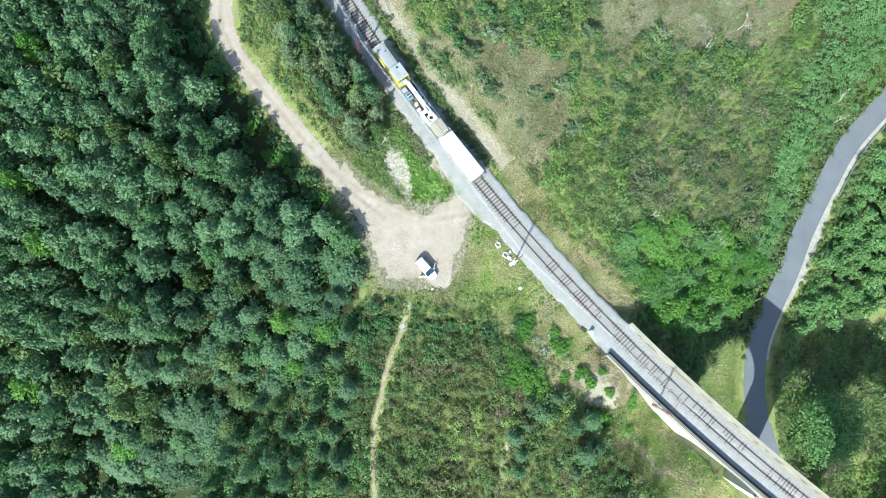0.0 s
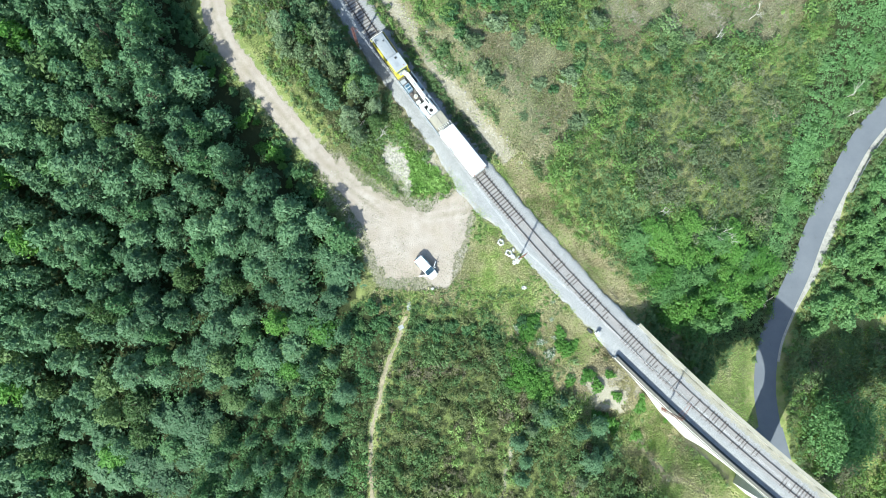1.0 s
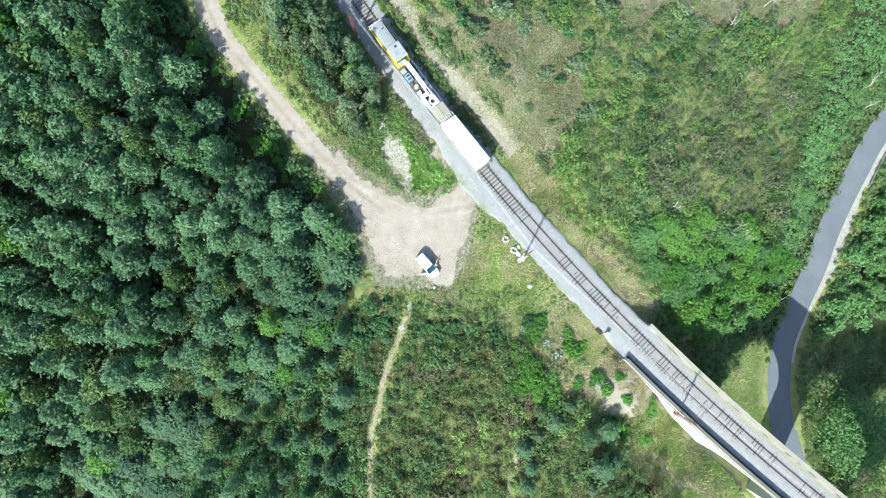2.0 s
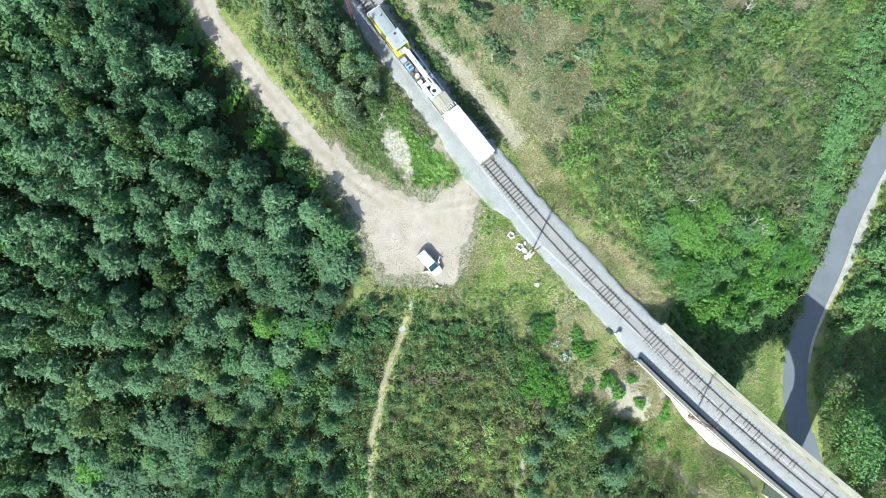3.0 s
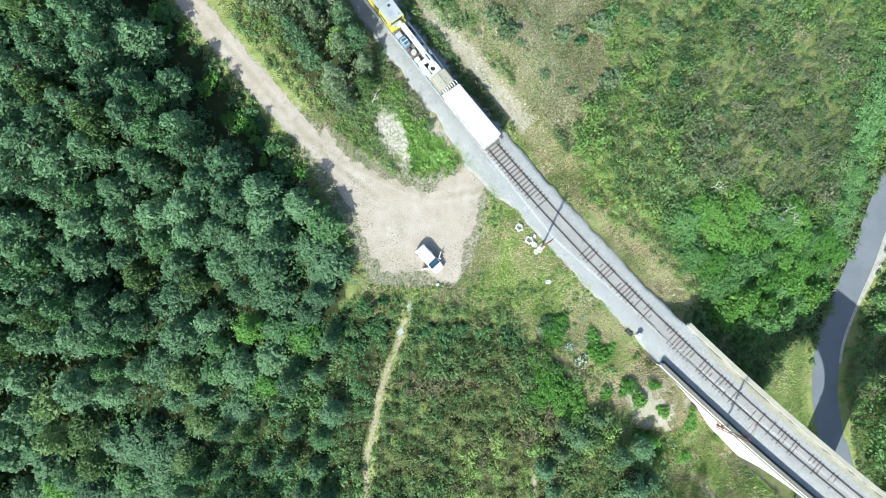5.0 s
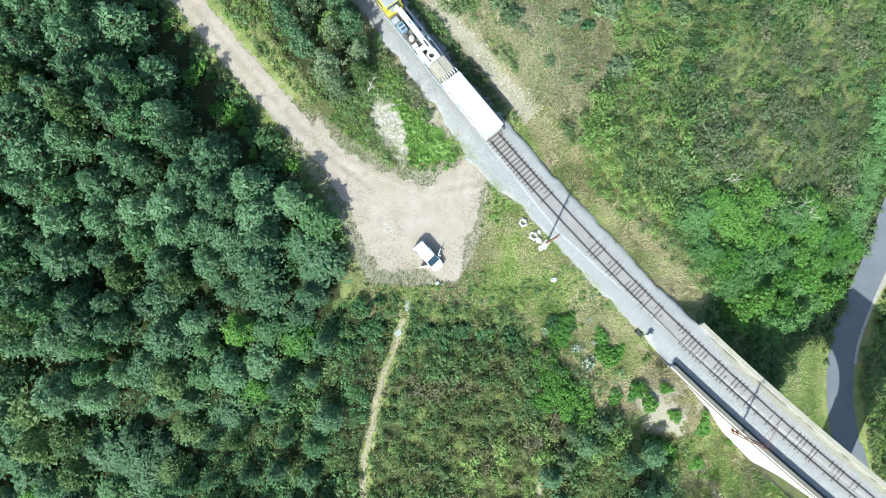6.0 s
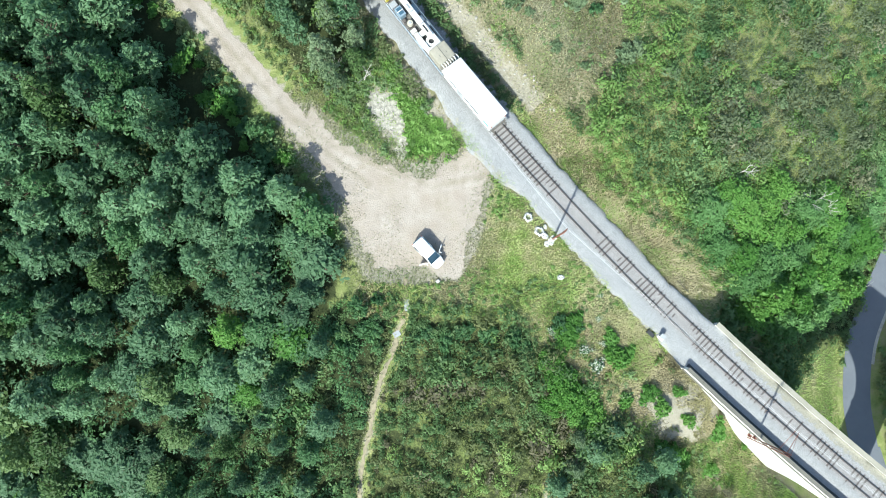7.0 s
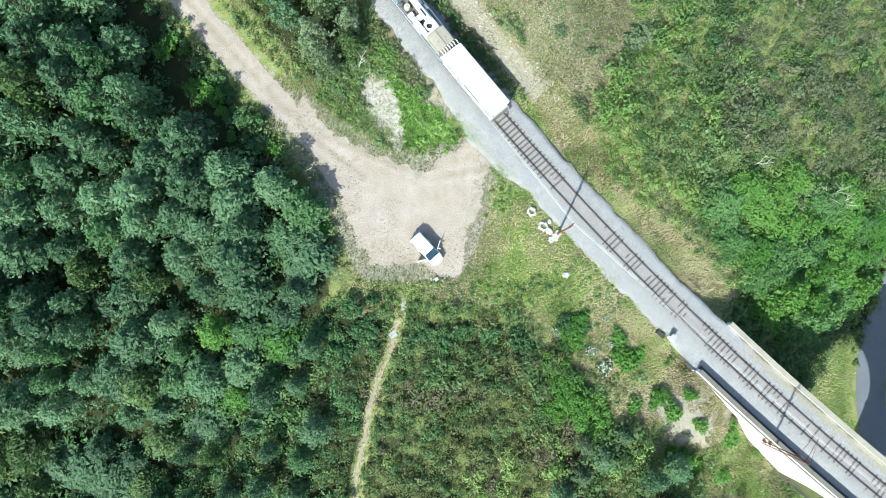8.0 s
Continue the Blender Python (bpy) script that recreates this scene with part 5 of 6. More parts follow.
grass("rubble_tufts", RUBBLE, 0.33, 0.3, rng, "grass tufts in the pale stony patch", lambda x, y: fbm(x, y, 1.6, 169) > 0.05, tint=(-0.2, 0.4))
thicket("clearing_herbs", CLEARING, 0.6, 0.42, 45, 0.13, mixed((0.2, 0.1, 0.0, 0.7), 107, 3.0), rng, "low leafy weeds among the grass", lambda x, y: (fbm(x, y, 5, 109) > 0.0) & (inside(x, y, BARE_SLOPE) < 1), height=0.7)
grass("herb_blades", HERBS, 0.13, 0.5, rng, "tall bright green reeds and weeds", lambda x, y: (inside(x, y, HERBS) + 1.2 * fbm(x, y, 2.2, 123) > 0.5) & (rail_sv(x, y)[1] < -5.3 + 0.9 * fbm(x, y, 1.2, 183)), tint=(-0.3, 0.3), mat=M_HERB, broad=1.3)
NORTH_VERGE = [tuple(map(float, rail_xy(s, v))) for s, v in ((-8, 4.0), (2, 2.9), (12, 2.8), (22, 2.8), (27.5, 3.4), (28, 6.5), (25, 9.0), (14, 8.4), (6, 7.6), (0, 8.6), (-8, 8.0))]
grass("verge_grass", NORTH_VERGE, 0.19, 0.6, rng, "tall straw-coloured grass on the railway bank", tint=(-0.2, 0.4), mat=M_STRAW)
grass("verge_green", NORTH_VERGE, 0.25, 0.5, rng, "tall green grass on the railway bank", lambda x, y: fbm(x, y, 2.6, 221) > -0.3, tint=(-0.2, 0.4))
grass("hill_grass", HILL, 0.3, 0.36, rng, "dry hillside grass between the bushes", lambda x, y: (tan_at(x, y) < 0.4) & (inside(x, y, GREEN_BANK) < 1), tint=(-0.3, 0.5), broad=1.0, mat=M_VERGE)
KNOLL = [tuple(map(float, rail_xy(s, v))) for s, v in ((-34, 8), (-10, 7), (2, 9), (2, 16), (-8, 24), (-34, 24))]
grass("knoll_grass", KNOLL, 0.24, 0.24, rng, "sparse grey-tan grass on the dry knoll", lambda x, y: fbm(x, y, 3, 163) > -0.35, tint=(-0.3, 0.5), mat=M_TAN)
grass("tan_grass", HILL, 0.2, 0.3, rng, "dry grey-tan grass in open patches of the hill", lambda x, y: (tan_at(x, y) > -0.6) & (fbm(x, y, 3, 205) < 0.25), tint=(-0.3, 0.5), mat=M_TAN)
grass("tan_russet", HILL, 0.3, 0.28, rng, "brown withered grass in open patches of the hill", lambda x, y: (tan_at(x, y) > -1.5) & (fbm(x, y, 3.4, 207) > 0.2), tint=(-0.3, 0.5), mat=M_RUSSET)
grass("tan_green", HILL, 0.3, 0.3, rng, "green grass in open patches of the hill", lambda x, y: (tan_at(x, y) > -1.5) & (fbm(x, y, 3.0, 205) > 0.1), tint=(-0.3, 0.5), mat=M_VERGE)
thicket("meadow_weeds", HILL, 0.8, 0.5, 40, 0.12, mixed((0.5, 0.2, 0.2, 0.1), 209, 3.0), rng, "low green weeds in the open hillside grass", lambda x, y: (tan_at(x, y) > -0.6) & (fbm(x, y, 3.2, 211) > 0.1), height=0.5)
grass("knoll_green", KNOLL, 0.34, 0.26, rng, "olive grass on the dry knoll", lambda x, y: fbm(x, y, 4, 165) + 0.06 * (rail_sv(x, y)[1] - 13) > -0.05, tint=(-0.3, 0.3))
TRACK_VERGE = [(-36.5, 58), (-35.5, 48), (-29.0, 39.5), (-21.0, 29.6), (-13.5, 22.5), (-8, 18.6), (-6, 17.5), (-8.6, 22.2), (-11, 27), (-14.6, 31), (-20, 38.6), (-25.6, 48.5), (-30, 58)]
grass("track_verge_grass", TRACK_VERGE, 0.27, 0.36, rng, "green grass strip beside the dirt track", tint=(-0.6, 0.2), mat=M_VERGE)
thicket("track_weeds", TRACK_VERGE, 0.7, 0.6, 55, 0.13, mixed((0.5, 0.15, 0.0, 0.35), 149, 3.0), rng, "green weeds between dirt track and trees", lambda x, y: (fbm(x, y, 4, 151) > -0.15) & (dirt_mask(x, y) < -0.7), height=0.7)
for ring in ([(-14.5, 24), (-10.8, 29), (-9.2, 28), (-9.4, 22.8), (-6.6, 17.4), (-9, 18.6)], [(-9.8, 26.5), (-9.8, 32), (-7.2, 32), (-5.6, 27), (-7, 26.2)]):
    thicket("rubble_weeds", ring, 0.55, 0.55, 50, 0.13, mixed((0.5, 0.1, 0.0, 0.4), 159, 3.0), rng, "green weeds round the pale stony patch", height=0.8)
    grass("rubble_grass", ring, 0.22, 0.4, rng, "green grass round the pale stony patch", tint=(-0.4, 0.2))
WOOD_VERGE = [(-43.6, 60), (-42.2, 49.5), (-35.0, 39.6), (-26.8, 29.0), (-19.8, 19.6), (-14.6, 11.0), (-12.2, 4.6), (-15, 4.6), (-18, 11), (-23.5, 20.5), (-30, 30), (-38, 41), (-45, 50)]
grass("wood_verge_grass", WOOD_VERGE, 0.3, 0.36, rng, "green grass under the edge of the wood", tint=(-0.2, 0.5), mat=M_VERGE)
BANK_VERGE = [tuple(map(float, rail_xy(s, v))) for s, v in ((-55, 2.3), (-30, 2.2), (-10, 2.6), (-8.5, 3.9), (-30, 4.0), (-55, 4.4))]
grass("bank_green", BANK, 0.4, 0.3, rng, "green grass tufts on the earth bank", lambda x, y: fbm(x, y, 3.5, 181) > 0.1, tint=(-0.3, 0.3))
grass("bank_grass", BANK, 0.24, 0.22, rng, "dry grass tufts on the earth bank", lambda x, y: fbm(x, y, 2.5, 125) > -0.05, tint=(-0.1, 0.5), mat=M_DRY)
thicket("bank_weeds", BANK_VERGE, 0.55, 0.6, 60, 0.13, mixed((0.5, 0.2, 0.05, 0.25), 89), rng, "low green weeds along the foot of the bank")
grass("lot_weeds", LOT, 0.34, 0.16, rng, "sparse weeds growing through the dirt parking area", lambda x, y: fbm(x, y, 2.2, 97) + 0.65 * smooth(2.6, 0.0, inside(x, y, LOT)) + 0.3 * smooth(10, 4, y) > 0.28, tint=(-0.3, 0.4), mat=M_DRY)
grass("meadow_grass", LOW_EAST, 0.5, 0.5, rng, "rough green meadow on the valley side", tint=(-0.5, 0.3), broad=2.2)
SHADE_EDGE = [tuple(map(float, rail_xy(s, v))) for s, v in ((-50, -3.4), (-30, -4.0), (-17, -4.4), (-17, -5.6), (-24, -7.0), (-36, -6.5), (-50, -6))]
thicket("shade_weeds", SHADE_EDGE, 0.7, 0.7, 70, 0.15, mixed((0.6, 0.2, 0.05, 0.15), 111), rng, "shaded weeds between trees and ballast")
UNDER_ARCH = [(46.5, -31), (53, -34), (57, -38), (62, -42), (64, -50), (48, -43), (44, -36)]
grass("arch_grass", UNDER_ARCH, 0.35, 0.45, rng, "rough grass slope beside the arch", broad=1.8)
PATH_RIM = lambda x, y: (np.abs(to_line(x, y, PATH_A)[0]) < 0.95) & (np.abs(to_line(x, y, PATH_A)[0]) > 0.3)
grass("path_grass", [(-16, -42), (-3, -42), (-3, 2), (-16, 2)], 0.38, 0.34, rng, "dull tan grass along the footpath", PATH_RIM, tint=(-0.3, 0.4), mat=M_TAN)
thicket("path_scrub", [(-16, -44), (-3, -44), (-3, 0), (-16, 0)], 0.55, 0.55, 50, 0.14, mixed((0.45, 0.30, 0.15, 0.10), 189, 3.0), rng, "low green scrub close beside the footpath", lambda x, y: (np.abs(to_line(x, y, PATH_A)[0]) > 0.95) & (np.abs(to_line(x, y, PATH_A)[0]) < 2.2), mats=(M_SOUTH, M_HEATH, M_HEATH_BROWN, M_SCRUB_A))
thicket("wood_margin", WOOD_VERGE, 0.95, 0.8, 70, 0.18, mixed((0.55, 0.15, 0.0, 0.3), 113, 4.0), rng, "green weeds and young bushes under the edge of the wood", lambda x, y: (fbm(x, y, 4, 115) > -0.15) & (dirt_mask(x, y) < -0.5))
VALLEY_GRASS = [(66.4, -10), (64.6, -20), (65.2, -29), (57, -33.5), (51.5, -28), (52, -20), (57, -13)]
grass("valley_grass", VALLEY_GRASS, 0.35, 0.4, rng, "sunlit grass slope beside the valley road", tint=(0.1, 0.5))

# ---- masts and wires ----
M_RUST = plain("red_oxide_steel", (0.30, 0.12, 0.09), 0.7, 0.2, 0.2)
M_STEEL = plain("galvanised_steel", (0.48, 0.49, 0.50), 0.45, 0.7)
M_CONCRETE = masonry_material("concrete", (0.56, 0.55, 0.52), (0.36, 0.34, 0.30))
M_DARK = plain("dark_metal", (0.045, 0.048, 0.05), 0.6, 0.3)
M_GLASSY = plain("glazed_insulator", (0.30, 0.16, 0.10), 0.2)


def build_mast(s, v, low, high, reach, label):
    """A lattice mast whose bracket reaches over towards the track."""
    mast = thing("catenary_mast", rail_pose(s, v), label, "mast", "catenary masts")
    for y in (-0.17, 0.17):
        bm = bmesh.new()
        box(bm, (0.14, 0.02, high - low), (0, y, (low + high) / 2))
        for x in (-0.06, 0.06):
            box(bm, (0.016, 0.06, high - low), (x, y - 0.035 * np.sign(y), (low + high) / 2))
        part("upright", bm, M_RUST, mast)
    step, flip = 0.55, 1
    for i in range(int((high - low) / step)):
        z = low + i * step
        for x in (-0.05, 0.05):
            part("lacing_bar", rod_bm((x, -0.17 * flip, z), (x, 0.17 * flip, z + step), 0.018, None, 5), M_RUST, mast)
        flip = -flip
    arm = part("bracket", rod_bm((0, 0.17, high - 1.0), (0, reach, high - 1.9), 0.035), M_RUST, mast)
    part("stay", rod_bm((0, 0.17, high - 0.15), (0, reach * 0.96, high - 1.85), 0.02, None, 6), M_RUST, mast)
    part("registration_arm", rod_bm((0, 0.17, high - 2.9), (0, reach, high - 2.75), 0.025, None, 6), M_RUST, mast)
    for z in (high - 1.06, high - 2.9):
        bm = bmesh.new()
        for k in range(5):
            rod(bm, (0, 0.25 + 0.07 * k, z), (0, 0.28 + 0.07 * k, z), 0.075, 0.05, 10)
        part("insulator", bm, M_GLASSY, mast)
    return mast


MASTS = ((-39.5, -3.45, -0.5, 8.7, 0.8), (5.9, -4.1, -0.5, 8.7, 0.9), (40.4, -4.45, -2.1, 8.7, 3.0), (84.0, -4.45, -2.1, 8.7, 3.0))
for s, v, low, high, reach in MASTS:
    mast = build_mast(s, v, low, high, reach, "red-brown lattice steel catenary mast with a bracket arm")
    if low < -1:
        for z in (-1.9, -0.5):
            part("wall_bracket", box_bm((0.5, 0.36, 0.14), (0, 0.22, z), None, 0.015), M_RUST, mast)
    else:
        part("footing", box_bm((0.75, 0.75, 0.5), (0, 0, -0.42), None, 0.04), M_CONCRETE, mast, "pale concrete footing")


def wire(points, radius, sag):
    """A wire hung in spans through points."""
    data = bpy.data.curves.new("overhead_wire", "CURVE")
    data.dimensions, data.bevel_depth, data.bevel_resolution = "3D", radius, 1
    pts = []
    for a, b in zip(points, points[1:]):
        for k in range(12):
            t = k / 12
            p = Vector(a).lerp(Vector(b), t)
            pts.append((p.x, p.y, p.z - sag * 4 * t * (1 - t)))
    pts.append(points[-1])
    line = data.splines.new("POLY")
    line.points.add(len(pts) - 1)
    for q, p in zip(line.points, pts):
        q.co = (*p, 1)
    data.materials.append(M_WIRE)
    return data


M_WIRE = plain("aluminium_wire", (0.74, 0.75, 0.76), 0.45, 0.0, 0.04)
hang = [(s, v + reach) for s, v, low, high, reach in MASTS]
hang = [(-92.0, -2.3)] + hang + [(128.0, -1.6)]
for z, sag, off in ((6.75, 0.5, -0.14), (5.85, 0.04, 0.06), (5.85, 0.04, 0.20)):
    pts = [(*map(float, rail_xy(s, v + off)), z) for s, v in hang]
    tagged(new("overhead_wire", wire(pts, 0.008, sag)), "thin pale overhead wire slung between the masts", "wire", "overhead wires")

# ---- train ----
M_WHITE = plain("white_paint", (0.80, 0.80, 0.78), 0.45, 0, 0.05)
M_YELLOW = plain("yellow_paint", (0.56, 0.49, 0.07), 0.45, 0, 0.1)
M_GREY = plain("grey_roof_paint", (0.27, 0.29, 0.31), 0.5, 0, 0.08)
M_LIGHT_GREY = plain("light_grey_paint", (0.30, 0.32, 0.34), 0.5, 0, 0.08)
M_KHAKI = plain("khaki_canvas", (0.31, 0.29, 0.235), 0.85, 0, 0.12)
M_CREAM = plain("cream_paint", (0.46, 0.44, 0.36), 0.5, 0, 0.1)
M_BLUE = plain("blue_grey_paint", (0.20, 0.27, 0.33), 0.5, 0, 0.1)
# the glass has the sky's reflection put into its base colour as blue
M_GLASS = plain("sky_reflection_glass", (0.05, 0.10, 0.145), 0.05, 0, 0.02, 1.0, 0.8)
M_FRAME = plain("dirty_frame", (0.12, 0.11, 0.10), 0.75, 0.1, 0.2)
M_RUBBER = plain("rubber", (0.025, 0.025, 0.027), 0.85)
M_TEAL = plain("teal_panel", (0.10, 0.36, 0.36), 0.5)


def running_gear(car, half, width=2.5, axles=None):
    """Underframe, wheelsets and buffers."""
    part("underframe", box_bm((2 * half, 1.9, 0.32), (0, 0, 0.95), None, 0.02), M_FRAME, car)
    for y in (-width / 2 + 0.08, width / 2 - 0.08):
        part("sole_bar", box_bm((2 * half, 0.12, 0.34), (0, y, 0.95), None, 0.015), M_FRAME, car)
    for x in axles or (-half * 0.6, half * 0.6):
        bm = bmesh.new()
        rod(bm, (x, -0.95, 0.46), (x, 0.95, 0.46), 0.08)
        axle = part("axle", bm, M_FRAME, car)
        for y in (-0.76, 0.76):
            bm = bmesh.new()
            rod(bm, (x, y - 0.065, 0.46), (x, y + 0.065, 0.46), 0.46, None, 24)
            rod(bm, (x, y - (0.085 if y < 0 else -0.05), 0.46), (x, y + (0.085 if y > 0 else -0.05), 0.46), 0.49, None, 24)
            part("wheel", bm, M_RAIL, axle)
    for x in (-half, half):
        for y in (-0.87, 0.87):
            bm = bmesh.new()
            out = 0.5 if x > 0 else -0.5
            rod(bm, (x, y, 1.05), (x + out * 0.8, y, 1.05), 0.09)
            rod(bm, (x + out * 0.8, y, 1.05), (x + out, y, 1.05), 0.21, 0.2, 16)
            part("buffer", bm, M_FRAME, car)


def rounded_roof(length, width, z0, z1, rise=0.22, n=10):
    """A body with vertical sides and an arched roof, closed at the ends."""
    bm = bmesh.new()
    ring = [(-width / 2, z0), (-width / 2, z1 - rise)]
    ring += [(width / 2 * math.sin(a) * 1.0, z1 - rise + rise * math.cos(a)) for a in np.linspace(-math.pi / 2 * 0.92, math.pi / 2 * 0.92, n)]
    ring += [(width / 2, z1 - rise), (width / 2, z0)]
    rows = [[bm.verts.new((x, y, z)) for y, z in ring] for x in (-length / 2, length / 2)]
    for i in range(len(ring)):
        j = (i + 1) % len(ring)
        bm.faces.new((rows[0][i], rows[0][j], rows[1][j], rows[1][i]))
    bm.faces.new(rows[0][::-1])
    bm.faces.new(rows[1])
    bmesh.ops.recalc_face_normals(bm, faces=bm.faces)
    return bm


# white covered wagon
RAIL_TOP = 0.175
wagon = thing("covered_wagon", rail_pose(-13.85, 0, RAIL_TOP), "white-roofed covered wagon standing on the railway track", "wagon", "vehicles of the works train")
running_gear(wagon, 4.55, 2.6)
part("body", box_bm((8.9, 2.66, 2.1), (0, 0, 2.17), None, 0.05), M_WHITE, wagon)
part("roof", rounded_roof(9.0, 2.8, 3.2, 3.62, 0.3), M_WHITE, wagon, "plain white arched roof")
for x0, x1 in ((-3.6, -2.1), (-0.6, 2.2)):
    for y in (-1.345, 1.345):
        part("window", box_bm((x1 - x0, 0.04, 0.62), ((x0 + x1) / 2, y, 2.72), None, 0.01), M_GLASS, wagon, "dark side window")
for y in (-1.345, 1.345):
    part("door_panel", box_bm((1.2, 0.05, 1.9), (-1.35, y, 2.15), None, 0.015), M_LIGHT_GREY, wagon)
part("side_panel", box_bm((1.0, 0.04, 0.55), (3.7, -1.35, 2.5), None, 0.01), M_TEAL, wagon, "teal side panel")
for y in (-1.1, 1.1):
    part("end_lamp", rod_bm((4.45, y, 2.6), (4.56, y, 2.6), 0.11, 0.09, 12), M_RUST, wagon)
for y in (-1.2, -0.4, 0.4, 1.2):
    part("end_rail_post", rod_bm((4.62, y, 1.1), (4.62, y, 2.0), 0.022, None, 6), M_STEEL, wagon)
part("end_rail", rod_bm((4.62, -1.2, 2.0), (4.62, 1.2, 2.0), 0.022, None, 6), M_STEEL, wagon)
part("end_step", box_bm((0.34, 2.3, 0.06), (4.62, 0, 1.1), None, 0.01), M_FRAME, wagon)

# crane wagon
def annulus(r_in, r_out, z0, z1, at, sides=28):
    """A thick ring."""
    bm, rows = bmesh.new(), []
    for k in range(sides):
        c, q = math.cos(2 * math.pi * k / sides), math.sin(2 * math.pi * k / sides)
        rows.append([bm.verts.new((at[0] + r * c, at[1] + r * q, z)) for r, z in ((r_in, z0), (r_out, z0), (r_out, z1), (r_in, z1))])
    for k in range(sides):
        p, q = rows[k], rows[(k + 1) % sides]
        for j in range(4):
            bm.faces.new((p[j], p[(j + 1) % 4], q[(j + 1) % 4], q[j]))
    bmesh.ops.recalc_face_normals(bm, faces=bm.faces)
    return bm


def rib(points, radius, mat, parent, name):
    """A bent tube through points."""
    data = bpy.data.curves.new(name, "CURVE")
    data.dimensions, data.bevel_depth, data.bevel_resolution = "3D", radius, 2
    line = data.splines.new("BEZIER")
    line.bezier_points.add(len(points) - 1)
    for q, p in zip(line.bezier_points, points):
        q.co = p
        q.handle_left_type = q.handle_right_type = "AUTO"
    data.materials.append(mat)
    ob = new(name, data)
    ob.parent = parent
    return ob


M_MACHINE = plain("machine_white", (0.64, 0.64, 0.61), 0.5, 0, 0.12, 2.0)
M_DECK = plain("worn_grey_deck", (0.21, 0.20, 0.185), 0.8, 0.1, 0.25)
crane = thing("crane_wagon", rail_pose(-24.4, 0, RAIL_TOP), "flat works wagon carrying a white crane boom and machinery", "wagon", "vehicles of the works train")
running_gear(crane, 5.85, 2.7, (-4.4, -2.9, 2.9, 4.4))
part("deck", box_bm((11.7, 2.65, 0.14), (0, 0, 1.2), None, 0.02), M_DECK, crane)
for y in (-1.33, 1.33):
    part("deck_edge", box_bm((11.7, 0.10, 0.26), (0, y, 1.28), None, 0.02), M_BLUE if y < 0 else M_LIGHT_GREY, crane)
for k in range(9):
    part("deck_plank", box_bm((0.9, 1.1, 0.05), (-5.3 + 1.02 * k, -0.75, 1.295), None, 0.01), M_SLEEPER if k % 3 else M_FRAME, crane)
part("slew_base", rod_bm((1.2, 0.0, 1.27), (1.2, 0.0, 1.65), 1.0, 0.9, 24), M_DARK, crane)
part("slew_ring", annulus(0.36, 0.7, 1.7, 2.05, (1.7, 0.1)), M_MACHINE, crane, "white ring round a dark opening")
for y, broad in ((-0.9, 0.56), (0.75, 0.4)):
    part("turret_cheek", box_bm((3.0, broad, 0.75), (1.3, y, 1.95), None, 0.10), M_MACHINE, crane)
part("turret_nose", box_bm((0.7, 1.9, 0.5), (0.2, -0.1, 1.9), None, 0.12), M_MACHINE, crane)
part("turret_back", box_bm((0.45, 1.9, 0.8), (2.6, -0.1, 1.95), None, 0.10), M_MACHINE, crane)
part("ballast_plate", box_bm((1.5, 0.7, 0.35), (1.0, -0.95, 1.5), None, 0.05), M_LIGHT_GREY, crane)
boom = part("boom", box_bm((7.0, 0.7, 0.5), (-2.2, 0.35, 2.5), Matrix.Rotation(radians(2), 4, "Y"), 0.05), M_MACHINE, crane, "long white crane boom")
part("inner_boom", box_bm((1.6, 0.38, 0.34), (-5.6, 0.35, 2.5), None, 0.04), M_CREAM, boom)
part("boom_head", box_bm((0.5, 0.85, 0.5), (-6.0, 0.3, 2.2), None, 0.06), M_MACHINE, boom)
part("boom_slot", box_bm((1.1, 0.2, 0.03), (0.2, 0.35, 2.70), Matrix.Rotation(radians(2), 4, "Y"), 0.01), M_DARK, boom)
part("boom_slot", box_bm((0.7, 0.2, 0.03), (-3.3, 0.35, 2.865), Matrix.Rotation(radians(2), 4, "Y"), 0.01), M_GREY, boom)
for x in (-4.6, -2.6, -0.6):
    part("boom_collar", box_bm((0.14, 0.68, 0.62), (x, 0.35, 2.5 - 0.035 * (x + 2.2)), Matrix.Rotation(radians(2), 4, "Y"), 0.02), M_LIGHT_GREY, boom)
part("boom_ram", rod_bm((-3.4, 0.35, 2.05), (-0.2, 0.3, 1.75), 0.12, 0.12, 12), M_STEEL, boom)
for y in (0.02, 0.68):
    part("boom_pipe", rod_bm((-5.2, y, 2.62), (0.6, y, 2.42), 0.03, 0.03, 6), M_DARK, boom)
drum = part("winch_drum", rod_bm((-1.75, -0.6, 1.7), (-1.75, -0.6, 2.2), 0.38, 0.34, 22), M_CREAM, crane, "round cream winch drum")
part("drum_cap", rod_bm((-1.75, -0.6, 2.2), (-1.75, -0.6, 2.27), 0.2, 0.16, 16), M_LIGHT_GREY, drum)
part("drum_stand", box_bm((0.8, 0.8, 0.42), (-1.75, -0.6, 1.5), None, 0.04), M_FRAME, crane)
opcab = part("operator_cab", box_bm((1.35, 0.9, 1.15), (-3.6, -0.75, 1.9), None, 0.08), M_BLUE, crane, "blue-grey operator's cab")
part("cab_window", box_bm((0.95, 0.62, 0.04), (-3.6, -0.75, 2.49), None, 0.01), M_GLASS, opcab)
part("cab_frame", box_bm((0.08, 0.9, 0.06), (-3.6, -0.75, 2.52), None, 0.01), M_MACHINE, opcab)
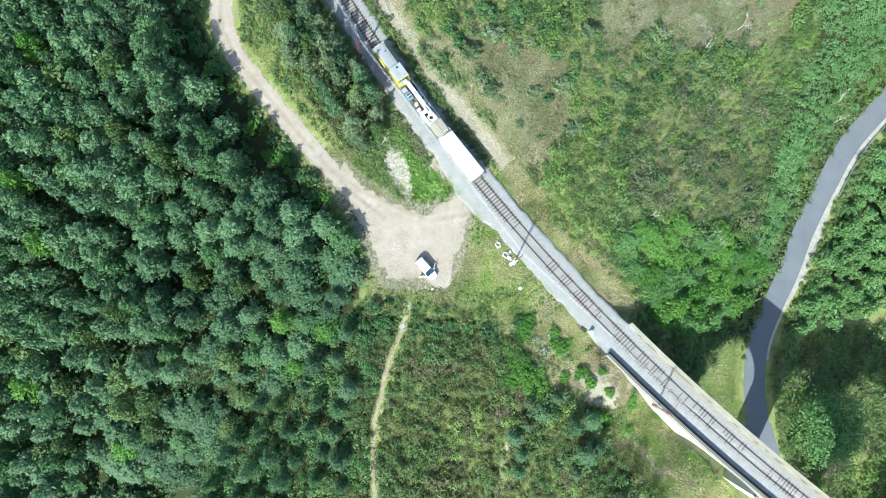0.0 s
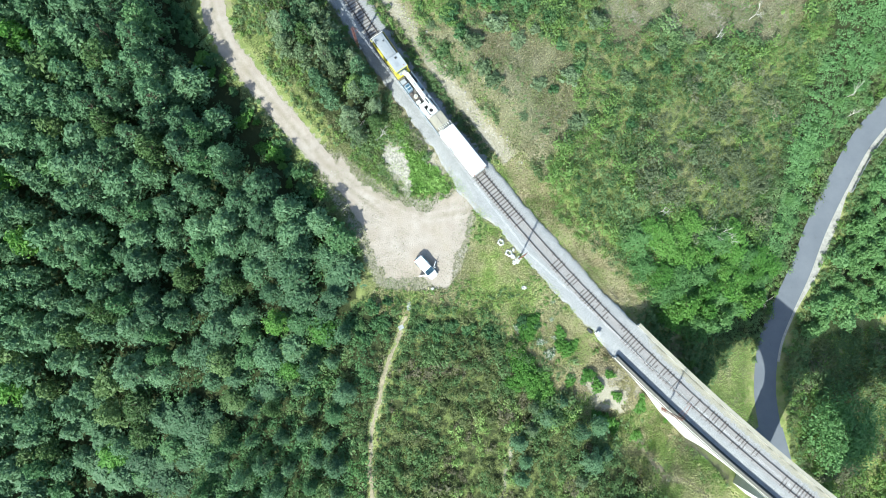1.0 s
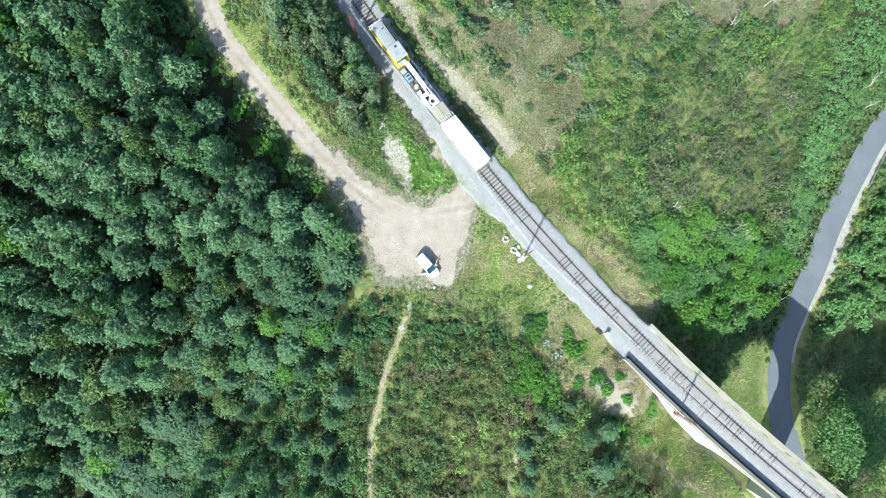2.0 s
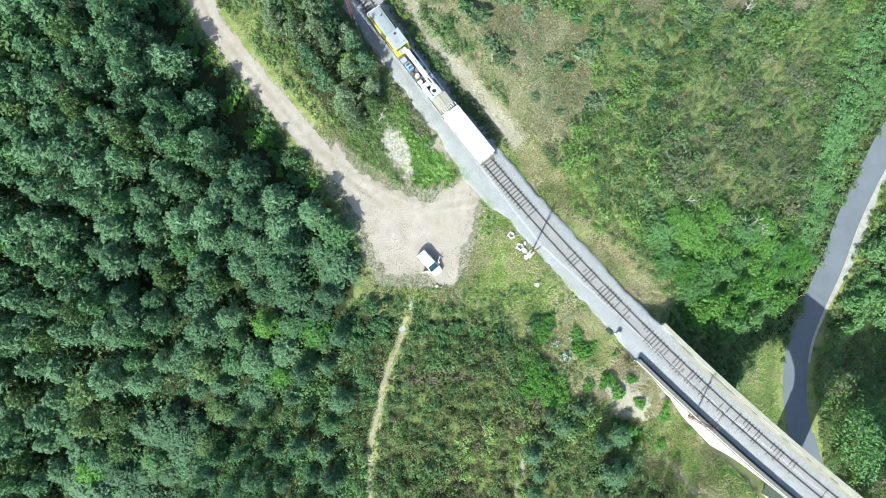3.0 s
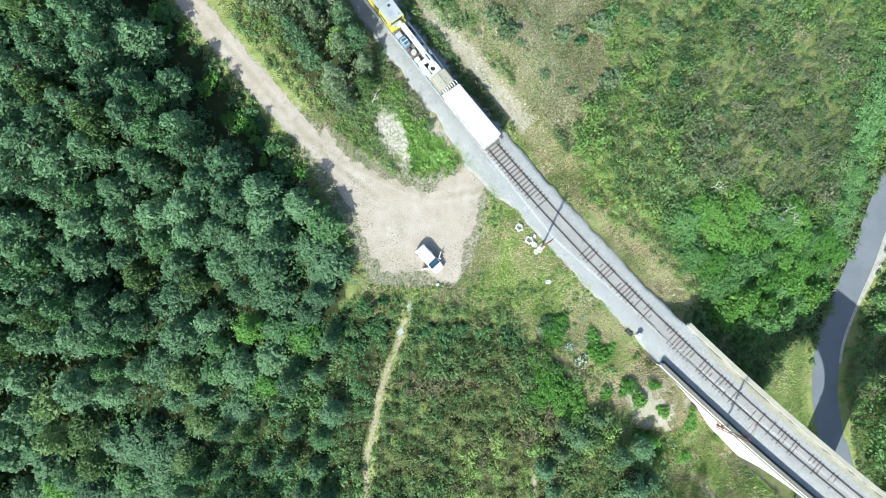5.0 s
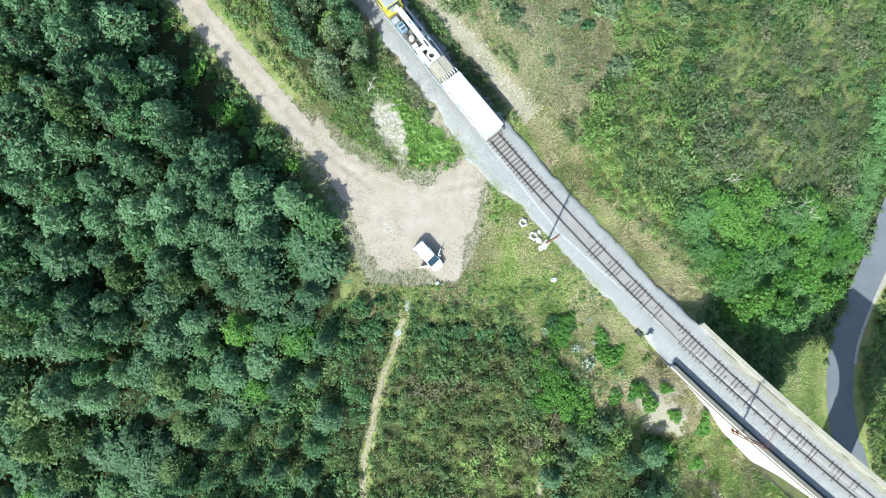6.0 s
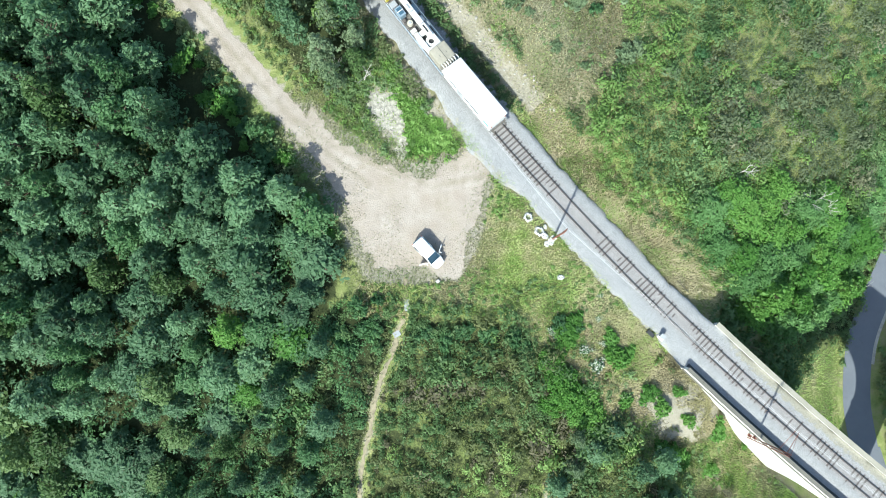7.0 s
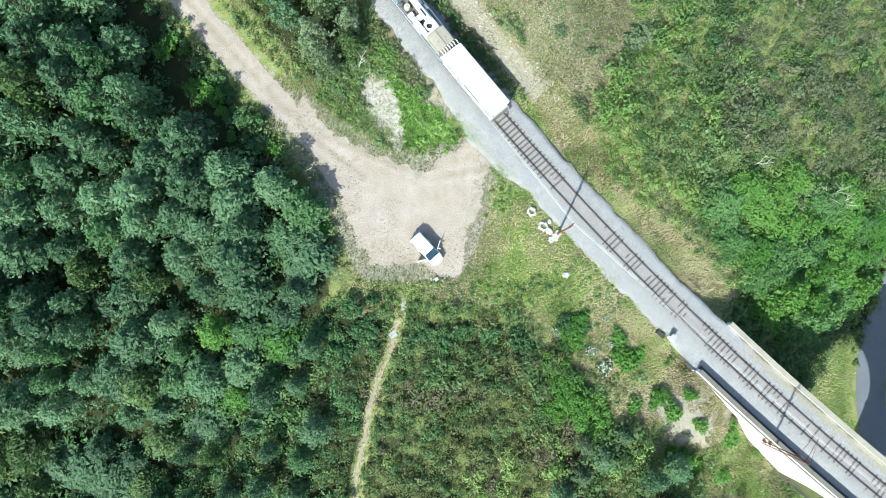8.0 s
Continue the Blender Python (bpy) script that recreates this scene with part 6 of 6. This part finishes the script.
for x, y, sx, sy, sz, mat in ((-4.6, 0.98, 1.2, 0.45, 0.55, M_DARK), (-2.9, 1.02, 1.3, 0.42, 0.75, M_BLUE), (-1.4, 1.02, 0.9, 0.42, 0.5, M_MACHINE), (-5.1, -0.75, 0.8, 0.9, 0.45, M_LIGHT_GREY), (-0.35, 1.05, 0.7, 0.4, 0.85, M_LIGHT_GREY), (-2.6, -0.95, 0.45, 0.5, 0.4, M_SLEEPER), (-0.75, -0.8, 0.55, 0.7, 0.5, M_MACHINE), (2.2, 1.1, 1.2, 0.35, 0.6, M_GREY)):
    part("tool_locker", box_bm((sx, sy, sz), (x, y, 1.32 + sz / 2), None, 0.04), mat, crane)
cover = part("engine_cover", rounded_roof(2.3, 2.35, 1.27, 2.95, 0.14), M_KHAKI, crane, "khaki engine cover in two halves")
cover.matrix_basis = Matrix.Translation((4.0, 0.05, 0))
part("cover_seam", box_bm((2.3, 0.05, 0.05), (0.0, 0.0, 2.955), None, 0.01), M_DARK, cover)
for x in (-1.12, 1.12):
    part("cover_edge", box_bm((0.06, 2.3, 0.06), (x, 0.0, 2.87), None, 0.015), M_FRAME, cover)
for y in (-0.5, 0.5):
    part("cover_handle", box_bm((0.22, 0.05, 0.05), (0.2, y, 2.95), None, 0.01), M_DARK, cover)
for k in range(6):
    y = -0.95 + 0.36 * k
    rib(((5.05, y, 2.75), (5.35, y + 0.03, 2.95 + 0.05 * (k % 2)), (5.68, y + 0.08, 2.5), (5.78, y + 0.1, 1.35)), 0.06, M_WHITE, crane, "hose")
rib(((4.9, 1.2, 1.3), (5.0, 1.32, 2.6), (5.5, 1.36, 2.8), (5.8, 1.3, 1.4)), 0.045, M_WHITE, crane, "guard_hoop")
for x in np.linspace(-5.6, 2.6, 8):
    part("handrail_post", rod_bm((x, 1.32, 1.3), (x, 1.32, 2.25), 0.022, None, 6), M_STEEL, crane)
part("handrail", rod_bm((-5.6, 1.32, 2.25), (2.6, 1.32, 2.25), 0.03, None, 6), M_BLUE, crane)
part("drawbar_box", box_bm((0.5, 2.3, 0.3), (5.65, 0, 1.42), None, 0.04), M_MACHINE, crane)

# yellow works locomotive
loco = thing("works_locomotive", rail_pose(-34.55, 0, RAIL_TOP), "yellow works locomotive with a grey roof and cab", "locomotive", "vehicles of the works train")
running_gear(loco, 4.0, 2.7)
part("platform", box_bm((8.4, 2.75, 0.12), (0, 0, 1.2), None, 0.02), M_FRAME, loco)
part("engine_hood", box_bm((5.6, 2.0, 1.25), (-1.0, -0.05, 1.88), None, 0.06), M_YELLOW, loco)
part("hood_top", rounded_roof(5.6, 2.02, 2.5, 2.74, 0.14), M_GREY, loco, "long grey hood top").matrix_basis = Matrix.Translation((-1.0, -0.05, 0))
for x in (-3.0, -1.7, -0.4):
    part("hood_hatch", box_bm((1.05, 1.3, 0.05), (x, -0.05, 2.76), None, 0.02), M_GREY, loco)
    part("hatch_handle", box_bm((0.16, 0.05, 0.05), (x, -0.45, 2.81), None, 0.01), M_DARK, loco)
part("exhaust", rod_bm((-2.4, 0.3, 2.72), (-2.4, 0.3, 3.05), 0.09, 0.08, 12), M_DARK, loco)
cab = part("cab", box_bm((2.5, 2.55, 2.0), (2.35, 0, 2.25), None, 0.06), M_YELLOW, loco)
part("cab_roof", box_bm((2.7, 2.3, 0.16), (2.2, 0.05, 3.32), None, 0.07), M_LIGHT_GREY, loco, "light grey flat cab roof")
part("roof_vent", box_bm((0.34, 0.34, 0.16), (1.45, 0.25, 3.46), None, 0.03), M_DARK, cab)
part("roof_hatch", box_bm((0.9, 0.8, 0.06), (2.5, -0.2, 3.42), None, 0.02), M_GREY, cab)
part("roof_lamp", rod_bm((3.2, 0.7, 3.4), (3.2, 0.7, 3.55), 0.09, 0.07, 10), M_RUST, cab)
part("windscreen", box_bm((0.05, 1.9, 0.7), (3.61, 0, 2.75), None, 0.01), M_GLASS, cab)
for y in (-1.29, 1.29):
    part("side_window", box_bm((1.5, 0.04, 0.65), (2.3, y, 2.75), None, 0.01), M_GLASS, cab)
part("front_panel", box_bm((0.55, 2.5, 0.75), (3.9, 0, 1.55), None, 0.05), M_YELLOW, loco)
part("front_box", box_bm((0.5, 1.3, 0.5), (3.8, 0, 1.95), None, 0.05), M_GREY, loco)
for y in (-1.28, 1.28):
    part("side_tank", box_bm((4.6, 0.22, 0.5), (-1.2, y * 0.92, 1.5), None, 0.04), M_YELLOW if y < 0 else M_FRAME, loco)
    for x in np.linspace(-4.0, 0.6, 5):
        part("handrail_post", rod_bm((x, y, 1.25), (x, y, 2.15), 0.025, None, 6), M_YELLOW, loco)
    part("handrail", rod_bm((-4.0, y, 2.15), (0.9, y, 2.15), 0.05, None, 6), M_YELLOW, loco, "yellow handrail")
part("end_handrail", box_bm((0.08, 2.4, 0.08), (-4.15, 0, 2.1), None, 0.02), M_WHITE, loco, "white end handrail")
part("end_platform", box_bm((0.8, 2.5, 0.08), (-3.9, 0, 1.3), None, 0.02), M_LIGHT_GREY, loco)
for y in (-1.2, 0, 1.2):
    part("end_post", rod_bm((-4.15, y, 1.25), (-4.15, y, 2.1), 0.035, None, 6), M_WHITE, loco)


# ---- car ----
def loft(stations):
    """A body from rounded sections: (x, half width low, half width high, z low, z high)."""
    bm, rows = bmesh.new(), []
    for x, wl, wh, zl, zh in stations:
        ring = []
        for k in range(16):
            a = 2 * math.pi * k / 16
            c, s = math.cos(a), math.sin(a)
            c, s = np.sign(c) * abs(c) ** 0.45, np.sign(s) * abs(s) ** 0.45
            u = (s + 1) / 2
            ring.append(bm.verts.new((x, c * (wl + (wh - wl) * u), zl + (zh - zl) * u)))
        rows.append(ring)
    for a, b in zip(rows, rows[1:]):
        for i in range(16):
            bm.faces.new((a[i], a[(i + 1) % 16], b[(i + 1) % 16], b[i]))
    bm.faces.new(rows[0][::-1])
    bm.faces.new(rows[-1])
    bmesh.ops.recalc_face_normals(bm, faces=bm.faces)
    for f in bm.faces:
        f.smooth = True
    return bm


M_CAR = plain("car_white_paint", (0.82, 0.82, 0.81), 0.25, 0, 0.03)
M_CHROME = plain("hub_metal", (0.5, 0.5, 0.5), 0.3, 0.8)
M_LAMP = plain("lamp_glass", (0.55, 0.58, 0.6), 0.1)
M_RED = plain("red_lamp", (0.35, 0.02, 0.02), 0.2)
cx, cy = -2.2, 5.1
car = thing("car", Matrix.Translation((cx, cy, float(ground_z(cx, cy)) + 0.035)) @ Matrix.Rotation(radians(-49), 4, "Z") @ Matrix.Scale(1.07, 4), "white estate car parked on the dirt with both front doors open", "car")
part("body", loft([(-2.03, 0.70, 0.70, 0.42, 0.85), (-1.98, 0.80, 0.78, 0.30, 0.95), (-1.2, 0.85, 0.84, 0.24, 0.98), (0.4, 0.86, 0.84, 0.22, 0.98), (1.0, 0.85, 0.82, 0.24, 0.96), (1.55, 0.83, 0.77, 0.27, 0.91), (1.86, 0.70, 0.62, 0.32, 0.82), (2.02, 0.50, 0.44, 0.36, 0.72), (2.08, 0.30, 0.26, 0.40, 0.62)]), M_CAR, car)
part("cabin", loft([(-1.98, 0.76, 0.62, 0.86, 1.20), (-1.86, 0.80, 0.68, 0.86, 1.46), (-1.2, 0.82, 0.70, 0.86, 1.56), (-0.2, 0.82, 0.70, 0.86, 1.57), (0.35, 0.82, 0.68, 0.86, 1.52), (0.62, 0.80, 0.66, 0.86, 1.38), (1.16, 0.76, 0.66, 0.86, 1.00)]), M_CAR, car)
pane = bmesh.new()
corners = [pane.verts.new(c) for c in ((0.44, -0.63, 1.545), (0.44, 0.63, 1.545), (1.22, 0.72, 1.035), (1.22, -0.72, 1.035))]
pane.faces.new(corners)
bmesh.ops.solidify(pane, geom=pane.faces[:], thickness=0.03)
part("windscreen", pane, M_GLASS, car, "windscreen coloured blue for the sky's reflection")
part("rear_window", box_bm((0.03, 1.2, 0.34), (-1.985, 0, 1.24), Matrix.Rotation(radians(-14), 4, "Y"), 0.01), M_GLASS, car)
for y in (-1, 1):
    part("rear_side_window", box_bm((0.95, 0.03, 0.30), (-1.15, y * 0.775, 1.26), Matrix.Rotation(radians(-12 * y), 4, "X"), 0.01), M_GLASS, car)
    part("roof_rail", rod_bm((-1.75, y * 0.58, 1.575), (0.1, y * 0.58, 1.575), 0.02, None, 6), M_CAR, car)
    part("headlamp", box_bm((0.16, 0.30, 0.14), (1.90, y * 0.55, 0.72), None, 0.04), M_LAMP, car)
    part("tail_lamp", box_bm((0.06, 0.14, 0.34), (-2.0, y * 0.68, 0.98), None, 0.02), M_RED, car)
    part("door_opening", box_bm((1.0, 0.03, 0.95), (0.2, y * 0.855, 0.80), None, 0.01), M_DARK, car, "dark open doorway")
    hinge = Matrix.Translation((0.82, y * 0.86, 0)) @ Matrix.Rotation(radians(-62 * y), 4, "Z")
    door = part("door", box_bm((1.08, 0.055, 0.72), (-0.54, 0, 0.64), None, 0.02), M_CAR, car, "front door standing open")
    door.matrix_basis = hinge
    frame_bm = bmesh.new()
    rod(frame_bm, (-1.05, 0, 1.0), (-0.95, -0.04 * y, 1.46), 0.022, None, 6)
    rod(frame_bm, (-0.95, -0.04 * y, 1.46), (-0.42, -0.04 * y, 1.44), 0.022, None, 6)
    rod(frame_bm, (-0.42, -0.04 * y, 1.44), (-0.02, 0, 1.0), 0.022, None, 6)
    part("window_frame", frame_bm, M_CAR, door)
    part("mirror", box_bm((0.10, 0.24, 0.15), (-0.12, y * 0.16, 1.06), None, 0.03), M_CAR, door)
for x in (-1.25, 1.22):
    for y in (-0.78, 0.78):
        bm = bmesh.new()
        rod(bm, (x, y - 0.09, 0.30), (x, y + 0.09, 0.30), 0.30, None, 22)
        wheel = part("wheel", bm, M_RUBBER, car)
        part("hub_cap", rod_bm((x, y * 1.02, 0.30), (x, y + 0.10 * np.sign(y), 0.30), 0.18, 0.16, 14), M_CHROME, wheel)
part("bumper", box_bm((0.14, 1.0, 0.18), (1.99, 0, 0.46), None, 0.05), M_CAR, car)
part("aerial", rod_bm((0.2, 0.0, 1.56), (0.0, 0.0, 1.80), 0.008, 0.004, 5), M_DARK, car)

# ---- trackside clutter ----
M_SACK = plain("white_woven_sack", (0.46, 0.46, 0.44), 0.9, 0, 0.12, 5)


def build_sack(rng, radius, height, open_top):
    """A slumped bulk bag, its cloth pulled into folds; the open one shows a hollow."""
    bm = bmesh.new()
    rings, sides = [], 22
    levels = [(0.85, 0.0), (1.05, 0.3), (1.0, 0.62), (0.86, 0.92), (0.62, 1.0)] + ([(0.52, 0.6), (0.44, 0.15)] if open_top else [(0.3, 0.94)])
    phase = rng.uniform(0, 6.28, 4)
    for f, z in levels:
        ring = []
        for k in range(sides):
            a = 2 * math.pi * k / sides
            fold = 1 + 0.10 * math.sin(5 * a + phase[0]) + 0.07 * math.sin(9 * a + phase[1] + 3 * z) + 0.14 * math.sin(2 * a + phase[2])
            ring.append(bm.verts.new((radius * f * fold * math.cos(a), radius * f * fold * math.sin(a) * 0.85, height * (z + 0.10 * math.sin(3 * a + phase[3]) * z))))
        rings.append(ring)
    for a, b in zip(rings, rings[1:]):
        for i in range(sides):
            bm.faces.new((a[i], a[(i + 1) % sides], b[(i + 1) % sides], b[i]))
    bm.faces.new(rings[0][::-1])
    bm.faces.new(rings[-1])
    return bm


for x, y, r, h, is_open in ((10.5, 9.2, 0.62, 0.5, True), (11.85, 7.35, 0.66, 0.5, True), (12.5, 6.75, 0.45, 0.35, False), (12.75, 5.75, 0.42, 0.3, False), (13.25, 6.05, 0.5, 0.32, False), (14.25, 1.45, 0.42, 0.4, False), (12.6, 7.9, 0.3, 0.22, False)):
    sack = part("bulk_bag", build_sack(rng, r, h, is_open), M_SACK, None)
    sack.matrix_basis = Matrix.Translation((x, y, float(ground_z(x, y)) + 0.02)) @ Matrix.Rotation(rng.uniform(0, 6.28), 4, "Z")
    tagged(sack, "open slumped white bulk bag lying in the grass" if is_open else "small crumpled white sack lying in the grass", "bag", "bags beside the mast")
cabinet = thing("trackside_cabinet", rail_pose(23.7, -3.0, -0.25), "grey trackside cabinet with a sloping lid on a pale plinth", "cabinet")
part("plinth", box_bm((0.9, 0.55, 0.25), (0.1, -0.15, 0.12), None, 0.02), M_CONCRETE, cabinet)
part("body", box_bm((0.55, 0.38, 0.8), (0, 0, 0.65), None, 0.02), M_GREY, cabinet)
part("lid", box_bm((0.65, 0.48, 0.06), (0, 0, 1.08), Matrix.Rotation(radians(10), 4, "X"), 0.015), M_GREY, cabinet)
trough = thing("cable_trough", rail_pose(22.6, -3.7, -0.35), "short dark cable trough with a worn lid beside the ballast", "trough")
bm = bmesh.new()
for y in (-0.2, 0.2):
    box(bm, (1.05, 0.06, 0.4), (0, y, 0.2), None, 0.01)
for x in (-0.5, 0.5):
    box(bm, (0.05, 0.35, 0.4), (x, 0, 0.2), None, 0.01)
part("trough_shell", bm, M_DARK, trough)
part("lid", box_bm((0.9, 0.46, 0.05), (-0.06, 0.0, 0.43), Matrix.Rotation(radians(2), 4, "Z"), 0.012), M_DARK, trough)
for k, (s, v, a) in enumerate(((12.0, 3.75, 0.0), (16.4, 3.62, 1.0), (20.5, 3.5, -1.0))):
    spare = thing("spare_rail", rail_pose(s, v, -0.36) @ Matrix.Rotation(radians(a), 4, "Z"), "rusty spare rail lying along the ballast edge", "rail", "spare rails")
    part("rail_bar", box_bm((4.0, 0.09, 0.12), (0, 0, 0.0), None, 0.02), M_RAIL, spare)

crate = thing("polystyrene_box", Matrix.Translation((-1.2, 1.5, float(ground_z(-1.2, 1.5)) + 0.01)) @ Matrix.Rotation(0.5, 4, "Z"), "small white box lying on the dirt", "box")
part("box_body", box_bm((0.42, 0.36, 0.26), (0, 0, 0.13), None, 0.02), M_SACK, crate)
part("box_lid", box_bm((0.45, 0.39, 0.05), (0, 0, 0.285), None, 0.015), M_SACK, crate)
for x, y, a, sx, sy in ((-5.2, -1.3, 0.1, 0.7, 1.5), (-6.6, -4.9, 0.5, 0.9, 0.7)):
    slab_stone = thing("concrete_slab", Matrix.Translation((x, y, float(ground_z(x, y)) + 0.05)) @ Matrix.Rotation(a, 4, "Z"), "flat grey concrete slab lying on the footpath", "slab", "slabs on the path")
    part("slab_body", box_bm((sx, sy, 0.12), (0, 0, 0), None, 0.02), M_LIGHT_GREY, slab_stone)

# ---- guard rail of the valley road ----
guard_line = [p for p in road_line if 23 < p.y < 66]
guard = thing("guard_rail", label="pale steel guard rail along the outer edge of the road", category="guard rail")
beam = []
for i, p in enumerate(guard_line):
    way = (guard_line[min(i + 1, len(guard_line) - 1)] - guard_line[max(i - 1, 0)]).normalized()
    beam.append(p + Vector((-way.y, way.x)) * 3.25)
verts, faces = [], []
profile = [(0.0, 0.42), (0.05, 0.47), (0.0, 0.55), (0.0, 0.61), (0.05, 0.69), (0.0, 0.74), (-0.10, 0.74), (-0.10, 0.42)]
for i, p in enumerate(beam):
    way = (beam[min(i + 1, len(beam) - 1)] - beam[max(i - 1, 0)]).normalized()
    side = Vector((way.y, -way.x))
    verts += [(*(p + side * o), ROAD_Z + z) for o, z in profile]
n = len(profile)
for i in range(len(beam) - 1):
    faces += [(i * n + j, i * n + (j + 1) % n, (i + 1) * n + (j + 1) % n, (i + 1) * n + j) for j in range(n)]
beam_mesh = fast_mesh("beam", verts, faces, M_STEEL)
beam_mesh.shade_flat()
link_mesh("beam", beam_mesh, None, guard)
post_mesh = bpy.data.meshes.new("post")
bm = box_bm((0.1, 0.08, 0.95), (0, 0, 0.27), None, 0.01)
bm.to_mesh(post_mesh)
bm.free()
post_mesh.materials.append(M_STEEL)
for i, p in enumerate(beam):
    if i % 3 == 0:
        way = (beam[min(i + 1, len(beam) - 1)] - beam[max(i - 1, 0)]).normalized()
        post = link_mesh("post", post_mesh, None, guard)
        post.location = (*(p + Vector((-way.y, way.x)) * 0.15), ROAD_Z)

# ---- sleepers ----
for i, s in enumerate(np.arange(-52, 92, 0.6)):
    sleeper = link_mesh("sleeper", sleeper_mesh, None, railway)
    lift = -0.122 + 0.075 * float(fbm(s, 5.0, 3.5, 121, 2)) + 0.03 * rng.uniform(-1, 1) + 0.04 * float(smooth(4, -8, s))
    sleeper.matrix_basis = rail_pose(s + rng.uniform(-0.05, 0.05), rng.uniform(-0.04, 0.04), lift + 0.02) @ Matrix.Rotation(radians(rng.uniform(-1.5, 1.5)), 4, "Z")
for ob in scene.objects:
    if "used" in ob:
        del ob["used"]
